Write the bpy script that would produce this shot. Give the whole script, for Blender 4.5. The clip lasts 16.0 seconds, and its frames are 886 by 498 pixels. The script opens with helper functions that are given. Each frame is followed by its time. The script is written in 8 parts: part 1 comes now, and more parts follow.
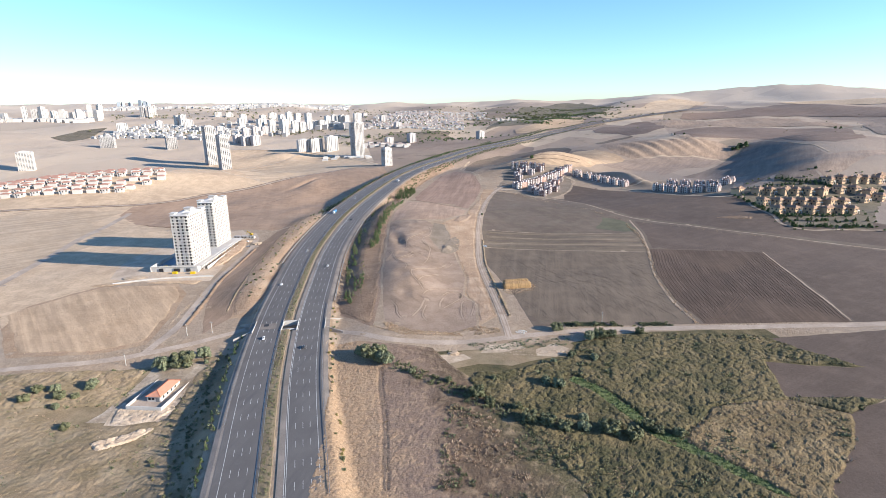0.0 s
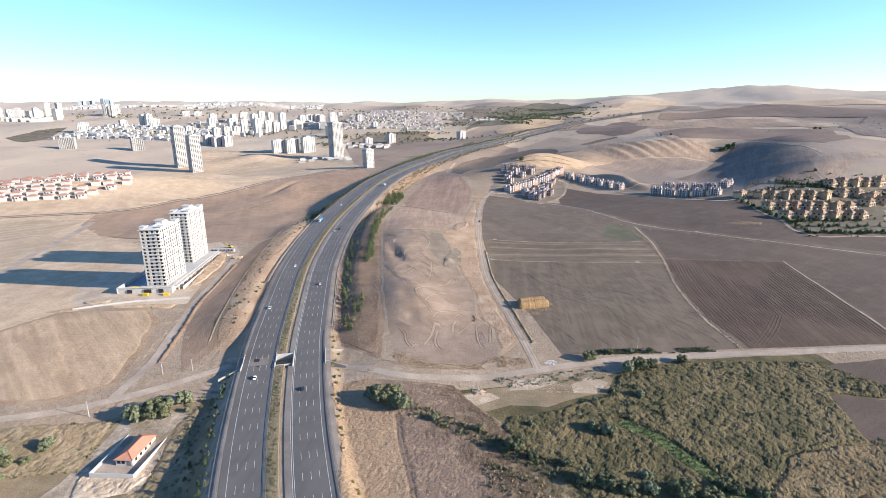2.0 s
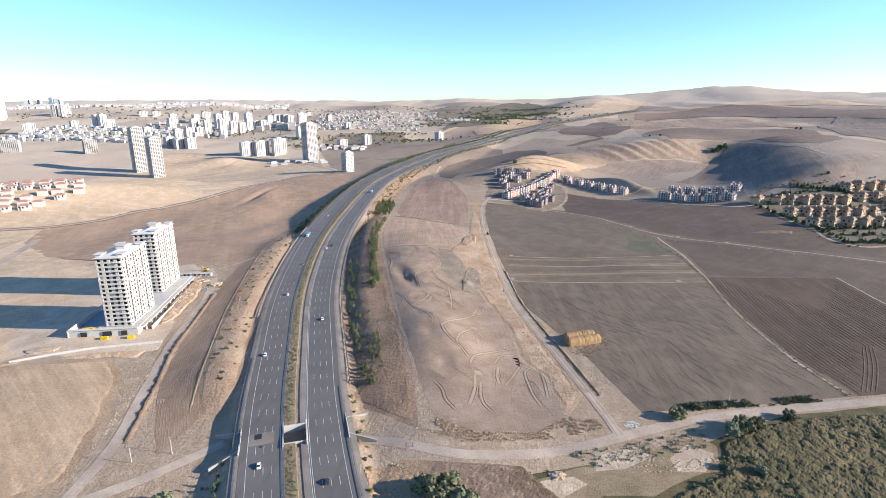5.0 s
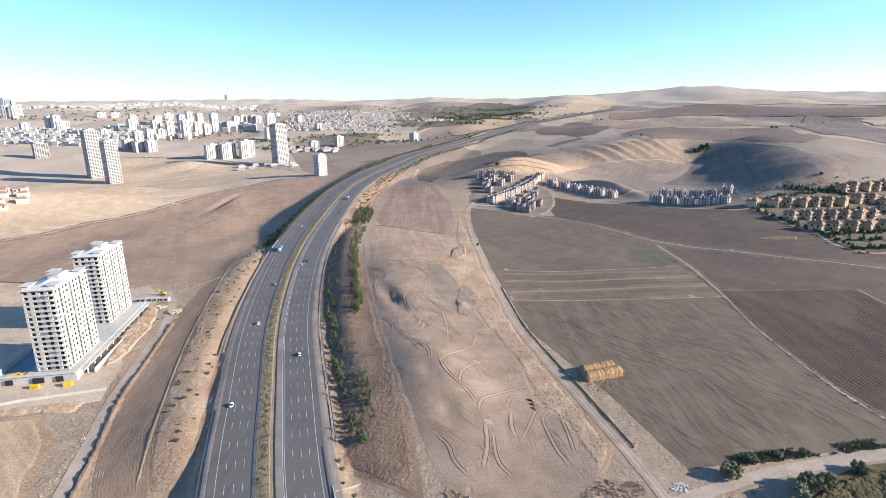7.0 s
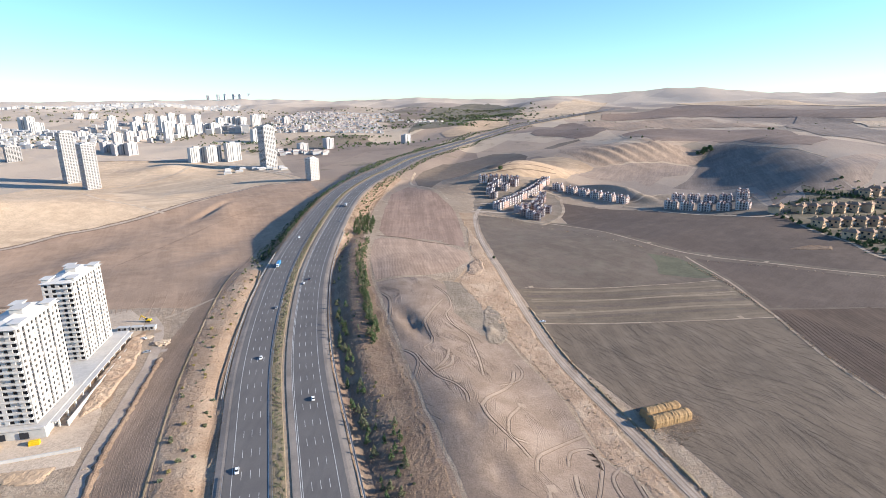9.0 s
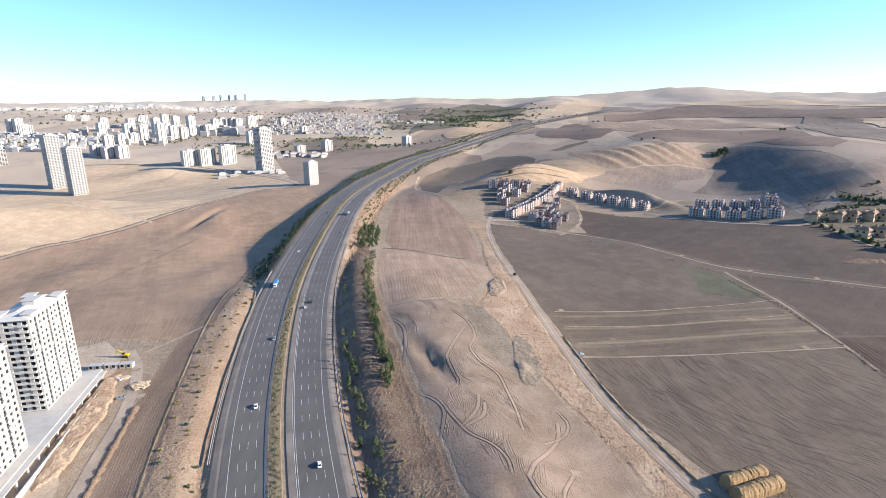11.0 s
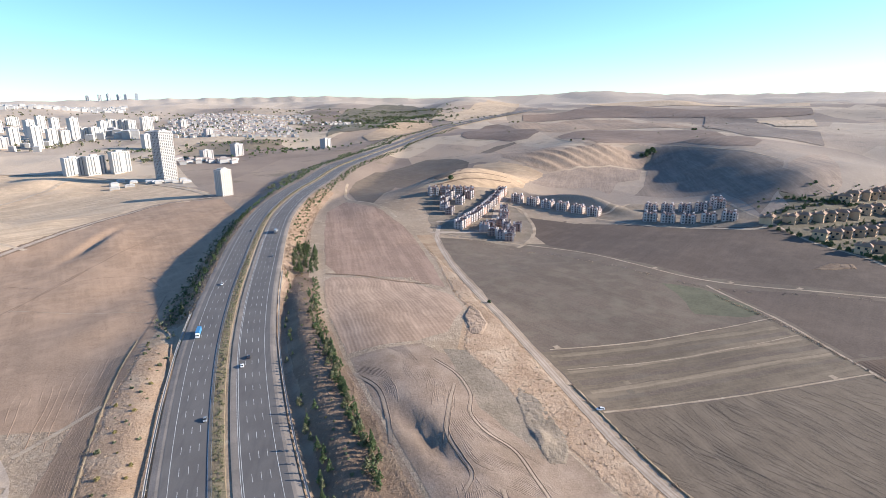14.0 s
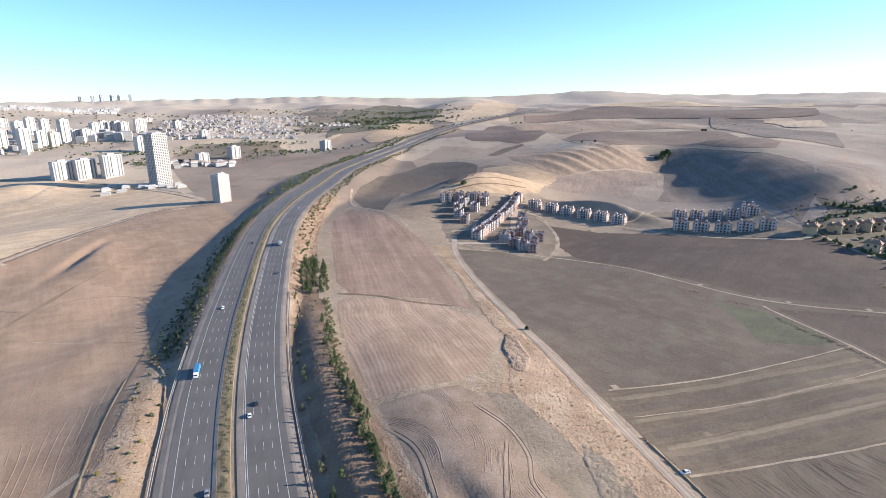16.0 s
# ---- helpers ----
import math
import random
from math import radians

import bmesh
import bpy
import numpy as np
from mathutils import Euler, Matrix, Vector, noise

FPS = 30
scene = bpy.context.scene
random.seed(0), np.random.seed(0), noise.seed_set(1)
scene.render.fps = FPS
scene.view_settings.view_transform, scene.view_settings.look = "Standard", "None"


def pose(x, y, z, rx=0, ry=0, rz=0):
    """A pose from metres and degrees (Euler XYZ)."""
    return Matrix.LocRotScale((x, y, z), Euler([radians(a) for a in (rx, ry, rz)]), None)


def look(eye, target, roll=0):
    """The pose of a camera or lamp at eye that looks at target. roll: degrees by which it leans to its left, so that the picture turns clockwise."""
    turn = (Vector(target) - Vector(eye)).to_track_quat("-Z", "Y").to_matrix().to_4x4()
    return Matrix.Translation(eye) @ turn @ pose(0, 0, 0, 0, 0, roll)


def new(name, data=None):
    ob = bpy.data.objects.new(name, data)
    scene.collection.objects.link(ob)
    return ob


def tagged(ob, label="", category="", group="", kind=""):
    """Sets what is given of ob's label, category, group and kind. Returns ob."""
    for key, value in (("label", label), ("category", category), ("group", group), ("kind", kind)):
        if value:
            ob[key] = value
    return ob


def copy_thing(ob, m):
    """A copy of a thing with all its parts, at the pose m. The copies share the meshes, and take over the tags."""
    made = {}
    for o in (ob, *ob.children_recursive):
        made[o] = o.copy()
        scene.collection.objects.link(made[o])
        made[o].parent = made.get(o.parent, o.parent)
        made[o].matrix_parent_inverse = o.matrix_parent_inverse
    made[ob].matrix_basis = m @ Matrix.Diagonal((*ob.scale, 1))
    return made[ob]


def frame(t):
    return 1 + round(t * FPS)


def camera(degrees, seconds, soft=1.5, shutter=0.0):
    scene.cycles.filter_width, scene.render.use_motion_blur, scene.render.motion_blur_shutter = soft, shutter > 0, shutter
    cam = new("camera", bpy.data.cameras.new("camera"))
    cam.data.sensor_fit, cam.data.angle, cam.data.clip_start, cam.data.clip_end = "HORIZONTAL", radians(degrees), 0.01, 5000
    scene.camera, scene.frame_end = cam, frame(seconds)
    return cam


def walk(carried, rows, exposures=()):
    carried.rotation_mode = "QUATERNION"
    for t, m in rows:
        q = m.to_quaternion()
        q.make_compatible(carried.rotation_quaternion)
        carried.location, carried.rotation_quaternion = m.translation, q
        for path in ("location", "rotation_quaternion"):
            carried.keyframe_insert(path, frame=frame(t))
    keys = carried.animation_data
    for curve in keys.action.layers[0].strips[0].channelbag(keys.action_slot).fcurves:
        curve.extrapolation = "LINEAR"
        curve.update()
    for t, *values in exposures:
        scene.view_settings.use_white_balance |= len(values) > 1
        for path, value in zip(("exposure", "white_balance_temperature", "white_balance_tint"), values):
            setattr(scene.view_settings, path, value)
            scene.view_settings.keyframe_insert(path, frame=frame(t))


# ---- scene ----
cam = camera(78.0, 16.0, soft=0.7)
METRES, EYE, TILT, LEAN, TURN = 460.0, 160.0, 2.0, 0.0, 0.0
ROWS = [
    (0.0, 0.0, 0.0, 0.0, -0.24, -17.07, 0.77),
    (0.5, -0.0137, 0.0273, -0.0001, -2.27, -17.11, 0.66),
    (1.0, -0.0274, 0.0559, -0.0007, -2.89, -17.15, 0.61),
    (1.5, -0.0431, 0.0848, -0.0018, -3.1, -17.16, 0.53),
    (2.0, -0.0607, 0.1131, -0.0028, -3.1, -17.16, 0.48),
    (2.5, -0.0802, 0.1404, -0.0039, -3.78, -17.18, 0.45),
    (3.0, -0.0979, 0.1682, -0.0047, -5.55, -17.16, 0.35),
    (3.5, -0.1117, 0.1977, -0.0064, -5.86, -17.17, 0.31),
    (4.0, -0.1257, 0.2286, -0.0085, -6.29, -17.17, 0.28),
    (6.5, -0.1592, 0.3778, -0.0165, -7.77, -17.17, 0.42),
    (7.0, -0.1627, 0.4081, -0.0175, -9.72, -17.19, 0.29),
    (7.5, -0.169, 0.4378, -0.0186, -10.51, -17.13, 0.19),
    (8.0, -0.1802, 0.4666, -0.0202, -10.83, -17.08, 0.17),
    (8.5, -0.1933, 0.4933, -0.0208, -11.08, -17.11, 0.18),
    (9.0, -0.2039, 0.5248, -0.0223, -11.37, -17.09, 0.2),
    (11.5, -0.218, 0.6754, -0.0283, -11.76, -17.02, 0.25),
    (12.0, -0.2239, 0.7053, -0.03, -12.5, -17.02, 0.16),
    (12.5, -0.2318, 0.7354, -0.0315, -15.53, -17.03, 0.04),
    (13.0, -0.2395, 0.766, -0.0322, -18.0, -17.01, -0.05),
    (13.5, -0.2472, 0.7975, -0.0331, -19.83, -17.02, -0.12),
    (14.0, -0.2527, 0.8286, -0.0335, -20.9, -17.0, -0.13),
    (14.5, -0.2559, 0.8592, -0.0344, -21.18, -16.98, -0.11),
    (15.0, -0.2577, 0.8889, -0.036, -21.3, -16.96, -0.12),
    (15.5, -0.2593, 0.9187, -0.037, -21.36, -16.96, -0.1),
    (16.0, -0.2616, 0.9493, -0.0379, -21.38, -16.93, -0.09),
]
walk(cam, [(t, pose(0, 0, EYE, TILT, LEAN, TURN) @ pose(METRES * x, METRES * y, METRES * z, 90 + pitch, roll, yaw)) for t, x, y, z, yaw, pitch, roll in ROWS],
     [(0.0, 1.15, 6220, 10), (16.0, 1.15, 6220, 10)])

# ---- daylight: a low sun from the east, clear sky ----
SUN_HIGH, SUN_ROUND = 18.0, 106.0
world = bpy.data.worlds.new("sky")
scene.world = world
world.use_nodes = True
wn = world.node_tree.nodes
sky = wn.new("ShaderNodeTexSky")
sky.sky_type = "NISHITA"
sky.sun_disc = False
sky.sun_elevation, sky.sun_rotation = radians(SUN_HIGH), radians(SUN_ROUND)
sky.altitude, sky.air_density, sky.dust_density, sky.ozone_density = 900, 1.0, 0.25, 3.0
wn["Background"].inputs["Strength"].default_value = 0.105
clear = wn.new("ShaderNodeMix")
clear.data_type, clear.blend_type = "RGBA", "MULTIPLY"
clear.inputs[0].default_value = 1.0
clear.inputs[7].default_value = (0.78, 0.955, 1.09, 1.0)
world.node_tree.links.new(sky.outputs[0], clear.inputs[6])
world.node_tree.links.new(clear.outputs[2], wn["Background"].inputs["Color"])
sun = new("sun", bpy.data.lights.new("sun", "SUN"))
sun.data.energy, sun.data.angle, sun.data.color = 5.0, radians(0.6), (1.0, 0.89, 0.75)
sun_way = Vector((math.cos(radians(SUN_HIGH)) * math.sin(radians(SUN_ROUND)), math.cos(radians(SUN_HIGH)) * math.cos(radians(SUN_ROUND)), math.sin(radians(SUN_HIGH))))
sun.matrix_world = look(sun_way * 3000, (0, 0, 0))
# ---- the lie of the land ----
def smooth(a, b, v):
    """0 below a, 1 above b, eased between."""
    u = np.clip((np.asarray(v, float) - a) / (b - a), 0, 1)
    return u * u * (3 - 2 * u)


def curve(knots, v):
    """A smooth curve through (place, value) knots, straight outside."""
    px, py = np.array(knots, float).T
    m = np.gradient(py, px)
    v = np.asarray(v, float)
    i = np.clip(np.searchsorted(px, v) - 1, 0, len(px) - 2)
    w = px[i + 1] - px[i]
    u = np.clip((v - px[i]) / w, 0, 1)
    inner = ((1 + 2 * u) * (1 - u) ** 2 * py[i] + u * (1 - u) ** 2 * w * m[i]
             + u * u * (3 - 2 * u) * py[i + 1] + u * u * (u - 1) * w * m[i + 1])
    return inner + np.where(v < px[0], (v - px[0]) * m[0], 0) + np.where(v > px[-1], (v - px[-1]) * m[-1], 0)


# the motorway's middle line, and its height, along y
LINE = [(-300, 62), (0, -26), (205, -77), (307, -101), (397, -116), (462, -123), (550, -131), (650, -133), (714, -131), (785, -125),
        (895, -111), (979, -99), (1095, -78), (1264, -25), (1358, 16), (1544, 97), (1603, 134), (1903, 338), (2075, 455), (2315, 640), (2480, 822), (2700, 1095), (3000, 1430), (3600, 2050), (4900, 3300)]
GRADE = [(-300, -3), (200, 1), (330, 2.5), (383, 4.5), (462, 7), (650, 11), (850, 17), (1250, 24), (1600, 32), (2015, 50), (2300, 66), (2700, 98), (3000, 116), (3331, 132), (3800, 160), (4900, 250)]
FLAT = 27.0


def road_x(y):
    return curve(LINE, y)


def road_z(y):
    return curve(GRADE, y)


def road_off(x, y):
    """Distance from the motorway's middle line, to the right of it positive."""
    s = (road_x(np.asarray(y) + 2) - road_x(np.asarray(y) - 2)) / 4
    return (x - road_x(y)) / np.sqrt(1 + s * s)


def bump(x, y, cx, cy, height, rx, ry, turn=0.0):
    c, s = math.cos(radians(turn)), math.sin(radians(turn))
    u, v = (x - cx) * c + (y - cy) * s, (y - cy) * c - (x - cx) * s
    return height * np.exp(-(u / rx) ** 2 - (v / ry) ** 2)


# broad hills and hollows: x, y, height, half widths, turn
HILLS = [
    (-45, 590, 11, 40, 190, 2),
    (10, 680, 6, 45, 90, 0),
    (-60, 470, 2, 30, 60, 0),
    (440, 790, 4, 150, 150, 0),
    (230, 1185, 44, 125, 72, 20),
    (385, 1440, 26, 140, 130, 30),
    (525, 1375, 25, 150, 80, 15),
    (650, 1450, 26, 140, 120, 20),
    (704, 1771, 10, 200, 200, 0),
    (150, 2090, -22, 150, 120, 0),
    (690, 1300, -9, 60, 60, 0),
    (420, 2447, 10, 130, 260, -40),
    (-420, 1150, 14, 160, 110, 15),
    (-700, 1050, 28, 210, 150, 0),
    (-480, 1200, 12, 90, 50, 25),
    (190, 230, -5, 160, 110, 0),
    (-260, 560, 5, 110, 170, 0),
    (-195, 930, -8, 55, 140, -8),
    (-185, 255, -4, 60, 75, 0),
    (-140, 260, -3.5, 28, 90, -12),
    (-190, 290, -3, 40, 40, 0),
    (-560, 1100, 12, 150, 60, 0),
    (-258, 1085, 3.0, 24, 80, 12),
    (-480, 1650, 9, 70, 45, 20),
    (-420, 1545, 5, 45, 30, -15),
    (-345, 1225, 3.5, 28, 60, -20),
    (-350, 860, 2.5, 30, 60, -20),
    (-215, 830, 2.0, 22, 60, -15),
    (-30, 465, 5, 26, 45, 0),
    (60, 1180, 4, 60, 120, 0),
    (200, 900, -8, 110, 90, 0),
    (250, 715, -5, 110, 90, 0),
    (1480, 4150, 52, 700, 240, 62),
    (1000, 3900, -26, 700, 200, 66),
]
# the far skyline, by the way one looks: degrees east of north, height
SKYLINE_AT = [(-50, 182), (-30, 184), (-16, 188), (-8, 198), (0, 207), (8, 230), (14, 224), (20, 230), (26, 246), (33, 264), (38, 212), (44, 192), (52, 196), (62, 190)]


def natural(x, y):
    """The land as it lay before the motorway was cut through it."""
    r = np.hypot(x, y)
    az = np.degrees(np.arctan2(x, np.maximum(y, 1.0)))
    near = curve([(-600, -14), (150, -5), (300, -2), (430, 0), (560, 2), (700, 8), (850, 9), (1000, 9), (1300, 10), (1700, 16)], np.minimum(y, 1700))
    side = smooth(5, 45, az)
    left = curve([(1500, 4), (2000, 30), (2600, 66), (3300, 92), (4000, 112), (4600, 132), (5200, 140)], np.clip(r, 1500, 5200))
    right = curve([(900, 8), (1200, 16), (1500, 26), (1700, 52), (1900, 64), (2300, 64), (2800, 66), (3300, 94), (4000, 108), (4800, 126), (5200, 132)], np.clip(r, 900, 5200))
    far = left + (right - left) * smooth(-8, 30, az)
    z = near + (far - near) * smooth(1150 - 350 * side, 2000 - 700 * side, r)
    for hill in HILLS:
        z = z + bump(x, y, *hill)
    # the low plain to the west
    z = z + smooth(-120, -420, x) * smooth(500, 900, y) * (1 - smooth(1500, 2100, r)) * -12
    # a steep west-facing slope above the valley, with a long back to the east
    yc = np.clip(y, 780, 1420)
    crest = curve([(780, 545), (870, 605), (919, 652), (998, 692), (1100, 752), (1200, 812), (1326, 880), (1420, 925)], yc)
    tall = curve([(780, 36), (870, 48), (919, 58), (998, 60), (1200, 68), (1326, 74), (1420, 76)], yc)
    crest = crest + 6 * np.sin(y / 37) + 3 * np.sin(y / 17 + 1)
    rise = smooth(-225, 12, x - crest) * (1 - smooth(40, 420, x - crest)) * smooth(740, 900, y) * (1 - smooth(1330, 1480, y))
    z = z + (tall - z) * rise
    # a bank of dug earth behind the unfinished villas
    z = z + bump(x, y, 338, 1034, 18, 17, 70, 25) + bump(x, y, 400, 1000, 5, 16, 55, 72)
    # folds in the far hills
    fold = np.sin(x / 233 + np.sin(y / 310) * 1.3) * np.sin(y / 271 + x / 700) + 0.6 * np.sin(x / 121 + y / 190 + 1.1) * np.sin(y / 143 - x / 380)
    z = z + fold * (9 * smooth(1500, 2800, r) + 9 * smooth(3300, 4600, r))
    z = z + (np.sin(x / 47 + 2 * np.sin(y / 97)) * np.sin(y / 71 + x / 160) + 0.5 * np.sin(x / 29 - y / 53)) * 2.2 * smooth(1400, 2200, r)
    # the last range of hills
    top = curve(SKYLINE_AT, np.clip(az, -50, 62)) + 4 * np.sin(az * 1.9) + 2.5 * np.sin(az * 4.3 + 1)
    return z + (top - z) * smooth(4900, 6000, r) * (1 - 0.5 * smooth(6000, 7000, r))


def height(x, y):
    """The ground as it is, with the motorway's cuttings and banks."""
    x, y = np.asarray(x, float), np.asarray(y, float)
    z = natural(x, y)
    d, zr = road_off(x, y), road_z(y)
    # a bank of spoil west of the motorway
    heap = np.exp(-((d + 43) / np.where(d > -43, 13, 24)) ** 2) * smooth(392, 440, y) * (1 - smooth(690, 800, y))
    z = z + np.maximum(zr + 0.7 - z, 0) * heap
    # the rim of the cutting east of it
    z = z + bump(d, y, 47, 600, 4.5, 12, 150) + bump(d, y, 46, 760, 3.0, 11, 80)
    # pits dug into the graded lot, and gullies worn into the far slope
    z = z + bump(x, y, -48.5, 585, -3.4, 4.6, 25, 12) + bump(x, y, -37, 465, -1.9, 3.6, 9, 9) + bump(x, y, -33, 430, -1.9, 3.6, 9, 10) + bump(x, y, 4, 573, 2.2, 5, 6)
    z = z + bump(x, y, -272, 1080, -3.5, 7, 50, -14)
    for k in range(7):
        z = z + bump(x, y, 452 + 34 * k + 6 * (k % 2), 1322 + 9 * k, 4.5 + 1.6 * (k % 3), 9 + 2 * (k % 2), 42 + 9 * (k % 2), 33)
    reach = np.maximum(7, (2.0 + 3.0 * smooth(1050, 1500, y)) * np.abs(zr - z))
    w = 1 - smooth(0, 1, (np.abs(d) - FLAT) / reach)
    w = w * (1 - smooth(2750, 3050, y))
    z = z + (zr - 0.35 - 2.5 * smooth(1200, 2600, y) - z) * w
    # the underpass and the road's way down to it
    u = np.abs((y - 372) - 0.02 * (x + 112))
    a = np.abs(x + 112)
    floor = -0.6 + 0 * a
    cut = (1 - smooth(5.2, 9.0, u)) * (1 - smooth(30, 62, a))
    z = z + np.minimum(floor - z, 0) * cut
    w = np.maximum(w, cut)
    # shallow wheel-worn unevenness of open soil
    return z + (1 - w) * 0.35 * np.sin(x / 17 + np.sin(y / 23)) * np.sin(y / 19 + x / 41)

# ---- materials ----
def material(name, rough=0.9, metal=0.0):
    mat = bpy.data.materials.new(name)
    mat.use_nodes = True
    tree = mat.node_tree
    bsdf = tree.nodes["Principled BSDF"]
    bsdf.inputs["Roughness"].default_value, bsdf.inputs["Metallic"].default_value = rough, metal
    bsdf.inputs["Specular IOR Level"].default_value = 0.25
    return mat, tree, bsdf


def node(tree, kind, **values):
    """A node with its inputs set by name; a socket as value is linked."""
    n = tree.nodes.new(kind)
    for key, value in values.items():
        socket = n.inputs[int(key[1:])] if key[0] == "i" and key[1:].isdigit() else n.inputs[key.replace("_", " ")]
        if isinstance(value, bpy.types.NodeSocket):
            tree.links.new(value, socket)
        else:
            socket.default_value = value
    return n


def rgba(c):
    return (c[0], c[1], c[2], 1.0)


def mix(tree, fac, a, b, blend="MIX"):
    n = tree.nodes.new("ShaderNodeMix")
    n.data_type, n.blend_type = "RGBA", blend
    for socket, value in ((n.inputs[0], fac), (n.inputs[6], a), (n.inputs[7], b)):
        if isinstance(value, bpy.types.NodeSocket):
            tree.links.new(value, socket)
        else:
            socket.default_value = rgba(value) if isinstance(value, tuple) and len(value) == 3 else value
    return n.outputs[2]


def span(tree, value, a, b, lo=0.0, hi=1.0):
    n = node(tree, "ShaderNodeMapRange", Value=value, i1=a, i2=b, i3=lo, i4=hi)
    return n.outputs[0]


def grain(tree, place, scale, detail=4.0, rough=0.55):
    return node(tree, "ShaderNodeTexNoise", Vector=place, Scale=scale, Detail=detail, Roughness=rough).outputs[0]


def where(tree, turn=0.0, stretch=(1, 1, 1)):
    """World place, turned about z and then stretched: what is stretched along y runs turn degrees east of north."""
    g = tree.nodes.new("ShaderNodeNewGeometry")
    m = node(tree, "ShaderNodeMapping", Vector=g.outputs["Position"])
    m.vector_type = "POINT"
    m.inputs["Rotation"].default_value = (0, 0, radians(turn))
    if stretch == (1, 1, 1):
        return m.outputs[0]
    v = node(tree, "ShaderNodeVectorMath", i0=m.outputs[0], i1=stretch)
    v.operation = "MULTIPLY"
    return v.outputs[0]


def relief(tree, bsdf, value, distance, strength=1.0):
    b = node(tree, "ShaderNodeBump", Height=value, Distance=distance, Strength=strength)
    tree.links.new(b.outputs[0], bsdf.inputs["Normal"])


def soil(name, light, dark, furrow=None, spacing=2.5, depth=0.25, patch=0.012, clod=0.45, stubble=None, wobble=3.0, tone=0.5, streak=None, soft=1.0):
    """Earth: two tones in broad patches, clods, and furrows turned by degrees if given."""
    mat, tree, bsdf = material(name, 0.95)
    light, dark = ((c[0] * 1.05, c[1], c[2] * 0.97) for c in (light, dark))
    p = where(tree)
    broad = span(tree, grain(tree, p, patch, 4), 0.36, 0.64)
    col = mix(tree, broad, dark, light)
    fine = grain(tree, p, clod, 5, 0.7)
    col = mix(tree, span(tree, fine, 0.36, 0.66, 0.0, 0.62), col, tuple(v * 0.62 for v in dark))
    mid = grain(tree, p, 0.07, 3)
    col = mix(tree, span(tree, mid, 0.45, 0.75, 0, 0.6), col, stubble or tuple(v * 1.12 for v in light))
    high = fine
    if furrow is not None:
        q = where(tree, furrow)
        w = node(tree, "ShaderNodeTexWave", Vector=q, Scale=0.314 / spacing, Distortion=wobble, Detail=2.0, Detail_Scale=0.05 * spacing)
        w.wave_type, w.bands_direction = "BANDS", "X"
        col = mix(tree, span(tree, w.outputs[1], 0.0, 0.75, tone, 0.0), col, tuple(v * 0.52 for v in dark))
        high = node(tree, "ShaderNodeMath", i0=w.outputs[1], i1=fine).outputs[0]
    if streak is not None:
        # long uneven streaks left by harrow and seed drill
        for width, much in ((0.35, 0.30 * soft), (0.09, 0.35 * soft)):
            st = grain(tree, where(tree, streak, (1, 0.045, 1)), width, 4, 0.65)
            col = mix(tree, span(tree, st, 0.46, 0.66, 0, much), col, tuple(v * 0.66 for v in dark))
            col = mix(tree, span(tree, st, 0.50, 0.32, 0, much), col, tuple(v * 1.2 for v in light))
    tree.links.new(col, bsdf.inputs["Base Color"])
    relief(tree, bsdf, high, depth)
    return mat


def plain(name, colour, rough=0.7, metal=0.0, vary=0.12, scale=1.5, bump=0.0, spec=None):
    """A man-made surface with slight wear and random tone from thing to thing."""
    mat, tree, bsdf = material(name, rough, metal)
    tc = tree.nodes.new("ShaderNodeTexCoord")
    g1 = grain(tree, tc.outputs["Object"], scale, 5, 0.6)
    g2 = grain(tree, tc.outputs["Object"], scale * 0.17, 3)
    col = mix(tree, span(tree, g1, 0.35, 0.7, 0, 1), colour, tuple(v * (1 - vary) for v in colour))
    col = mix(tree, span(tree, g2, 0.45, 0.7, 0, 0.7), col, tuple(v * (1 - 1.6 * vary) for v in colour))
    info = tree.nodes.new("ShaderNodeObjectInfo")
    col = mix(tree, span(tree, info.outputs["Random"], 0, 1, 0, vary * 1.5), col, tuple(v * 0.55 for v in colour))
    tree.links.new(col, bsdf.inputs["Base Color"])
    if bump:
        relief(tree, bsdf, g1, bump)
    if spec is not None:
        bsdf.inputs["Specular IOR Level"].default_value = spec
    return mat


def leafy(name, a, b, scale=0.9):
    mat, tree, bsdf = material(name, 0.8)
    g = tree.nodes.new("ShaderNodeNewGeometry")
    r = g.outputs["Random Per Island"]
    n = grain(tree, g.outputs["Position"], scale, 4)
    col = mix(tree, r, a, b)
    col = mix(tree, span(tree, n, 0.35, 0.7, 0, 0.8), col, tuple(v * 0.55 for v in a))
    info = tree.nodes.new("ShaderNodeObjectInfo")
    col = mix(tree, span(tree, info.outputs["Random"], 0, 1, 0, 0.4), col, tuple(v * 1.25 for v in b))
    tree.links.new(col, bsdf.inputs["Base Color"])
    return mat


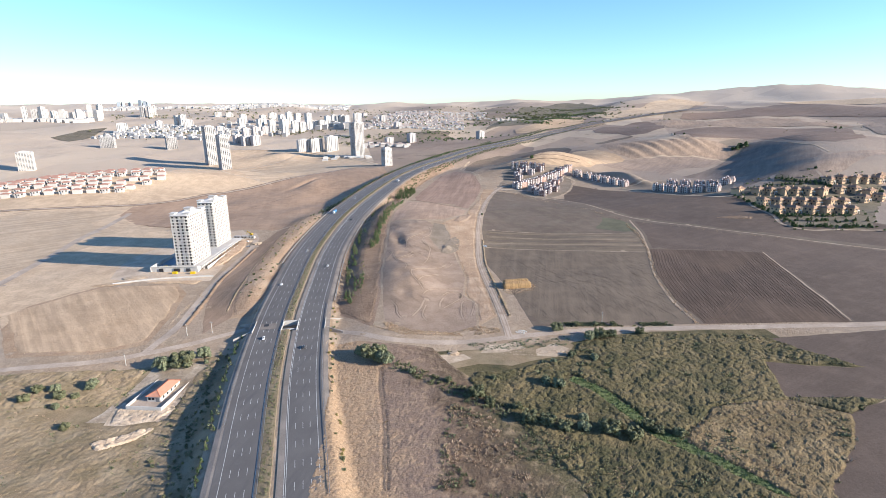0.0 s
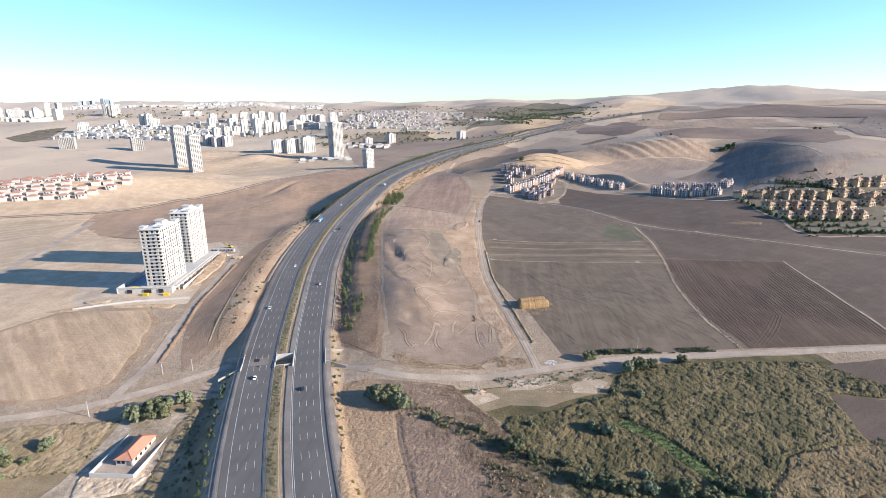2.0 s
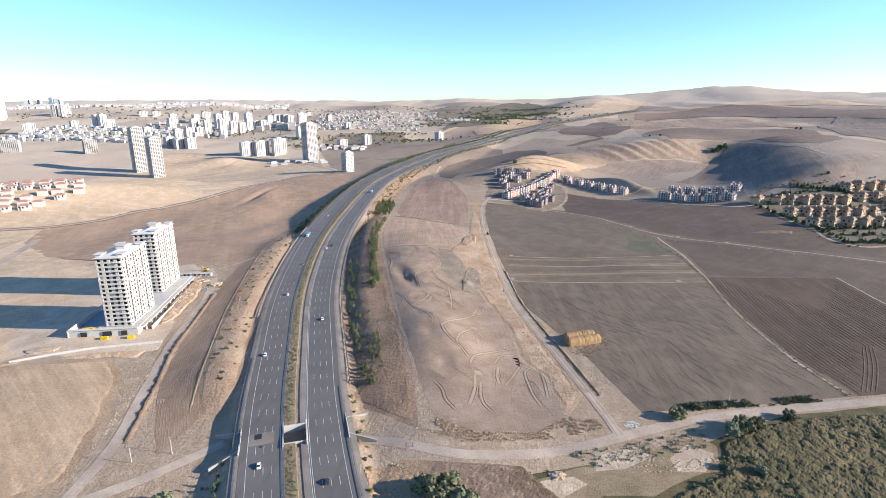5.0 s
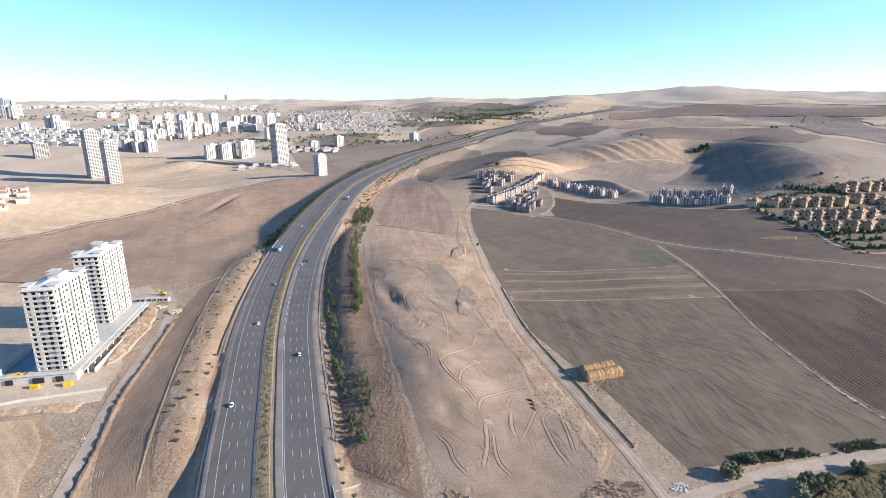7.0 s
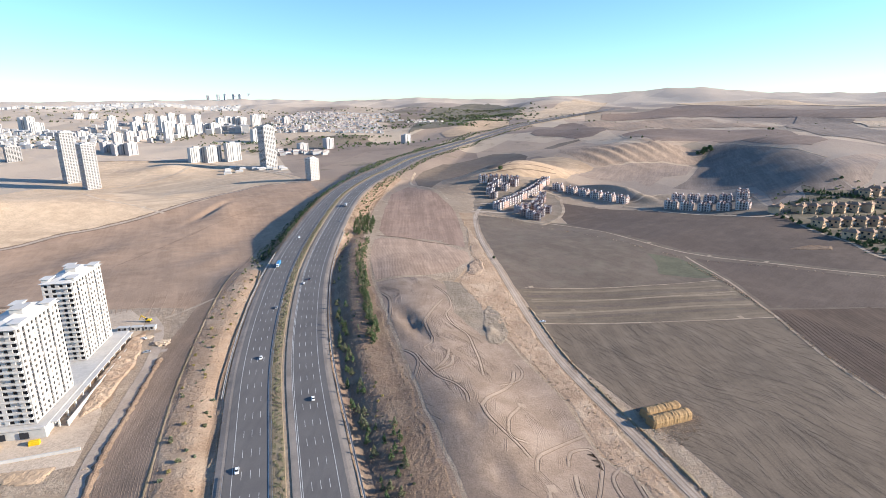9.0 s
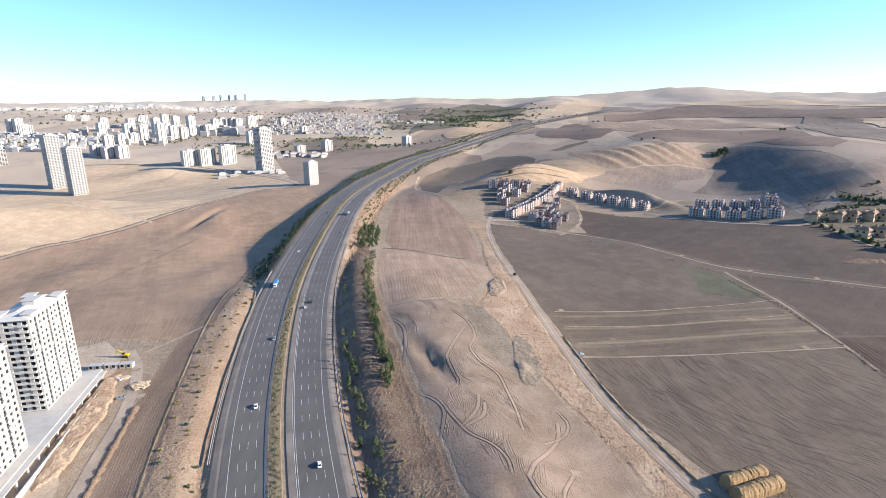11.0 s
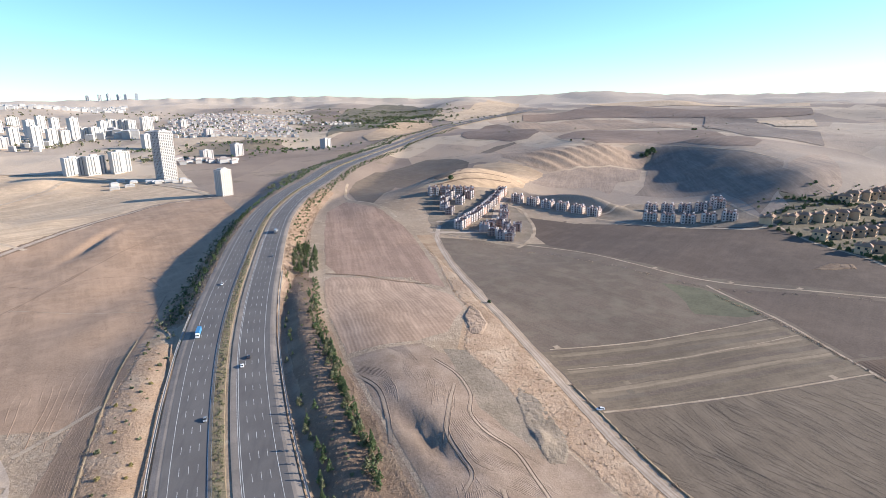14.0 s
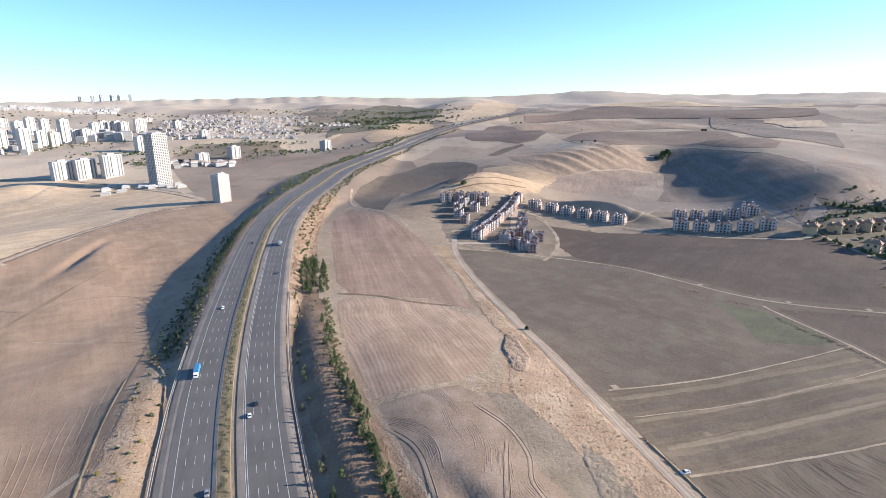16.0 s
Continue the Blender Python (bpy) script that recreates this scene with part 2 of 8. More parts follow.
def land_material():
    """Dry steppe; far off, the chequer of fields, scrub and bare slopes."""
    mat, tree, bsdf = material("steppe", 0.95)
    p = where(tree)
    broad = span(tree, grain(tree, p, 0.011, 5), 0.36, 0.64)
    col = mix(tree, broad, (0.30, 0.22, 0.15), (0.40, 0.305, 0.22))
    fine = grain(tree, p, 0.55, 5, 0.72)
    col = mix(tree, span(tree, fine, 0.4, 0.75, 0, 0.75), col, (0.22, 0.155, 0.10))
    tuft = grain(tree, p, 0.13, 4, 0.65)
    col = mix(tree, span(tree, tuft, 0.52, 0.7, 0, 0.8), col, (0.44, 0.34, 0.24))
    scrub = grain(tree, p, 0.035, 5, 0.7)
    col = mix(tree, span(tree, scrub, 0.6, 0.72, 0, 0.5), col, (0.19, 0.155, 0.09))
    # far fields
    v = node(tree, "ShaderNodeTexVoronoi", Vector=where(tree, 24, (1.0, 0.55, 0.0)), Scale=0.0055, Randomness=0.95)
    v.voronoi_dimensions = "2D"
    ramp = tree.nodes.new("ShaderNodeValToRGB")
    sep = tree.nodes.new("ShaderNodeSeparateColor")
    tree.links.new(v.outputs["Color"], sep.inputs[0])
    tree.links.new(sep.outputs[0], ramp.inputs[0])
    ramp.color_ramp.interpolation = "CONSTANT"
    tones = [(0.0, (0.34, 0.25, 0.18)), (0.2, (0.21, 0.155, 0.12)), (0.42, (0.43, 0.33, 0.235)), (0.6, (0.25, 0.185, 0.14)), (0.75, (0.48, 0.375, 0.27)), (0.9, (0.19, 0.15, 0.105))]
    e = ramp.color_ramp.elements
    e[0].position, e[0].color = 0.0, rgba(tones[0][1])
    e[1].position, e[1].color = tones[-1][0], rgba(tones[-1][1])
    for place, c in tones[1:-1]:
        k = e.new(place)
        k.color = rgba(c)
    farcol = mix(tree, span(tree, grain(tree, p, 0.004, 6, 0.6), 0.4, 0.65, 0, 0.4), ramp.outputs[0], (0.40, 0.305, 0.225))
    farcol = mix(tree, span(tree, grain(tree, p, 0.02, 5, 0.7), 0.55, 0.7, 0, 0.6), farcol, (0.13, 0.105, 0.065))
    xyz = node(tree, "ShaderNodeSeparateXYZ", Vector=p)
    west = span(tree, xyz.outputs[0], -120, -520, 0, 0.7)
    farcol = mix(tree, west, farcol, (0.52, 0.415, 0.315))
    col = mix(tree, span(tree, xyz.outputs[0], -260, -420, 0, 0.7), col, (0.58, 0.465, 0.345))
    # eastern fields: brown soil, greyed by haze painted into the tone
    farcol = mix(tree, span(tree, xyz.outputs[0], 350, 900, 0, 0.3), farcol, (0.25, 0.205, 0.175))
    # from 3.9 km out the soil is painted paler, in place of haze
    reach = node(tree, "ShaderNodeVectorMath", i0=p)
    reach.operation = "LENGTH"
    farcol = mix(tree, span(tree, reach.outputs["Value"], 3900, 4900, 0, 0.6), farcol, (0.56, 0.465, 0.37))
    # nearer eastern land takes the same painted haze grey into its soil colour
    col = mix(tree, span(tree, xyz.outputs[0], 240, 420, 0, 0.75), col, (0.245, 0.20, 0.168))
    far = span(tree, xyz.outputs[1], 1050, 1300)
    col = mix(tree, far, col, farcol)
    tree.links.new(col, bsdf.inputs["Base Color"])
    high = node(tree, "ShaderNodeMath", i0=fine, i1=tuft)
    relief(tree, bsdf, high.outputs[0], 0.6)
    return mat


def asphalt_material():
    mat, tree, bsdf = material("asphalt", 0.75)
    p = where(tree)
    col = mix(tree, span(tree, grain(tree, p, 0.05, 4), 0.35, 0.65), (0.126, 0.113, 0.104), (0.160, 0.145, 0.133))
    fine = grain(tree, p, 2.2, 4, 0.7)
    col = mix(tree, span(tree, fine, 0.3, 0.7, 0, 0.5), col, (0.085, 0.078, 0.074))
    patch = grain(tree, where(tree, 12, (1, 0.12, 1)), 0.3, 3)
    col = mix(tree, span(tree, patch, 0.5, 0.7, 0, 0.5), col, (0.09, 0.083, 0.079))
    tree.links.new(col, bsdf.inputs["Base Color"])
    bsdf.inputs["Specular IOR Level"].default_value = 0.3
    relief(tree, bsdf, fine, 0.02)
    return mat


M_LAND = land_material()
M_ASPHALT = asphalt_material()
M_SHOULDER = soil("gravel_shoulder", (0.27, 0.24, 0.21), (0.19, 0.17, 0.15), depth=0.06, clod=1.5, patch=0.05)
M_DIRT_ROAD = soil("dirt_road", (0.447, 0.374, 0.303), (0.354, 0.293, 0.235), depth=0.1, clod=0.8, patch=0.05)
M_TRACK = soil("pale_track", (0.45, 0.37, 0.28), (0.30, 0.235, 0.165), depth=0.2, clod=0.7, patch=0.05)
M_PAINT = plain("road_paint", (0.66, 0.64, 0.60), 0.6, vary=0.18, scale=0.8)
M_CONCRETE = plain("concrete", (0.52, 0.49, 0.45), 0.85, vary=0.15, scale=0.6, bump=0.02)
M_WHITEWASH = plain("whitewashed_wall", (0.562, 0.525, 0.480), 0.8, vary=0.10, scale=0.4)
M_STEEL = plain("galvanised_steel", (0.30, 0.30, 0.31), 0.6, 0.3, vary=0.1)
# near-black that stands in for the shade inside openings
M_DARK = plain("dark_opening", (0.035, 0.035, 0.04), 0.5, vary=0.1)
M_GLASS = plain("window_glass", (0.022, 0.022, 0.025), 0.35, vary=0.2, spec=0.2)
M_SLAB = plain("flat_roof_slab", (0.50, 0.48, 0.455), 0.85, vary=0.12, scale=0.3)
M_TILE = plain("red_roof_tile", (0.50, 0.16, 0.08), 0.75, vary=0.18, scale=1.2)
M_GREY_WALL = plain("bare_concrete_frame", (0.42, 0.40, 0.38), 0.9, vary=0.15, scale=0.4)
M_TAR = plain("fresh_tar", (0.035, 0.034, 0.034), 0.6, vary=0.2)
M_OLD_CONCRETE = plain("weathered_concrete", (0.38, 0.345, 0.31), 0.9, vary=0.2, scale=0.5)

# ---- building blocks ----
def part(name, bm, mat, parent=None, label=""):
    """One mesh object from a bmesh, under its thing."""
    data = bpy.data.meshes.new(name)
    bm.to_mesh(data)
    bm.free()
    data.materials.append(mat)
    ob = new(name, data)
    if parent is not None:
        ob.parent = parent
    return tagged(ob, label)


def sheet(name, verts, faces, mat, parent=None, label=""):
    data = bpy.data.meshes.new(name)
    data.from_pydata(verts, [], faces)
    data.materials.append(mat)
    ob = new(name, data)
    if parent is not None:
        ob.parent = parent
    return tagged(ob, label)


def box(bm, lo, hi, bevel=0.0, m=None):
    r = bmesh.ops.create_cube(bm, size=1)
    size = [b - a for a, b in zip(lo, hi)]
    mid = [(a + b) / 2 for a, b in zip(lo, hi)]
    mt = Matrix.Translation(mid) @ Matrix.Diagonal((*size, 1))
    bmesh.ops.transform(bm, matrix=(m @ mt) if m else mt, verts=r["verts"])
    if bevel:
        edges = list({e for v in r["verts"] for e in v.link_edges})
        bmesh.ops.bevel(bm, geom=edges, offset=bevel, segments=1, affect="EDGES")
    return r["verts"]


def thing(name, m, label, category, group="", kind=""):
    ob = new(name)
    ob.matrix_basis = m
    ob.empty_display_size = 1
    return tagged(ob, label, category, group, kind)


def ground_at(x, y):
    return float(height(x, y))


# ---- the ground: one sheet out to the horizon ----
CELL = 4.0


def spread(lo, hi, a, b, grow):
    """Grid lines at CELL apart from a to b, then ever wider out to lo and hi."""
    mid = list(np.arange(a, b + 0.1, CELL))
    low, high, step = [], [], CELL
    v = a
    while v > lo:
        step = min(step * grow, 70)
        v -= step
        low.append(v)
    step, v = CELL, b
    while v < hi:
        step = min(step * grow, 70)
        v += step
        high.append(v)
    return np.array(low[::-1] + mid + high)


GX, GY = spread(-6300, 6300, -420, 560, 1.045), spread(-900, 6300, 190, 1110, 1.03)
gx, gy = np.meshgrid(GX, GY)
gz = height(gx, gy)
cols, rows = len(GX), len(GY)
idx = np.arange(cols * rows).reshape(rows, cols)
faces = np.stack([idx[:-1, :-1], idx[:-1, 1:], idx[1:, 1:], idx[1:, :-1]], -1).reshape(-1, 4)
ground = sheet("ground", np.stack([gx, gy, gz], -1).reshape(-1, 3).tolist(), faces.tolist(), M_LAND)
for f in ground.data.polygons:
    f.use_smooth = True
tagged(ground, "dry tan steppe with scrub, ploughed hills and far fields", "ground", kind="structure")


def wavy(outline, step=9.0, sway=0.9, seed=0):
    """An outline with its edges broken into short, slightly uneven stretches."""
    out = []
    for (ax, ay), (bx, by) in zip(outline, outline[1:] + outline[:1]):
        n = max(1, int(math.hypot(bx - ax, by - ay) / step))
        for k in range(n):
            u = k / n
            x, y = ax + (bx - ax) * u, ay + (by - ay) * u
            q = noise.noise_vector(Vector((x / 14, y / 14, seed)))
            out.append((x + q.x * sway, y + q.y * sway))
    return out


def inside(px, py, outline):
    hit = np.zeros(np.shape(px), bool)
    for (ax, ay), (bx, by) in zip(outline, outline[1:] + outline[:1]):
        if ay == by:
            continue
        c = ((ay > py) != (by > py)) & (px < (bx - ax) * (py - ay) / (by - ay) + ax)
        hit ^= c
    return hit


def clip(poly, axis, at, keep_above):
    out = []
    for a, b in zip(poly, poly[1:] + poly[:1]):
        ia, ib = (a[axis] >= at) == keep_above, (b[axis] >= at) == keep_above
        if ia:
            out.append(a)
        if ia != ib:
            u = (at - a[axis]) / (b[axis] - a[axis])
            out.append((a[0] + (b[0] - a[0]) * u, a[1] + (b[1] - a[1]) * u))
    return out


def draped(name, outline, mat, label, lift=0.06, category="field", sway=0.9):
    """A patch of land that lies on the ground sheet, cut along the sheet's own grid."""
    ring = wavy(outline, sway=sway) if sway else outline
    xs, ys = [p[0] for p in ring], [p[1] for p in ring]
    if sum(a[0] * b[1] - b[0] * a[1] for a, b in zip(ring, ring[1:] + ring[:1])) < 0:
        ring = ring[::-1]
    i0, i1 = np.searchsorted(GX, min(xs)) - 1, np.searchsorted(GX, max(xs))
    j0, j1 = np.searchsorted(GY, min(ys)) - 1, np.searchsorted(GY, max(ys))
    cx, cy = np.meshgrid(GX[i0:i1 + 1], GY[j0:j1 + 1])
    inn = inside(cx, cy, ring)
    crossed = set()
    for (ax, ay), (bx, by) in zip(ring, ring[1:] + ring[:1]):
        n = int(math.hypot(bx - ax, by - ay) / 1.0) + 2
        for k in range(n + 1):
            u = k / n
            crossed.add((int(np.searchsorted(GX, ax + (bx - ax) * u)) - 1, int(np.searchsorted(GY, ay + (by - ay) * u)) - 1))
    verts, fs, known = [], [], {}

    def vert(x, y):
        key = (round(x, 3), round(y, 3))
        if key not in known:
            known[key] = len(verts)
            verts.append(key)
        return known[key]

    for j in range(j0, j1):
        row = clip(clip(ring, 1, GY[j], True), 1, GY[j + 1], False)
        for i in range(i0, i1):
            if (i, j) in crossed:
                bit = clip(clip(row, 0, GX[i], True), 0, GX[i + 1], False)
                ids = []
                for p in bit:
                    v = vert(*p)
                    if v not in ids:
                        ids.append(v)
                if len(ids) > 2:
                    fs.append(ids)
            elif inn[j - j0, i - i0]:
                fs.append([vert(GX[i], GY[j]), vert(GX[i + 1], GY[j]), vert(GX[i + 1], GY[j + 1]), vert(GX[i], GY[j + 1])])
    v = np.array(verts)
    # height on the sheet's own cells
    i = np.clip(np.searchsorted(GX, v[:, 0]) - 1, 0, cols - 2)
    j = np.clip(np.searchsorted(GY, v[:, 1]) - 1, 0, rows - 2)
    u, w = (v[:, 0] - GX[i]) / (GX[i + 1] - GX[i]), (v[:, 1] - GY[j]) / (GY[j + 1] - GY[j])
    z = (gz[j, i] * (1 - u) + gz[j, i + 1] * u) * (1 - w) + (gz[j + 1, i] * (1 - u) + gz[j + 1, i + 1] * u) * w
    coarse = np.maximum((GX[i + 1] - GX[i]), (GY[j + 1] - GY[j])) / CELL
    ob = sheet(name, np.column_stack([v, z + lift * np.clip(coarse, 1, 18)]).tolist(), fs, mat)
    for f in ob.data.polygons:
        f.use_smooth = True
    return tagged(ob, label, category, kind="structure")


def along(points, step=4.0):
    """A smooth line of evenly spaced points through the given ones, with their sideways directions."""
    p = np.array(points, float)
    s = np.concatenate([[0], np.cumsum(np.hypot(*np.diff(p, axis=0).T))])
    n = max(2, int(s[-1] / step))
    v = np.linspace(0, s[-1], n + 1)
    if len(p) > 2:
        x, y = curve(list(zip(s, p[:, 0])), v), curve(list(zip(s, p[:, 1])), v)
    else:
        x, y = np.interp(v, s, p[:, 0]), np.interp(v, s, p[:, 1])
    dx, dy = np.gradient(x), np.gradient(y)
    q = np.hypot(dx, dy)
    return x, y, dy / q, -dx / q, v


def lane(name, points, width, mat, label, lift=0.13, sway=0.4, category="track"):
    """A dirt road or track of a given width along a line; wider = function of the way along."""
    x, y, nx, ny, s = along(points)
    left, right = [], []
    for k in range(len(x)):
        w = width / 2 + noise.noise(Vector((x[k] / 9, y[k] / 9, 3))) * sway
        w2 = width / 2 + noise.noise(Vector((x[k] / 9, y[k] / 9, 8))) * sway
        left.append((x[k] - nx[k] * w, y[k] - ny[k] * w))
        right.append((x[k] + nx[k] * w2, y[k] + ny[k] * w2))
    return draped(name, left + right[::-1], mat, label, lift, category, sway=0)

# ---- fields, tracks and dirt roads ----
S_LOT = soil("graded_earth", (0.305, 0.231, 0.176), (0.242, 0.182, 0.135), depth=0.2, patch=0.035, clod=0.9, stubble=(0.353, 0.270, 0.207))
S_RUT = soil("wheel_rut", (0.235, 0.178, 0.132), (0.19, 0.142, 0.105), depth=0.15, clod=0.9, patch=0.05)
S_WORN = soil("worn_wheel_track", (0.351, 0.278, 0.213), (0.294, 0.230, 0.173), depth=0.08, clod=0.9, patch=0.05)
S_TAN = soil("tan_tilled_soil", (0.43, 0.315, 0.23), (0.345, 0.245, 0.175), furrow=3, spacing=2.8, depth=0.035, tone=0.13, wobble=22, streak=3)
S_RED = soil("reddish_tilled_soil", (0.337, 0.237, 0.177), (0.270, 0.185, 0.136), depth=0.2, streak=8)
S_GREY = soil("grey_brown_tilled_soil", (0.167, 0.131, 0.102), (0.134, 0.105, 0.081), streak=-20, depth=0.2, patch=0.01, clod=0.7, stubble=(0.196, 0.163, 0.117), soft=0.35)
S_STUBBLE = soil("striped_stubble", (0.206, 0.164, 0.117), (0.146, 0.116, 0.084), streak=93, depth=0.2)
S_FIELD = soil("grey_tan_rows", (0.186, 0.147, 0.108), (0.144, 0.114, 0.084), furrow=10, spacing=2.0, tone=0.02, wobble=25, streak=10, depth=0.012, clod=1.0, soft=0.6)
S_DARK = soil("dark_ploughed_soil", (0.124, 0.088, 0.064), (0.090, 0.063, 0.046), furrow=11, spacing=2.8, depth=0.04, tone=0.05, wobble=20, streak=11)
S_OPEN = soil("brown_open_field", (0.136, 0.103, 0.082), (0.107, 0.081, 0.064), streak=60, depth=0.2, patch=0.008, clod=0.7, soft=0.35)
S_STRIP = soil("ploughed_strip", (0.30, 0.22, 0.158), (0.24, 0.174, 0.123), streak=7, depth=0.2, clod=1.0)
S_WEST = soil("bare_brown_plain", (0.405, 0.286, 0.196), (0.310, 0.216, 0.146), streak=-12, depth=0.15, patch=0.012, clod=0.8, soft=0.4)
S_PALE = soil("pale_graded_plain", (0.60, 0.465, 0.32), (0.47, 0.355, 0.24), depth=0.2, patch=0.008)
S_DRY = soil("dry_grass", (0.410, 0.292, 0.191), (0.305, 0.210, 0.134), depth=0.5, clod=0.8, patch=0.03, stubble=(0.467, 0.349, 0.229))
S_RUST = soil("rusty_dry_weeds", (0.333, 0.237, 0.170), (0.240, 0.169, 0.116), depth=0.5, clod=0.8, patch=0.03, stubble=(0.396, 0.296, 0.198))
S_YARD = soil("building_site_earth", (0.564, 0.466, 0.356), (0.437, 0.351, 0.265), depth=0.25, clod=0.7, patch=0.03)
S_SAND = soil("pale_spoil", (0.52, 0.42, 0.31), (0.41, 0.32, 0.225), depth=0.3, clod=0.5, patch=0.05)
S_VERGE = soil("dusty_dry_bank", (0.395, 0.288, 0.198), (0.290, 0.207, 0.140), depth=0.5, clod=0.8, patch=0.03, stubble=(0.42, 0.33, 0.24))
S_SLOPE = soil("grey_weedy_slope", (0.27, 0.225, 0.175), (0.195, 0.16, 0.12), depth=0.5, clod=0.5, patch=0.04)
S_LUSH = soil("lush_grass", (0.155, 0.19, 0.075), (0.105, 0.13, 0.052), depth=0.4, clod=0.8, patch=0.04, stubble=(0.19, 0.21, 0.095))
S_LAWN = soil("dusty_garden", (0.180, 0.156, 0.110), (0.126, 0.110, 0.077), depth=0.3, clod=0.5, patch=0.03, stubble=(0.240, 0.198, 0.144))
S_HILL = soil("tan_hillside", (0.33, 0.25, 0.185), (0.26, 0.195, 0.142), streak=20, depth=0.3, patch=0.01)
S_DUSK = soil("dark_brown_hill_field", (0.20, 0.15, 0.12), (0.16, 0.118, 0.095), streak=70, depth=0.3, patch=0.005)
S_VALE = soil("grey_valley_fallow", (0.225, 0.182, 0.15), (0.175, 0.14, 0.115), streak=35, depth=0.2, patch=0.006)
S_FAN = soil("grey_tan_fallow", (0.30, 0.235, 0.185), (0.235, 0.182, 0.142), streak=35, depth=0.3, patch=0.006)
S_WOOD = soil("dark_wooded_slope", (0.19, 0.165, 0.12), (0.115, 0.108, 0.078), depth=0.8, clod=0.06, patch=0.012, stubble=(0.26, 0.21, 0.15))
S_PALE2 = soil("straw_knoll", (0.52, 0.41, 0.29), (0.43, 0.33, 0.225), streak=50, depth=0.3, patch=0.01)
S_CREAM = soil("washed_cream_earth", (0.62, 0.52, 0.40), (0.44, 0.35, 0.255), depth=0.5, clod=0.5, patch=0.09, stubble=(0.34, 0.26, 0.175))
S_BAND = soil("pale_stubble_band", (0.265, 0.212, 0.150), (0.205, 0.165, 0.118), streak=93, depth=0.15)
S_SPROUT = soil("sprouting_field", (0.135, 0.130, 0.085), (0.105, 0.105, 0.068), depth=0.2, patch=0.03)
S_WASH = soil("washed_out_bank", (0.496, 0.432, 0.352), (0.240, 0.188, 0.132), depth=0.7, clod=0.35, patch=0.06, stubble=(0.336, 0.264, 0.176))
S_BROWN = soil("brown_weed_bank", (0.264, 0.186, 0.128), (0.186, 0.129, 0.088), depth=0.4, clod=1.1, patch=0.04, stubble=(0.324, 0.235, 0.157))
S_REED = soil("olive_reed_bed", (0.150, 0.122, 0.060), (0.066, 0.064, 0.030), depth=0.45, clod=0.9, patch=0.05, stubble=(0.215, 0.158, 0.085))
S_REED_TAN = soil("tan_reed_bed", (0.235, 0.172, 0.092), (0.140, 0.108, 0.056), depth=0.4, clod=1.1, patch=0.05, stubble=(0.285, 0.212, 0.118))
S_SCRUB = soil("dry_scrub", (0.31, 0.235, 0.15), (0.20, 0.16, 0.095), depth=0.35, clod=1.1, patch=0.05, stubble=(0.40, 0.31, 0.205))
S_BEIGE = soil("golden_rough_slope", (0.455, 0.335, 0.232), (0.325, 0.230, 0.155), depth=0.35, clod=1.0, patch=0.05, stubble=(0.52, 0.40, 0.285))
S_GOLD = soil("golden_grass", (0.50, 0.372, 0.247), (0.405, 0.295, 0.19), depth=0.25, clod=1.2, patch=0.03, streak=-40)
S_RUT2 = soil("tractor_line", (0.30, 0.212, 0.147), (0.245, 0.172, 0.118), depth=0.1, clod=0.9, patch=0.05)
S_MEDIAN = soil("median_weeds", (0.27, 0.215, 0.145), (0.19, 0.152, 0.098), depth=0.4, clod=0.9, patch=0.06, stubble=(0.22, 0.195, 0.115))



def bank_material():
    """Weeds that turn from gold by the road through mauve brown to dark rust by the marsh."""
    mat, tree, bsdf = material("drying_weeds", 0.95)
    p = where(tree)
    xyz = node(tree, "ShaderNodeSeparateXYZ", Vector=p)
    drift_by = span(tree, grain(tree, p, 0.045, 4, 0.6), 0.25, 0.75, -16, 16)
    g = node(tree, "ShaderNodeMath", i0=xyz.outputs[0], i1=drift_by).outputs[0]
    lean = node(tree, "ShaderNodeMath", i0=g, i1=span(tree, xyz.outputs[1], 195, 340, -4, 22)).outputs[0]
    col = mix(tree, span(tree, lean, -32, -18), (0.42, 0.285, 0.175), (0.255, 0.178, 0.132))
    col = mix(tree, span(tree, lean, -6, 14), col, (0.135, 0.092, 0.060))
    col = mix(tree, span(tree, lean, 26, 48), col, (0.120, 0.102, 0.050))
    fine = grain(tree, p, 1.1, 5, 0.72)
    col = mix(tree, span(tree, fine, 0.38, 0.66, 0.0, 0.6), col, (0.085, 0.060, 0.040))
    tuft = grain(tree, p, 0.16, 4, 0.65)
    col = mix(tree, span(tree, tuft, 0.5, 0.7, 0, 0.5), col, (0.40, 0.285, 0.18))
    tree.links.new(col, bsdf.inputs["Base Color"])
    relief(tree, bsdf, fine, 0.45)
    return mat


S_BANK = bank_material()

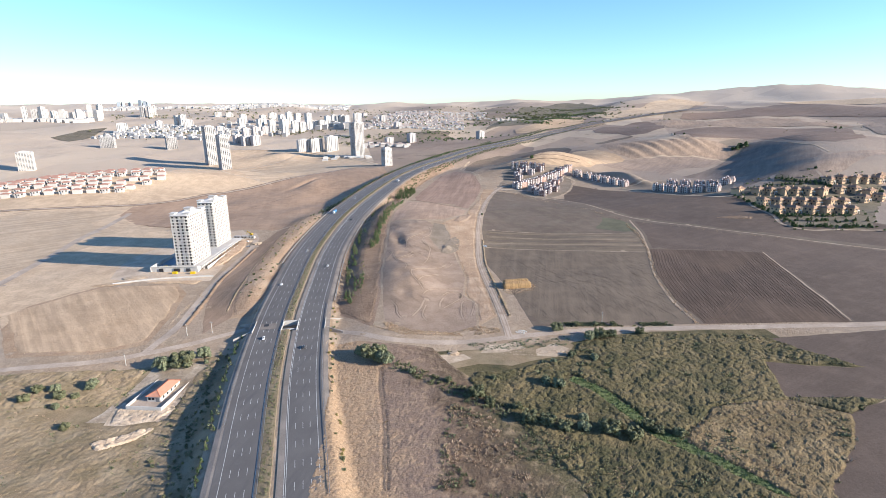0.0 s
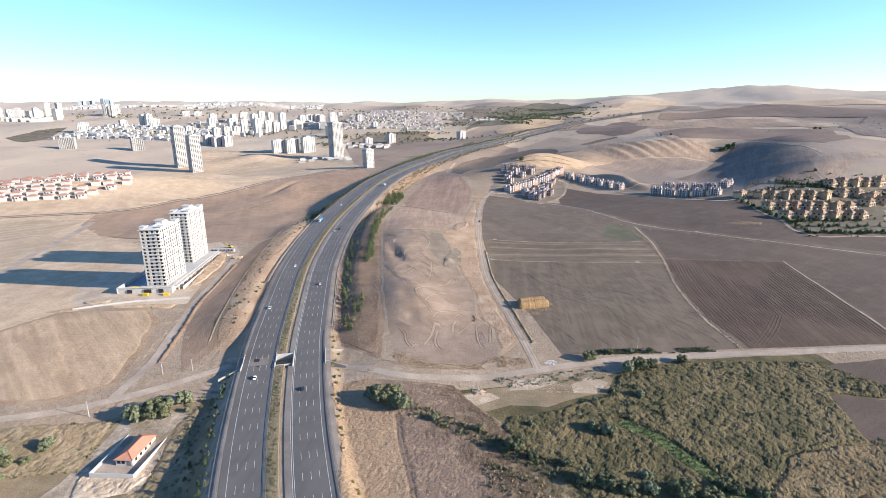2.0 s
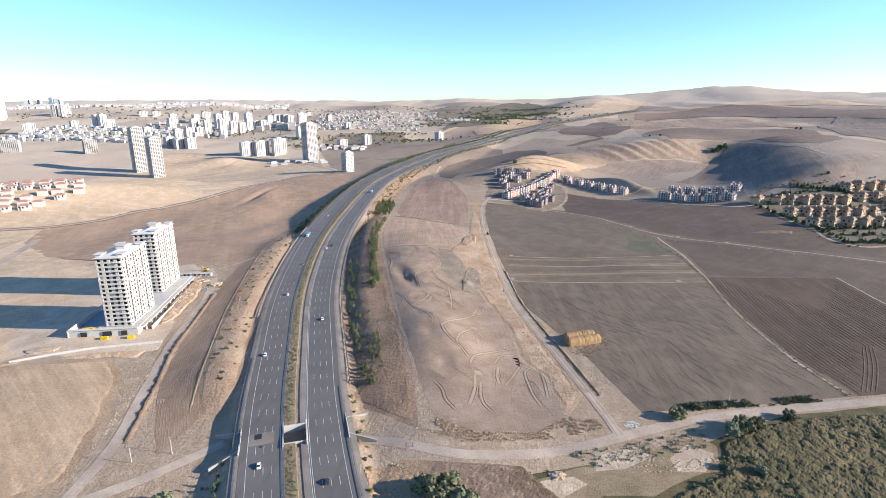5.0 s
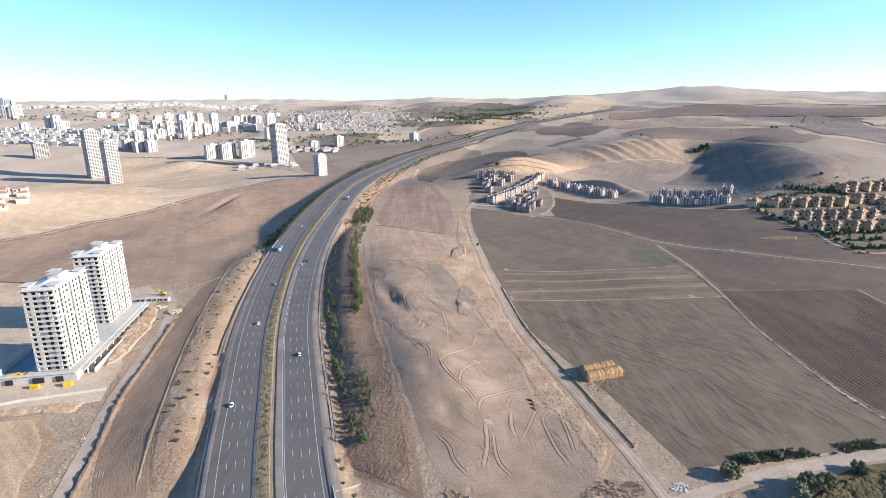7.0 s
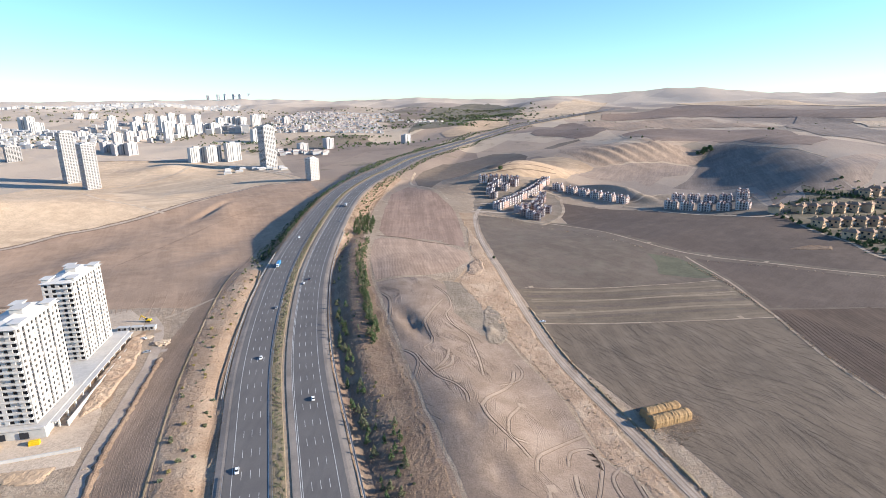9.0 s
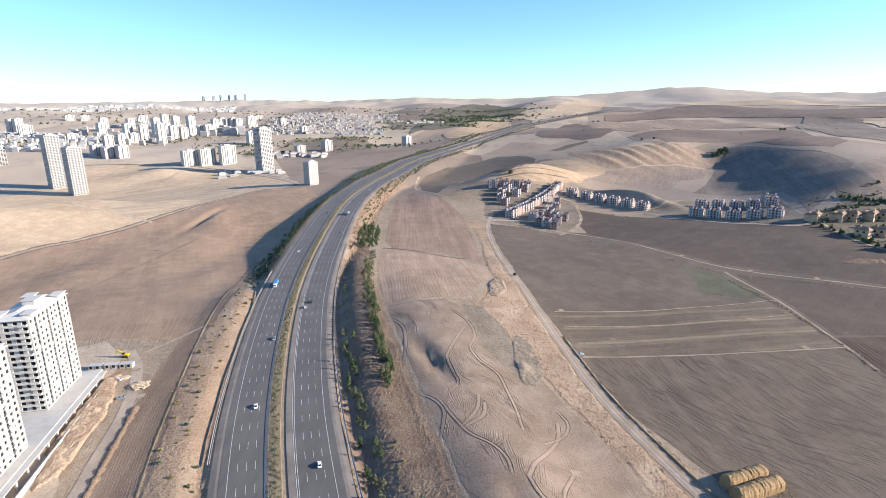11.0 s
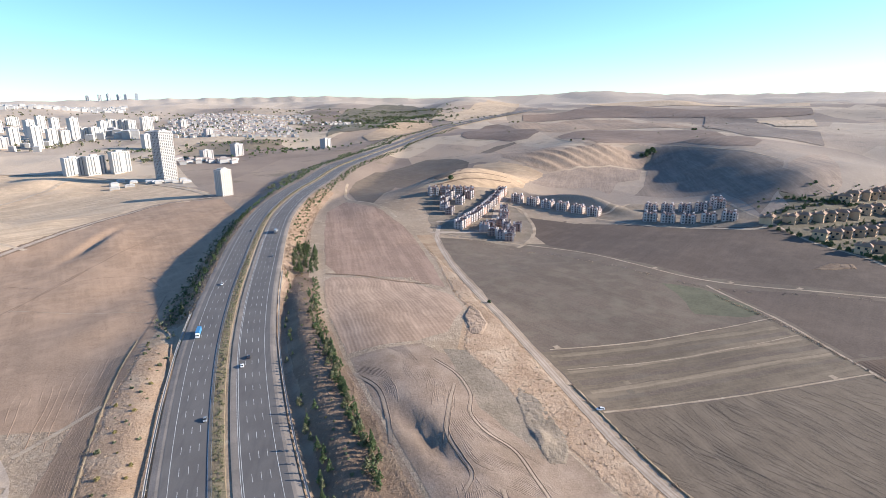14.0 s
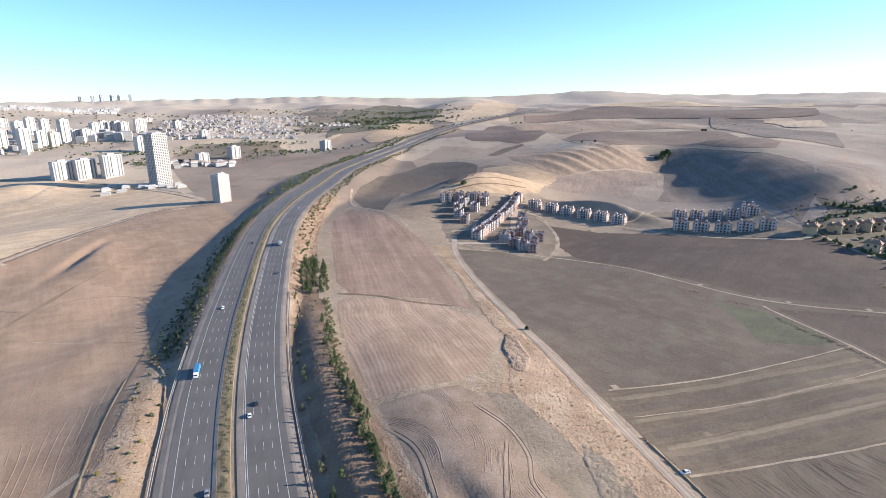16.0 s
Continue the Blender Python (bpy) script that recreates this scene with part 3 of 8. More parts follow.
LAND = [
    ("field", [(-65, 670), (-59, 551), (-55, 479), (-50, 426), (-44, 380), (-24, 366), (6, 364), (24, 376), (26, 420), (16, 440), (20, 485), (12, 556), (4, 617), (-21, 672)], S_LOT, "bare graded earth with curving wheel tracks"),
    ("field", [(-64, 760), (-54, 832), (-46, 841), (11, 812), (33, 757), (28, 724), (1, 684), (-22, 676), (-65, 676)], S_TAN, "tan tilled plot with a pale bald patch"),
    ("field", [(-45, 885), (-26, 1010), (-3, 1130), (30, 1180), (66, 1096), (72, 1031), (69, 971), (50, 847), (36, 780), (14, 818), (-40, 846)], S_RED, "reddish brown tilled plot on a low rise"),
    ("field", [(93, 950), (196, 879), (244, 761), (254, 716), (239, 644), (142, 643), (48, 650), (55, 718), (71, 834)], S_GREY, "grey-brown tilled field with a green stain"),
    ("field", [(48, 648), (141, 641), (232, 640), (220, 564), (133, 573), (47, 585)], S_STUBBLE, "stubble field in pale and dark bands"),
    ("field", [(45, 582), (132, 570), (215, 560), (194, 482), (184, 420), (184, 376), (80, 376), (66, 396), (54, 473), (43, 534)], S_FIELD, "grey-tan field in straight drilled rows"),
    ("field", [(226, 576), (337, 554), (319, 464), (301, 376), (193, 376), (192, 428), (200, 486)], S_DARK, "dark freshly ploughed field in coarse furrows"),
    ("field", [(255, 708), (349, 627), (461, 552), (620, 470), (560, 378), (305, 376), (320, 450), (337, 556), (230, 579), (245, 646)], S_OPEN, "wide brown open field beyond a ditch"),
    ("field", [(232, 1017), (284, 951), (357, 895), (427, 831), (457, 793), (494, 710), (554, 629), (600, 560), (560, 510), (475, 571), (356, 642), (262, 732), (202, 893), (213, 954)], S_OPEN, "brown field along the unfinished villas"),
    ("field", [(228, 352), (320, 362), (440, 366), (380, 290), (254, 276), (196, 279), (201, 321), (232, 314), (264, 310), (240, 328)], S_OPEN, "grey tilled plot beside the reed marsh"),
    ("field", [(216, 264), (254, 276), (300, 236), (280, 190), (172, 178), (168, 205), (199, 235)], S_OPEN, "grey ploughed corner beside the marsh"),
    ("field", [(-176, 368), (-195, 422), (-203, 489), (-204, 559), (-206, 601), (-203, 640), (-201, 668), (-196, 735), (-178, 742), (-190, 640), (-188, 588), (-180, 503), (-172, 438), (-166, 398)], S_STRIP, "narrow strip of brown ploughed soil"),
    ("field", [(-292, 333), (-352, 406), (-341, 429), (-306, 472), (-289, 463), (-240, 470), (-222, 447), (-212, 399), (-208, 352), (-238, 337)], S_DRY, "golden dry grass field"),
    ("field", [(-470, 537), (-330, 380), (-345, 430), (-308, 476), (-320, 513), (-352, 560), (-400, 640), (-470, 640)], S_PALE, "pale bare field"),
    ("field", [(-200, 735), (-174, 870), (-150, 1000), (-112, 1150), (-140, 1322), (-226, 1322), (-266, 1250), (-310, 1148), (-348, 1066), (-389, 1014), (-434, 970), (-464, 921), (-508, 890), (-492, 820), (-425, 742), (-345, 705), (-240, 690)], S_WEST, "broad bare brown plain with faint tractor lines"),
    ("field", [(-440, 988), (-348, 1076), (-306, 1165), (-226, 1336), (-160, 1400), (-330, 1500), (-520, 1480), (-640, 1300), (-620, 1080)], S_PALE, "pale graded plain below the towers"),
    ("field", [(-480, 640), (-400, 655), (-348, 702), (-428, 740), (-495, 820), (-512, 890), (-620, 1040), (-900, 1050), (-900, 760)], S_PALE, "pale bare slopes"),
]
LAND += [
    ("slope", [(-13, 659), (9, 656), (18, 632), (17, 607), (14, 583), (5, 557), (-4, 562), (-14, 590), (-13, 609)], S_SLOPE, "grey weedy slope above the graded lot"),
    ("field", [(-500, 760), (-420, 690), (-412, 610), (-430, 500), (-520, 560), (-700, 740), (-660, 850), (-500, 850)], S_PALE2, "tan levelled building plots"),
    ("yard", [(120, 1106), (148, 1128), (213, 1116), (272, 1121), (252, 1074), (244, 1016), (221, 954), (171, 894), (153, 913), (112, 953), (99, 981), (121, 1067)], S_SLOPE, "trampled grey ground of the unfinished estate"),
    ("yard", [(308, 952), (341, 985), (400, 1000), (455, 1000), (521, 957), (494, 915), (464, 862), (453, 824), (430, 818), (382, 858), (345, 906)], S_SLOPE, "trampled grey ground round unfinished villas"),
    ("garden", [(451, 840), (438, 776), (432, 683), (424, 646), (512, 636), (673, 826), (629, 846), (603, 847), (560, 876), (546, 890), (518, 850), (480, 846)], S_LAWN, "dusty green gardens between ochre villas"),
    ("field", [(-512, 1295), (-484, 1439), (-386, 1560), (-260, 1399), (-296, 1154), (-360, 1077)], S_PALE2, "pale straw-coloured knoll"),
    ("meadow", [(-1399, 2000), (-1429, 2211), (-1369, 2301), (-1300, 2091), (-1280, 1914)], S_LAWN, "green irrigated slope on a far hillside"),
    ("slope", [(-234, 545), (-236, 615), (-226, 624), (-220, 584), (-217, 524)], S_DRY, "dry grass slope beside the podium"),
    ("yard", [(-198, 268), (-158, 264), (-150, 280), (-150, 332), (-190, 324)], S_WASH, "pale trodden ground round the small house"),
    ("bank", [(-192, 288), (-160, 288), (-152, 280), (-161, 268), (-172, 264), (-188, 264)], S_CREAM, "washed-out cream earth bank below the house"),
    ("bank", [(-186, 246), (-176, 240), (-164, 250), (-158, 264), (-166, 262), (-176, 252)], S_CREAM, "broken edge of pale eroded earth"),
    ("bank", [(-21, 329), (-4, 332), (36, 342), (84, 352), (88, 344), (80, 330), (62, 326), (45, 317), (20, 318), (0, 312)], S_SCRUB, "weedy bank between gravel road and marsh"),
    ("bank", [(-6, 322), (4, 319), (16, 326), (12, 333), (-2, 331)], S_CREAM, "small washed-out hollow of pale earth"),
    ("bank", [(24, 336), (40, 334), (56, 341), (46, 347), (28, 344)], S_CREAM, "pale bare patch beside the gravel road"),
    ("bank", [(60, 331), (74, 330), (84, 341), (76, 347), (62, 341)], S_CREAM, "pale bare patch above the marsh"),
    ("verge", [(-46, 192), (-58, 240), (-67, 290), (-79, 345), (-60, 350), (-52, 300), (-40, 250), (-34, 192)], S_BANK, "rusty weeds beside the motorway shoulder"),
]
LAND += [
    ("field", [(692, 992), (990, 1143), (639, 870), (599, 852), (601, 874), (643, 957)], S_FAN, "tan fallow ground above the estate"),
    ("field", [(60, 1294), (48, 1179), (63, 1133), (81, 1163), (147, 1312), (172, 1158), (204, 1170), (333, 1413), (340, 1534), (304, 1590), (232, 1533), (156, 1489), (89, 1366)], S_GREY, "dark tilled plot beside the motorway bend"),
    ("field", [(506, 1870), (578, 2019), (777, 2283), (852, 2319), (844, 2143), (708, 1771), (617, 1676), (564, 1669), (550, 1743), (500, 1804)], S_DUSK, "dark brown field on a far rise"),
    # a shaded hollow, painted as a dark patch of soil
    ("field", [(440, 1587), (500, 1636), (566, 1656), (564, 1637), (497, 1596), (433, 1538)], S_GREY, "hollow between hills, its shade painted in dark soil"),
    ("hillside", [(132, 1150), (161, 1155), (216, 1176), (332, 1382), (374, 1363), (412, 1315), (426, 1274), (342, 1182), (303, 1135), (254, 1125), (215, 1124), (171, 1130)], S_GOLD, "golden dry grass hillside in low terraces"),
    ("hillside", [(461, 1558), (521, 1524), (516, 1368), (625, 1388), (694, 1383), (721, 1338), (662, 1283), (592, 1298), (497, 1291), (436, 1280), (416, 1324), (397, 1385)], S_HILL, "tan gullied hillside"),
    ("field", [(432, 1272), (494, 1286), (588, 1292), (649, 1270), (576, 1190), (525, 1186), (444, 1102), (453, 1164), (358, 1171), (343, 1176)], S_FAN, "grey-tan fallow field at the foot of the hills"),
    ("field", [(774, 1372), (793, 1295), (752, 1121), (701, 1006), (657, 974), (597, 872), (591, 847), (548, 860), (547, 891), (469, 850), (550, 978), (471, 1075), (537, 1132), (653, 1258)], S_VALE, "grey-brown fallow slope falling to the valley"),
    ("field", [(1152, 2677), (1588, 2940), (1966, 3343), (2657, 2396), (2253, 2090), (1995, 2146), (1800, 2389), (1650, 2572), (1364, 2592), (1083, 2547)], S_DUSK, "broad brown field on far hills"),
    ("field", [(855, 2253), (962, 2369), (1342, 2558), (1560, 2456), (1361, 1839), (1192, 1984), (809, 1751), (749, 1728), (721, 1784)], S_HILL, "tan field on a far slope"),
    ("field", [(787, 1718), (1019, 1764), (1266, 1740), (970, 1269), (837, 1176), (802, 1220), (825, 1453), (631, 1398), (680, 1642)], S_DUSK, "brown tilled plateau above the valley"),
    ("field", [(1884, 2320), (1956, 2112), (1730, 1936), (1395, 1444), (1093, 1216), (1096, 1350), (1182, 1522), (1411, 1868)], S_VALE, "dark fallow ground in a far hollow"),
    ("field", [(1914, 2086), (2138, 2000), (1724, 1689), (1659, 1790)], S_PALE2, "pale stubble field on a far slope"),
    ("field", [(2234, 3733), (2639, 3305), (2875, 2560), (3074, 2712), (2856, 3302), (2730, 3962)], S_PALE, "long pale stubble fields under the far hills"),
    ("slope", [(729, 2844), (901, 3126), (1044, 3169), (1972, 4702), (2197, 4629), (1583, 3519), (1036, 2793), (763, 2602)], S_PALE2, "golden slope along the far motorway"),
    ("hillside", [(283, 2161), (395, 2336), (652, 2911), (714, 2759), (599, 2367), (498, 2248), (336, 2031), (277, 2050)], S_GOLD, "golden knoll beside the far motorway"),
    ("slope", [(403, 3195), (666, 4020), (1170, 4666), (1053, 3362), (969, 3271), (749, 2797), (712, 3117), (440, 2423), (349, 2321), (238, 2278), (176, 2204)], S_WOOD, "dark wooded valley slopes"),
]
draped("field", [(-571, 1413), (-730, 1778), (-623, 1790), (-438, 1750), (-291, 1625), (-202, 1506), (-160, 1400), (-205, 1290), (-300, 1150), (-480, 1100), (-640, 1290)], S_PALE, "golden graded slopes below the apartment blocks", 0.015)
draped("field", [(-330, 378), (-324, 404), (-310, 472), (-265, 506), (-308, 641), (-507, 828), (-614, 809), (-560, 674)], S_PALE, "pale tan fallow field beside the building site", 0.028)
draped("field", [(-192, 655), (-180, 745), (-168, 870), (-150, 1000), (-112, 1150), (-180, 1215), (-280, 1054), (-349, 924), (-393, 819), (-420, 700), (-345, 690), (-236, 668)], S_WEST, "smooth bare brown plain", 0.02)
draped("field", [(-345, 690), (-420, 700), (-900, 760), (-900, 1100), (-640, 1500), (-330, 1520), (-170, 1400), (-215, 1205), (-280, 1054), (-349, 924), (-393, 819)], S_PALE, "pale golden land beyond the gravel road", 0.02)
draped("field", [(66, 376), (620, 376), (640, 465), (604, 560), (560, 632), (497, 716), (430, 836), (283, 955), (217, 958), (202, 897), (95, 954), (72, 837), (56, 718), (48, 650), (45, 582)], S_GREY, "weedy margins between tilled fields", 0.025)
for k, (name, ring, mat, text) in enumerate(LAND):
    draped(name, ring, mat, text, 0.05 + 0.0015 * k, sway=4.5 if name in ("yard", "bank", "slope", "garden", "hillside") else 1.3)

draped("field", [(196, 668), (214, 652), (236, 650), (245, 690), (240, 716), (222, 730), (204, 700)], S_SPROUT, "faint green stain of sprouting weeds", 0.085, sway=9)
for k, (y0, wide, mat) in enumerate(((641, 4.0, S_BAND), (632, 5.0, S_GREY), (622, 3.0, S_BAND), (611, 6.0, S_GREY), (601, 3.5, S_BAND), (593, 4.0, S_GREY))):
    lane("stubble_band", [(52, y0 + 1), (110, y0 - 4), (170, y0 - 8), (222 + 0.06 * (y0 - 590), y0 - 12)], wide, mat, "band of stubble, pale and dark by turns", 0.105 + 0.002 * k, 1.2, "field")
draped("verge", [(-34, 192), (-40, 250), (-52, 300), (-60, 350), (-40, 345), (-8, 340), (8, 300), (30, 262), (60, 210), (64, 192)], S_BANK, "rusty dry weeds on the motorway bank", 0.03, "verge")
draped("marsh", [(30, 262), (8, 300), (-6, 335), (30, 340), (70, 335), (85, 348), (139, 365), (232, 366), (240, 334), (264, 310), (206, 318), (198, 280), (254, 279), (222, 261), (205, 234), (172, 202), (176, 150), (60, 150), (60, 210)], S_REED, "olive and tan marsh overgrown with reeds", 0.03, "marsh")
draped("marsh", [(120, 243), (150, 272), (197, 279), (221, 263), (204, 236), (171, 204), (168, 180), (150, 205)], S_REED_TAN, "tan dried-out edge of the marsh", 0.06, "marsh")
lane("stream_bank", [(77, 301), (90, 288), (100, 268), (111, 246), (127, 230), (140, 214), (151, 203)], 7, S_LUSH, "lush green grass along a stream", 0.1, 2.0, "stream bank")
lane("stream_bank", [(-30, 318), (-8, 302), (18, 279), (40, 262), (66, 250), (100, 252)], 6, S_LUSH, "dark green grass along a ditch", 0.1, 2.0, "stream bank")
lane("footpath", [(-40, 312), (-38, 290), (-33, 262), (-30, 235), (-27, 205)], 0.9, S_RUT, "narrow dark footpath through dry weeds", 0.1, 0.15)
draped("verge", [(-185, 200), (-110, 200), (-130, 290), (-145, 340), (-190, 325), (-280, 305), (-300, 200)], S_SCRUB, "dry scrubby slope below the motorway", 0.03, "verge")
draped("verge", [(-166, 396), (-172, 438), (-180, 503), (-188, 588), (-190, 640), (-178, 742), (-160, 742), (-162, 640), (-158, 560), (-150, 470), (-144, 400)], S_DRY, "bank of golden dry grass beside the motorway", 0.035, "verge")
draped("verge", [(-86, 400), (-52, 372), (-52, 426), (-57, 479), (-61, 551), (-68, 670), (-68, 780), (-58, 840), (-80, 860), (-99, 780), (-106, 700), (-105, 600), (-100, 500)], S_RUST, "brown weedy strip on top of the cutting", 0.035, "verge")
draped("verge", [(28, 420), (18, 440), (22, 485), (14, 556), (6, 617), (-2, 660), (32, 726), (36, 757), (40, 780), (57, 855), (74, 971), (92, 967), (61, 829), (46, 714), (38, 620), (34, 524), (38, 444), (41, 394), (26, 376)], S_DRY, "dry grass slope above the dirt road", 0.03, "verge")
draped("yard", [(-214, 478), (-222, 560), (-232, 640), (-250, 668), (-300, 650), (-330, 560), (-320, 490), (-250, 470)], S_YARD, "trampled earth of a building site", 0.03, "yard")

lane("dirt_road", [(560, 372), (400, 371), (325, 371), (253, 370), (187, 370), (121, 369), (87, 366), (46, 357), (17, 350), (-10, 348), (-38, 351), (-59, 361), (-84, 372)], 6.5, M_DIRT_ROAD, "pale gravel road past the marsh", 0.13, category="road")
lane("dirt_road", [(46, 358), (45, 394), (42, 444), (37, 524), (41, 620), (50, 714), (66, 830), (97, 963), (115, 1005)], 5.0, M_DIRT_ROAD, "dirt road climbing to the unfinished villas", 0.145, category="road")
lane("dirt_road", [(-420, 300), (-283, 317), (-235, 327), (-198, 342), (-182, 350), (-146, 376)], 6.0, M_DIRT_ROAD, "pale gravel road to the underpass", 0.13, category="road")
lane("dirt_road", [(-203, 342), (-199, 375), (-203, 425), (-208, 479), (-209, 530), (-210, 575), (-214, 605), (-219, 625), (-230, 648)], 6.0, M_DIRT_ROAD, "dirt road to the building site", 0.145, category="road")
lane("track", [(101, 975), (197, 882), (259, 725), (352, 636), (467, 558), (640, 470)], 2.2, M_TRACK, "pale footworn boundary strip between fields", 0.14)
lane("ditch", [(250, 715), (239, 641), (224, 577), (197, 482), (188, 420), (188, 374)], 2.0, M_TRACK, "weedy ditch line with a pale bank", 0.125)
GRAVEL = [(-700, 850), (-566, 881), (-508, 896), (-464, 925), (-434, 974), (-389, 1018), (-348, 1070), (-312, 1150), (-270, 1252), (-226, 1326), (-154, 1345)]
# brown strip of weeds that also paints in the road's shadowed edges
lane("verge", GRAVEL, 13.0, S_BROWN, "brown weedy verge of the gravel road, its edge shade painted in", 0.14, 2.5, "verge")
lane("track", GRAVEL, 5.5, M_DIRT_ROAD, "long straight gravel road across the plain", 0.16, category="road")

def roadside(d0, d1, y0, y1, mat, text, lift=0.04):
    """A verge between two distances from the motorway's middle line."""
    ys = np.arange(y0, y1 + 1, 20.0)
    def at(y, d):
        s = float(road_x(y + 2) - road_x(y - 2)) / 4
        return (float(road_x(y)) + d / math.hypot(1, s), y - d * s / math.hypot(1, s))
    draped("verge", [at(y, d1) for y in ys] + [at(y, d0) for y in ys[::-1]], mat, text, lift, "verge")


roadside(29, 52, 845, 1290, S_RUST, "dry grass bank with young trees")
roadside(-52, -29, 770, 1300, S_RUST, "weedy embankment planted with young trees")



def ridges(name, lines, wide, tall, mat, label, category, ring=None, rough=0.3):
    """Low crests of earth along lines, as wheels, harrows and graders leave them: one mesh."""
    vs, fs = [], []
    for line in lines:
        x, y, nx, ny, s = along(line, 1.6)
        ok = inside(x, y, ring) if ring else np.ones(len(x), bool)
        ends = np.minimum(np.minimum(s, s[-1] - s) / 4.0, 1.0)
        last = None
        for k in range(len(x)):
            if not ok[k]:
                last = None
                continue
            u = 1 + rough * noise.noise(Vector((x[k] / 3, y[k] / 3, 5)))
            n = len(vs)
            for side, up in ((-0.5, 0.0), (-0.12, 1.0), (0.12, 0.92), (0.5, 0.0)):
                px, py = x[k] + nx[k] * side * wide * u, y[k] + ny[k] * side * wide * u
                vs.append((px, py, px * 0 + tall * up * ends[k] * u + 0.07 - 0.12 * (up == 0)))
            if last is not None:
                for j in range(3):
                    fs.append((last + j, last + j + 1, n + j + 1, n + j))
            last = n
    v = np.array(vs)
    v[:, 2] += height(v[:, 0], v[:, 1])
    ob = sheet(name, v.tolist(), fs, mat)
    return tagged(ob, label, category, kind="stuff")


# harrow lines and wheel tracks on the graded lot, swirling where the machines turned
LOT = LAND[0][1]
turns = random.Random(77)


def drift(x, y):
    """The way a machine would be heading at a place of the lot."""
    return 92 + 75 * noise.noise(Vector((x / 42, y / 60, 1.7))) + 40 * noise.noise(Vector((x / 17, y / 24, 4.1)))


harrow = []
for k in range(150):
    x, y = turns.uniform(-60, 24), turns.uniform(368, 668)
    pts = []
    for j in range(turns.randint(4, 11)):
        pts.append((x, y))
        w = radians(drift(x, y))
        x, y = x + 3.0 * math.cos(w), y + 3.0 * math.sin(w)
    a, b, nx, ny, s = along(pts, 4.5)
    gap = turns.uniform(0.8, 1.15)
    for n in range(turns.randint(3, 8)):
        lag = turns.randint(0, 2)
        harrow.append([(p + c * gap * n, q + d * gap * n) for p, q, c, d in zip(a, b, nx, ny)][lag:] or pts)
PITS = ((-48.5, 585, 10, 30), (-37, 465, 7, 13), (-33, 430, 7, 13))
harrow = [h for h in harrow if len(h) > 2 and not any(math.hypot((a - cx) / rx, (b - cy) / ry) < 1 for a, b in h for cx, cy, rx, ry in PITS)]
ridges("harrow_lines", harrow, 0.5, 0.038, S_LOT, "fine harrow lines swirling over graded earth", "furrows", LOT)
TRACKS = [
    ([(-67, 652), (-59, 633), (-60, 608), (-64, 587)], 2.3),
    ([(-19, 623), (-31, 601), (-39, 582), (-39, 566), (-39, 555), (-46, 546)], 1.9),
    ([(-21, 652), (-14, 632), (-15, 611), (-22, 595), (-21, 581), (-14, 566), (-14, 547), (-15, 530), (-18, 511)], 1.9),
    ([(-31, 543), (-35, 530), (-42, 520), (-48, 514)], 2.3),
    ([(-61, 550), (-55, 542), (-52, 532), (-55, 518), (-58, 510)], 1.9),
    ([(7, 530), (8, 519), (4, 511), (-3, 505), (-12, 500)], 1.9),
    ([(-24, 615), (-36, 590), (-42, 577)], 2.3),
    ([(-52, 540), (-48, 521), (-44, 508), (-37, 498), (-34, 486), (-35, 477)], 1.9),
    ([(-29, 476), (-28, 464), (-24, 454), (-20, 446), (-17, 437)], 1.9),
    ([(3, 520), (-2, 507), (-14, 492), (-23, 483), (-29, 474)], 2.3),
    ([(-17, 429), (-13, 438), (-5, 444), (9, 452), (18, 456)], 1.9),
    ([(-1, 433), (6, 444), (15, 445), (16, 437), (9, 422), (0, 408)], 1.9),
    ([(0, 428), (-3, 416), (-3, 410)], 2.3),
    ([(24, 432), (17, 426), (14, 409), (14, 394), (15, 389)], 1.9),
    ([(26, 430), (24, 412), (21, 395)], 1.9),
    ([(-16, 418), (-18, 406), (-24, 389)], 2.3),
    ([(-14, 410), (-16, 399), (-16, 390), (-13, 383)], 1.9),
    ([(-41, 412), (-37, 404), (-36, 394), (-32, 385)], 1.9),
    ([(-46, 514), (-34, 523), (-30, 535)], 2.3),
    ([(-8, 478), (-19, 462), (-21, 450), (-14, 447)], 1.9),
]
for line, wide in TRACKS:
    x, y, nx, ny, s = along(line, 3.0)
    sides = [[(a + side * c * wide / 2, b + side * d * wide / 2) for a, b, c, d in zip(x, y, nx, ny)] for side in (-1, 1)]
    ridges("wheel_rut", sides, 0.5, 0.11, S_RUT, "curved wheel ruts pressed into bare earth", "wheel tracks", LOT)
    lane("wheel_track", line, wide - 0.9, S_WORN, "pale worn bed of a machine track", 0.12, 0.15)
# crests of dug earth along plot edges
ridges("earth_bank", [[(-172, 405), (-179, 468), (-186, 538), (-188, 590), (-190, 650), (-187, 763)]], 2.0, 0.25, S_SCRUB, "pale crest of earth beside the ploughed strip", "earth bank", rough=0.9)
ridges("earth_bank", [[(-194, 380), (-198, 425), (-204, 479), (-204.5, 530), (-205.5, 580)]], 4.0, 0.9, S_BROWN, "weedy earth bank beside the dirt road", "earth bank", rough=0.9)
ridges("earth_bank", [[(51, 394), (48, 444), (43, 524), (46, 610)]], 2.4, 0.5, S_SCRUB, "weedy bank between dirt road and field", "earth bank", rough=0.9)
ROAD_E = [(46, 358), (45, 394), (42, 444), (37, 524), (41, 620), (50, 714), (66, 830), (97, 963)]
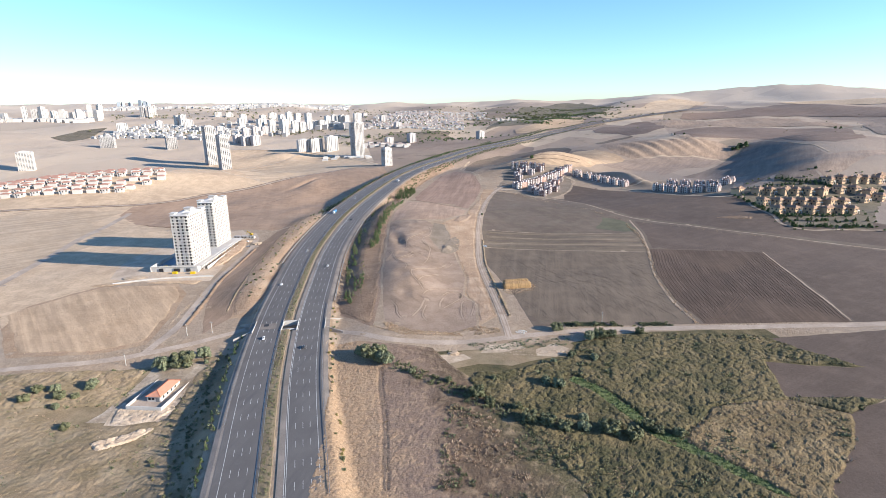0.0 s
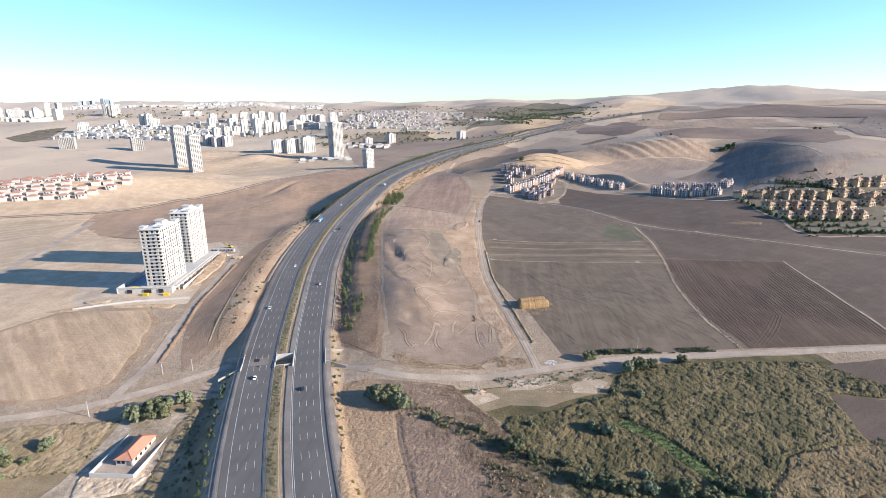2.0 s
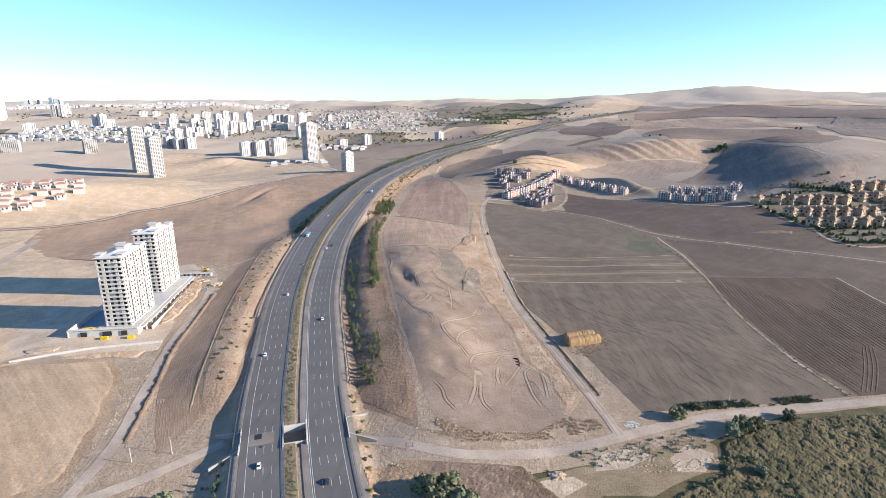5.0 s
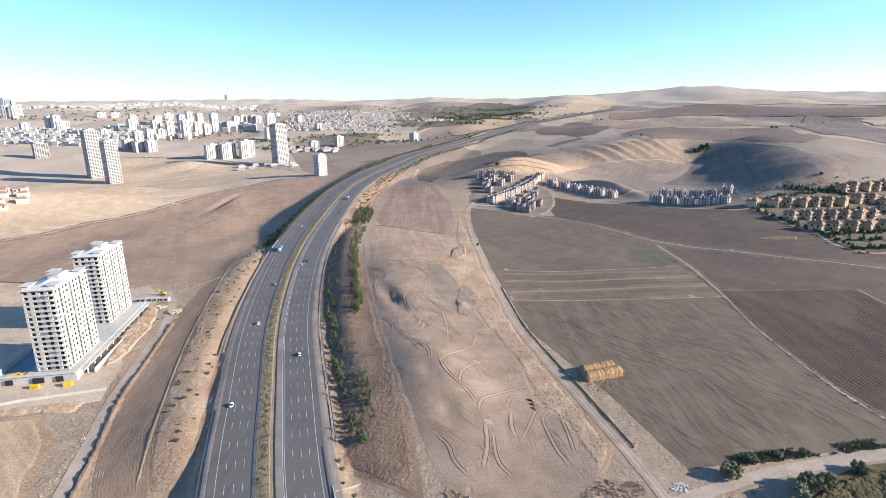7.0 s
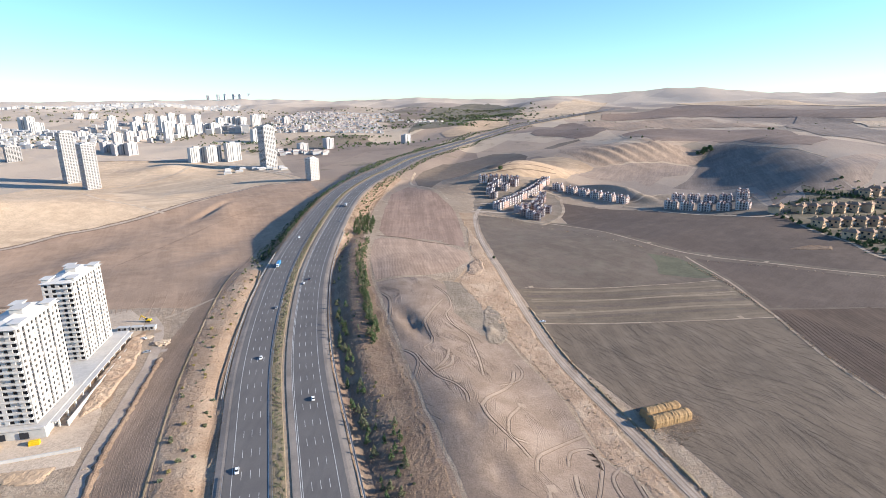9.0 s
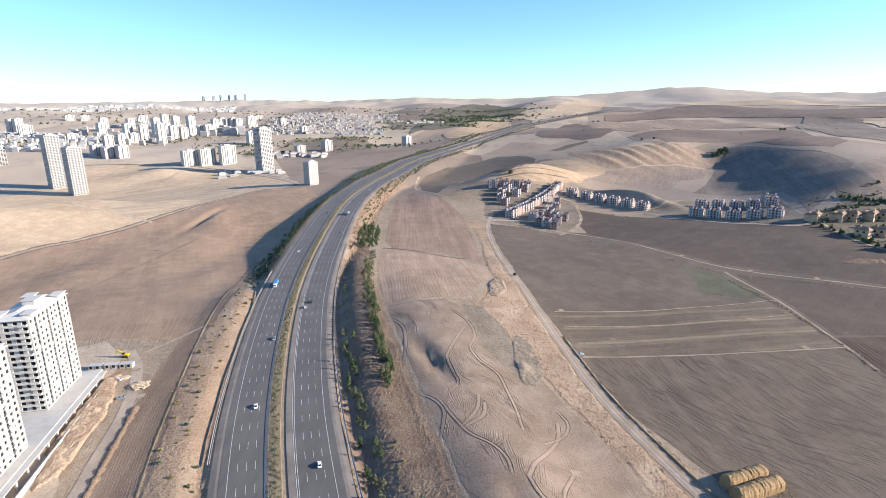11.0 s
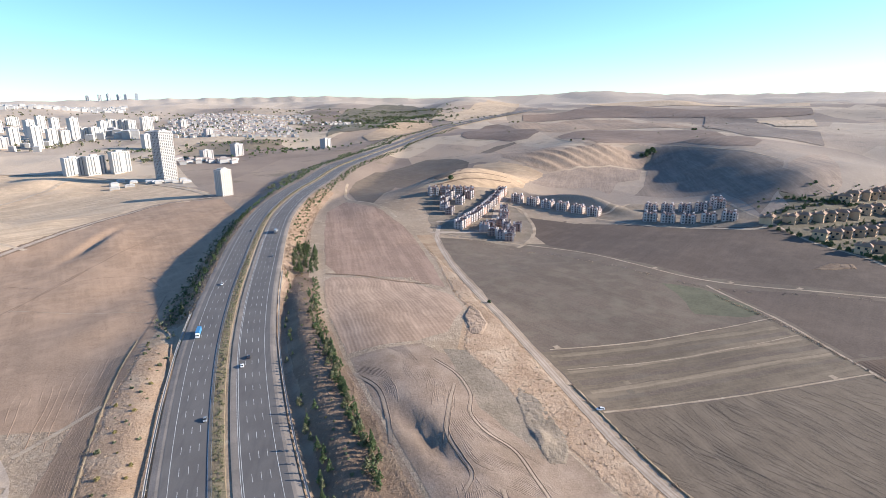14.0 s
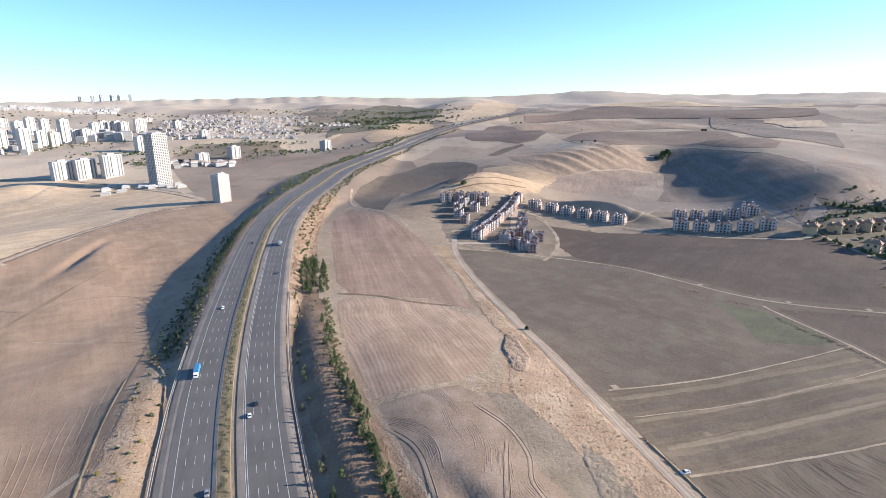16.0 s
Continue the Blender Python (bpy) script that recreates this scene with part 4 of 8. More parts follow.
for side in (-1.25, 1.25):
    lane("wheel_track", [(x + side, y) for x, y in ROAD_E], 0.9, S_WORN, "pale wheel track worn into the dirt road", 0.18, 0.25)
lane("track", [(-411, 470), (-424, 545), (-443, 638), (-466, 759), (-485, 835)], 9.0, M_DIRT_ROAD, "wide gravel road behind the building site", 0.13, category="road")

# field edges and tractor lines on the western plain
tractor = []
for k in range(26):
    pts = []
    for j in range(10):
        y = 645 + 17 * j + 6 * noise.noise(Vector((k * 0.7, 2.0, 0)))
        q = -62 - 3.6 * k * (1 + 0.05 * j) - 10 * (j / 9) ** 2 + 3 * noise.noise(Vector((k * 0.21, j * 0.4, 3)))
        pts.append((float(road_x(y)) + q, y))
    lag = turns.randint(0, 3)
    tractor.append(pts[lag:10 - turns.randint(0, 3)])
ridges("furrow_lines", tractor, 0.9, 0.018, S_WEST, "faint tractor lines across the plain", "furrows")
lane("track", [(-220.5, 643.6), (-204.3, 659.6), (-191.1, 673.1)], 3.0, M_TRACK, "faint pale track across the plain", 0.17, 0.15)
lane("field_edge", [(-180.1, 870.0), (-184.0, 784.6), (-188.4, 701.1), (-190.6, 664.0), (-186.5, 620.8)], 1.0, S_RUT2, "dark ploughed edge of the field", 0.17, 0.15)
lane("field_edge", [(-291.8, 874.3), (-272.7, 947.0), (-240.7, 1023.2), (-201.0, 1112.4)], 1.1, S_RUT2, "dark furrow between two fields", 0.17, 0.15)
lane("field_edge", [(-293.1, 878.6), (-262.2, 863.5), (-191.4, 828.6)], 1.0, M_TRACK, "pale grass line between two fields", 0.17, 0.15)
lane("field_edge", [(-315.4, 951.6), (-273.1, 931.3), (-251.1, 947.1), (-210.9, 946.7), (-187.6, 901.5)], 0.8, S_RUT2, "faint furrow between two fields", 0.17, 0.15)

lane("field_edge", [(-315, 816), (-302, 855), (-282, 910), (-259, 979)], 1.6, S_RUT2, "dark weedy line between two bare fields", 0.17, 0.5)
# roads and worn lines across the western land and round the unfinished villas
for line, wide, mat, text in (
        ([(-484, 1186), (-429, 1134), (-381, 1109), (-335, 1073)], 5.0, S_CREAM, "pale dirt track past the unfinished towers"),
        ([(-571, 1413), (-538, 1423), (-480, 1489), (-451, 1559), (-413, 1672), (-327, 1634), (-212, 1497), (-154, 1358)], 9.0, S_CREAM, "broad pale site road to the tall tower"),
        ([(-730, 1778), (-623, 1784), (-438, 1740), (-291, 1620), (-202, 1506)], 7.0, M_DIRT_ROAD, "dusty road along the apartment blocks"),
        ([(93, 976), (142, 969), (248, 1090), (261, 1100)], 7.0, M_DIRT_ROAD, "unpaved street between unfinished villas"),
        ([(118, 1022), (141, 1023), (166, 1056)], 5.0, M_DIRT_ROAD, "unpaved lane between unfinished villas"),
        ([(245, 1076), (254, 1052), (241, 1007), (221, 954), (177, 903), (166, 895)], 4.0, M_TRACK, "pale path round the unfinished villas"),
        ([(252, 1078), (271, 1048), (299, 1003), (322, 955), (345, 903), (383, 856), (429, 814), (452, 820)], 5.0, M_TRACK, "pale dirt road along the field and the villas"),
        ([(300, 1010), (341, 975), (400, 1000), (455, 1000), (521, 957), (494, 915), (464, 862), (453, 823)], 3.0, M_TRACK, "pale path behind the unfinished villas"),
        ([(452, 818), (436, 760), (432, 700), (422, 655), (430, 638), (480, 633), (540, 628), (600, 622)], 4.0, M_TRACK, "pale perimeter road of the ochre estate"),
        ([(150, 1140), (220, 1146), (290, 1148)], 3.0, S_BROWN, "terrace edge on the golden hill"),
        ([(160, 1158), (230, 1164), (292, 1165)], 3.0, S_BROWN, "terrace edge on the golden hill"),
        ([(212, 1172), (270, 1240), (354, 1296)], 2.5, S_BROWN, "dark furrow down the golden hill"),
        ([(-50, 853), (-22, 837), (2, 811), (27, 794)], 3.0, S_BROWN, "weedy line along the cutting"),
        ([(68, 1338), (55, 1291), (44, 1184), (63, 1130), (74, 1082), (75, 1053)], 4.0, M_TRACK, "worn track along the edge of the red field"),
        ([(765, 1438), (788, 1306), (761, 1130), (719, 1022)], 4.0, M_TRACK, "pale track on the far plateau"),
        ([(680, 1642), (615, 1395), (753, 1422)], 5.0, M_TRACK, "pale track above the valley")):
    lane("track", line, wide, mat, text, 0.15, 0.6)

# weedy lines between the eastern fields, and bands in the stubble
for line, wide, mat in (([(47, 584), (90, 578), (133, 571), (176, 567), (221, 562)], 1.3, M_TRACK), ([(56, 650), (98, 645), (141, 642), (189, 642), (238, 642)], 1.1, M_TRACK),
                        ([(227, 580), (282, 569), (338, 557)], 0.9, S_OPEN), ([(338, 557), (320, 466), (303, 378)], 1.5, M_TRACK), ([(51, 604), (136, 598), (224, 590)], 0.8, S_FIELD), ([(53, 626), (139, 616), (229, 615)], 0.7, M_TRACK), ([(52, 615), (120, 608), (202, 606)], 1.4, S_FIELD)):
    lane("field_edge", line, wide, mat, "weedy line between tilled fields", 0.15, 0.5)
# plough furrows that run with both edges of the dark field, but for two harrowed corners and a headland
HARROWED = [[(233, 583), (338, 560), (312, 536), (265, 494), (251, 528)], [(247, 425), (265, 408), (289, 390), (299, 374), (196, 374), (244, 428)]]
west_edge, east_edge = along([(227, 580), (200, 486), (192, 428), (191, 376)], 8.0), along([(338, 557), (320, 466), (302, 377)], 8.0)
plough = []
for k in range(40):
    u = (k + 0.5) / 40
    bit = []
    for j in range(24):
        p = [np.interp(j / 23, np.linspace(0, 1, len(e[0])), e[0]) for e in (west_edge, east_edge)]
        q = [np.interp(j / 23, np.linspace(0, 1, len(e[1])), e[1]) for e in (west_edge, east_edge)]
        x, y = p[0] + (p[1] - p[0]) * u, q[0] + (q[1] - q[0]) * u
        x += 0.7 * noise.noise(Vector((x / 20, y / 20, k * 0.3)))
        if any(inside(np.array([x]), np.array([y]), h)[0] for h in HARROWED):
            if len(bit) > 2:
                plough.append(bit)
            bit = []
        else:
            bit.append((x, y))
    if len(bit) > 2:
        plough.append(bit)
plough += [[(196 + 3 * k, 378), (222 + 3 * k, 404), (246 + 2.4 * k, 431)] for k in range(4)]
ridges("furrow_lines", plough, 1.3, 0.11, S_DARK, "coarse plough furrows", "furrows", LAND[6][1])

# uneven drill rows on the tan field, plough rows on the narrow strip
rows = []
for k in range(1500):
    x, y = turns.uniform(45, 214), turns.uniform(382, 583)
    pts = []
    for j in range(turns.randint(3, 4)):
        pts.append((x, y))
        w = radians(104 + 40 * noise.noise(Vector((x / 38, y / 38, 6.3))) + 26 * noise.noise(Vector((x / 11, y / 11, 2.2))))
        x, y = x + 4.5 * math.cos(w), y + 4.5 * math.sin(w)
    rows.append(pts)
ridges("furrow_lines", rows, 0.5, 0.04, S_FIELD, "uneven drill rows over the tan field", "furrows", LAND[5][1])
a, b, nx, ny, run = along([(-168, 372), (-184, 430), (-194, 496), (-200, 575), (-203, 640), (-196, 700)], 6.0)
rows = [[(p + c * (1.4 * k + 0.5 * noise.noise(Vector((p / 9, q / 9, k)))), q + d * 1.4 * k) for p, q, c, d in zip(a, b, nx, ny)] for k in range(-12, 13)]
ridges("furrow_lines", rows, 0.7, 0.04, S_STRIP, "plough rows along the narrow strip", "furrows", [ring for name, ring, mat, text in LAND if mat is S_STRIP][0])

# ---- the motorway ----
def at_road(y, d, up=0.0):
    """A place d metres right of the middle line."""
    s = float(road_x(y + 2) - road_x(y - 2)) / 4
    q = math.hypot(1, s)
    return (float(road_x(y)) + d / q, y - d * s / q, float(road_z(y)) + up)


def stations(y0, y1):
    out, y = [], float(y0)
    while y < y1:
        out.append(y)
        y += 5 if y < 1300 else 12
    return out + [float(y1)]


def swept(name, section, y0, y1, mat, parent=None, label=""):
    """A strip with the cross-section [(offset, height), ...] along the road."""
    ys = stations(y0, y1)
    n = len(section)
    verts = [at_road(y, d, u) for y in ys for d, u in section]
    fs = [(k * n + i, k * n + i + 1, k * n + n + i + 1, k * n + n + i) for k in range(len(ys) - 1) for i in range(n - 1)]
    ob = sheet(name, verts, fs, mat, parent, label)
    return ob


Y0, Y1 = -250, 2950
LANE, INNER = 3.65, 6.7
OUTER = INNER + 4 * LANE
for side, text in ((-1, "west"), (1, "east")):
    road = swept("road", [(side * 5.6, -0.6), (side * 5.6, 0.0), (side * 15, 0.0), (side * 24.6, 0.0), (side * 24.6, -0.6)][::side], Y0, Y1, M_ASPHALT)
    tagged(road, "four-lane grey asphalt carriageway of a motorway", "motorway", kind="structure")
    for d in (INNER, OUTER) if side < 0 else (INNER - 0.8, INNER, OUTER):
        swept("edge_line", [(side * d - 0.11, 0.035), (side * d + 0.11, 0.035)], Y0, 2600, M_PAINT, road, "solid white edge line")
    dash = None
    joined_v, joined_f = [], []
    y = 196.0
    while y < 2100:
        for k in (1, 2, 3):
            a, b = at_road(y, side * (INNER + k * LANE), 0.035), at_road(y + 5.5, side * (INNER + k * LANE), 0.035)
            if y < 1180:
                if dash is None:
                    dm = bpy.data.meshes.new("lane_mark")
                    dm.from_pydata([(-0.085, 0, 0), (0.085, 0, 0), (0.085, 5.5, 0), (-0.085, 5.5, 0)], [], [(0, 1, 2, 3)])
                    dm.materials.append(M_PAINT)
                    dash = True
                ob = new("lane_mark", dm)
                ob.parent = road
                ob.matrix_basis = Matrix.Translation(a) @ pose(0, 0, 0, math.degrees(math.atan2(b[2] - a[2], 5.5)), 0, math.degrees(-math.atan2(b[0] - a[0], b[1] - a[1])))
            else:
                n = len(joined_v)
                joined_v += [(a[0] - 0.13, a[1], a[2] + 0.03), (a[0] + 0.13, a[1], a[2] + 0.03), (b[0] + 0.13, b[1], b[2] + 0.03), (b[0] - 0.13, b[1], b[2] + 0.03)]
                joined_f.append((n, n + 1, n + 2, n + 3))
        y += 15.0
    tagged(sheet("lane_marks", joined_v, joined_f, M_PAINT, road), kind="stuff")
    tagged(swept("shoulder", [(side * 24.6, -0.06), (side * 26.0, -0.08), (side * 28.5, -0.45)][::side], Y0, 1700, M_SHOULDER), "grey gravel shoulder beside the asphalt", "shoulder", kind="structure")
MEDIAN = [(-5.6, -0.02), (-4.6, 0.1), (-2.2, 0.15), (0.1, -0.05), (0.9, -1.0), (1.9, -1.0), (2.7, -0.05), (5.6, -0.02)]
for a, b in ((Y0, 365.5), (379.5, 1700)):
    tagged(swept("median", MEDIAN, a, b, S_MEDIAN), "weedy motorway median with a drainage ditch", "median", kind="structure")
    tagged(swept("gravel_strip", [(2.6, 0.0), (3.6, 0.04), (5.6, 0.03)], a, min(b, 1300), M_SHOULDER), "strip of grey gravel along the median ditch", "gravel strip", kind="structure")


# ---- underpass ----
def underpass():
    t = thing("underpass", pose(0, 0, 0), "concrete underpass below the motorway with pale wing walls", "underpass")
    for y in (365.2, 379.2):
        for k, (d0, d1) in enumerate(((-26.5, -5.6), (-5.6, 5.6), (5.6, 26.5))):
            bm = bmesh.new()
            a, b = Vector(at_road(y, d0)), Vector(at_road(y, d1))
            w = b - a
            box(bm, (0, -0.4, -6.5), (w.length, 0.4, -0.7 if k != 1 else 0.25), 0.04, m=Matrix.Translation(a) @ Matrix.Rotation(math.atan2(w.y, w.x), 4, "Z"))
            part("abutment", bm, M_CONCRETE, t)
    for d in (-25.2, -5.5, 5.5, 25.2):
        bm = bmesh.new()
        a, b = Vector(at_road(362, d)), Vector(at_road(382.5, d))
        w = b - a
        box(bm, (-w.length / 2, -0.28, -0.95), (w.length / 2, 0.28, 0.55), 0.05, m=Matrix.Translation((a + b) / 2) @ Matrix.Rotation(math.atan2(w.y, w.x), 4, "Z"))
        part("parapet", bm, M_CONCRETE, t)
    for side, y, out in ((1, 379.2, 6), (1, 365.2, -5), (-1, 379.2, 6), (-1, 365.2, -5)):
        bm = bmesh.new()
        a = Vector(at_road(y, side * 25.6))
        b = Vector(at_road(y + out, side * 38))
        zb = ground_at(b.x, b.y)
        n = (b - a).cross(Vector((0, 0, 1))).normalized() * 0.3
        v = [bm.verts.new(p + q) for q in (n, -n) for p in (Vector((a.x, a.y, -1.5)), Vector((b.x, b.y, min(zb, 0) - 1.5)), Vector((b.x, b.y, 1.2)), Vector((a.x, a.y, a.z + 0.3)))]
        for f in ((0, 1, 2, 3), (7, 6, 5, 4), (0, 3, 7, 4), (1, 5, 6, 2), (3, 2, 6, 7)):
            bm.faces.new([v[i] for i in f])
        bmesh.ops.recalc_face_normals(bm, faces=bm.faces[:])
        part("wing_wall", bm, M_OLD_CONCRETE, t, "pale concrete wing wall")


underpass()


# ---- guard rails, drain and posts ----
POST = None


def guard_rail(d, y0, y1, label):
    global POST
    t = thing("guard_rail", pose(0, 0, 0), label, "guard rail", "guard rails", kind="structure")
    swept("rail", [(d - 0.09, 0.45), (d + 0.05, 0.55), (d - 0.05, 0.65), (d + 0.09, 0.78), (d + 0.12, 0.7)], y0, y1, M_STEEL, t)
    vs, fs = [], []
    y = y0
    while y < min(y1, 900):
        p = at_road(y, d)
        n = len(vs)
        for u in (-0.5, 0.75):
            vs += [(p[0] - 0.08, p[1] - 0.08, p[2] + u), (p[0] + 0.08, p[1] - 0.08, p[2] + u), (p[0] + 0.08, p[1] + 0.08, p[2] + u), (p[0] - 0.08, p[1] + 0.08, p[2] + u)]
        fs += [(n, n + 1, n + 5, n + 4), (n + 1, n + 2, n + 6, n + 5), (n + 2, n + 3, n + 7, n + 6), (n + 3, n, n + 4, n + 7), (n + 4, n + 5, n + 6, n + 7)]
        y += 4.0
    tagged(sheet("posts", vs, fs, M_STEEL, t), kind="stuff")


guard_rail(-5.2, 190, 1500, "galvanised steel guard rail along the median")
guard_rail(-25.0, 250, 455, "galvanised steel guard rail above the embankment")
guard_rail(25.0, 190, 410, "galvanised steel guard rail above the dirt road")
tagged(swept("drain", [(29.5, -0.4), (29.5, -0.02), (29.65, -0.02), (29.85, -0.3), (30.15, -0.3), (30.35, -0.02), (30.5, -0.02), (30.5, -0.4)], 415, 860, M_OLD_CONCRETE), "open concrete drain at the foot of the cutting", "drain", kind="structure")
tagged(swept("drain", [(-30.5, -0.4), (-30.5, -0.02), (-30.35, -0.02), (-30.15, -0.3), (-29.85, -0.3), (-29.65, -0.02), (-29.5, -0.02), (-29.5, -0.4)], 520, 780, M_OLD_CONCRETE), "open concrete drain at the foot of the bank", "drain", kind="structure")
# resurfaced patches by the underpass
for k, (y, d, w, ln, m) in enumerate(((372, -15.5, 12, 9, M_SHOULDER), (374, -17, 3.4, 4.2, M_TAR), (366, -15.5, 1.6, 1.2, M_TAR))):
    p = [at_road(y + sy * ln / 2, d + sx * w / 2, 0.02 + 0.012 * (k > 0)) for sx, sy in ((-1, -1), (1, -1), (1, 1), (-1, 1))]
    tagged(sheet("asphalt_patch", p, [(0, 1, 2, 3)], m), "square of patched road surface near the underpass", "asphalt patch", kind="structure")

# ---- buildings ----
def mesh_of(name, draw, mat):
    """A mesh that several objects share."""
    bm = bmesh.new()
    draw(bm)
    data = bpy.data.meshes.new(name)
    bm.to_mesh(data)
    bm.free()
    data.materials.append(mat)
    return data


def piece(name, data, m, parent):
    ob = new(name, data)
    ob.parent = parent
    ob.matrix_basis = m
    return ob


M_BLUE_TARP = plain("blue_membrane", (0.286, 0.360, 0.435), 0.7, vary=0.15)
M_YELLOW = plain("yellow_paint", (0.78, 0.52, 0.02), 0.5, vary=0.15)
M_BRICK = plain("pale_red_brick", (0.42, 0.27, 0.22), 0.9, vary=0.2, scale=0.8)
M_MAUVE = plain("weathered_villa_render", (0.53, 0.42, 0.385), 0.9, vary=0.2, scale=0.5)
M_OCHRE = plain("ochre_villa_render", (0.60, 0.41, 0.255), 0.85, vary=0.15, scale=0.4)
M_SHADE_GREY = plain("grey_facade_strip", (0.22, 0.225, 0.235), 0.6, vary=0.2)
M_RAW_WHITE = plain("raw_white_concrete", (0.618, 0.585, 0.540), 0.85, vary=0.1, scale=0.5)
M_TOWER = plain("bare_tower_render", (0.560, 0.520, 0.475), 0.9, vary=0.16, scale=0.5)
PANE = mesh_of("window", lambda bm: box(bm, (-0.75, -0.06, 0), (0.75, 0.06, 1.5)), M_GLASS)
PANE_TALL = mesh_of("window", lambda bm: box(bm, (-0.95, -0.06, 0), (0.95, 0.06, 2.1)), M_GLASS)


def white_tower(x, y, z, w, d, floors, turn, label):
    """A raw white residential tower: recessed windows, floor ledges, stepped roof."""
    t = thing("apartment_tower", pose(x, y, z, 0, 0, turn), label, "apartment tower", "towers on the building site")
    fh, top = 3.05, floors * 3.05
    bm = bmesh.new()
    # the core, set back where the windows are, and piers and spandrels proud of it
    box(bm, (-w / 2 + 0.52, -d / 2 + 0.52, 0), (w / 2 - 0.52, d / 2 - 0.52, top - 0.4))
    part("core", bm, M_WHITEWASH, t)
    for face, span_w, near in ((0, w, d), (90, d, w), (180, w, d), (270, d, w)):
        r = Matrix.Rotation(radians(face), 4, "Z")
        bm = bmesh.new()
        n = max(3, round(span_w / 4.0))
        bay = span_w / n
        # one sheet of wall with an opening in each bay and storey, and the depth of its reveals
        us = [-span_w / 2] + [-span_w / 2 + (k + 0.5) * bay + s for k in range(n) for s in (-bay / 2 + 0.95, bay / 2 - 0.95)] + [span_w / 2]
        zs = [0.0] + [f * fh + s for f in range(floors) for s in (0.65, fh - 0.65)] + [top]
        at = {}

        def corner(i, j, back):
            if (i, j, back) not in at:
                at[(i, j, back)] = bm.verts.new(r @ Vector((us[i], -near / 2 + (0.5 if back else 0.0), zs[j])))
            return at[(i, j, back)]

        for i in range(len(us) - 1):
            for j in range(len(zs) - 1):
                ring = ((i, j), (i + 1, j), (i + 1, j + 1), (i, j + 1))
                if i % 2 and j % 2:
                    for a, c in zip(ring, ring[1:] + ring[:1]):
                        bm.faces.new((corner(*a, False), corner(*c, False), corner(*c, True), corner(*a, True)))
                else:
                    bm.faces.new([corner(*p, False) for p in ring])
        part("facade", bm, M_TOWER, t)
        for f in range(floors):
            for k in range(n):
                if (k + f * 3 + face) % 11 == 0:
                    continue
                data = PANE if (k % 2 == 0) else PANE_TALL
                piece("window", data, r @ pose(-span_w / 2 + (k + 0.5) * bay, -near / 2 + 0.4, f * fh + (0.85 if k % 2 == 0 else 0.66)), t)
        # balconies on the long sides
        if face in (90, 270):
            bal = mesh_of("balcony", lambda bm: (box(bm, (-1.3, -1.1, 0), (1.3, 0.0, 0.15)), box(bm, (-1.3, -1.1, 0.15), (1.3, -1.0, 1.0))), M_WHITEWASH)
            for f in range(1, floors):
                for k in range(1, n, 3):
                    piece("balcony", bal, r @ pose(-span_w / 2 + (k + 0.5) * bay, -near / 2, f * fh), t)
    # a white ledge at every floor
    for f in range(1, floors):
        bm = bmesh.new()
        for s in (-1, 1):
            box(bm, (-w / 2 - 0.14, s * (d / 2 + 0.07) - 0.07, f * fh - 0.18), (w / 2 + 0.14, s * (d / 2 + 0.07) + 0.07, f * fh + 0.14))
            box(bm, (s * (w / 2 + 0.07) - 0.07, -d / 2, f * fh - 0.18), (s * (w / 2 + 0.07) + 0.07, d / 2, f * fh + 0.14))
        part("floor_ledge", bm, M_RAW_WHITE, t)
    # open loggias up one corner of the narrow front
    loggia = mesh_of("balcony", lambda bm: (box(bm, (-2.0, -1.5, 0), (2.0, -0.02, 0.2)), box(bm, (-2.0, -1.5, 0.2), (2.0, -1.38, 1.1)), box(bm, (1.88, -1.4, 0.2), (2.0, -0.02, 1.1))), M_RAW_WHITE)
    for f in range(1, floors):
        piece("balcony", loggia, pose(w / 2 - 2.6, -d / 2, f * fh), t)
    # a low white hipped roof with wide eaves and raised corners
    bm = bmesh.new()
    v = [bm.verts.new(c) for c in ((-w / 2 - 1.1, -d / 2 - 1.1, top + 0.2), (w / 2 + 1.1, -d / 2 - 1.1, top + 0.2), (w / 2 + 1.1, d / 2 + 1.1, top + 0.2), (-w / 2 - 1.1, d / 2 + 1.1, top + 0.2), (0, -d / 2 + 7, top + 2.6), (0, d / 2 - 7, top + 2.6))]
    for f in ((0, 1, 4), (1, 2, 5, 4), (2, 3, 5), (3, 0, 4, 5), (3, 2, 1, 0)):
        bm.faces.new([v[i] for i in f])
    part("roof", bm, M_RAW_WHITE, t)
    for s in (-1, 1):
        for u in (-0.36, 0.36):
            bm = bmesh.new()
            box(bm, (s * (w / 2 - 1.5) - 2.2, u * d - 3.2, top), (s * (w / 2 - 1.5) + 2.2, u * d + 3.2, top + 2.2), 0.3)
            box(bm, (s * (w / 2 - 1.5) - 2.8, u * d - 3.8, top + 2.2), (s * (w / 2 - 1.5) + 2.8, u * d + 3.8, top + 2.5))
            part("parapet", bm, M_RAW_WHITE, t)
    for k, (px, py, sx, sy, h) in enumerate(((1, d * 0.02, w * 0.36, d * 0.2, 4.4),)):
        bm = bmesh.new()
        box(bm, (px - sx / 2, py - sy / 2, top + 0.3), (px + sx / 2, py + sy / 2, top + h), 0.15)
        box(bm, (px - sx / 2 - 0.5, py - sy / 2 - 0.5, top + h), (px + sx / 2 + 0.5, py + sy / 2 + 0.5, top + h + 0.25))
        part("roof_house", bm, M_WHITEWASH, t)
    return t


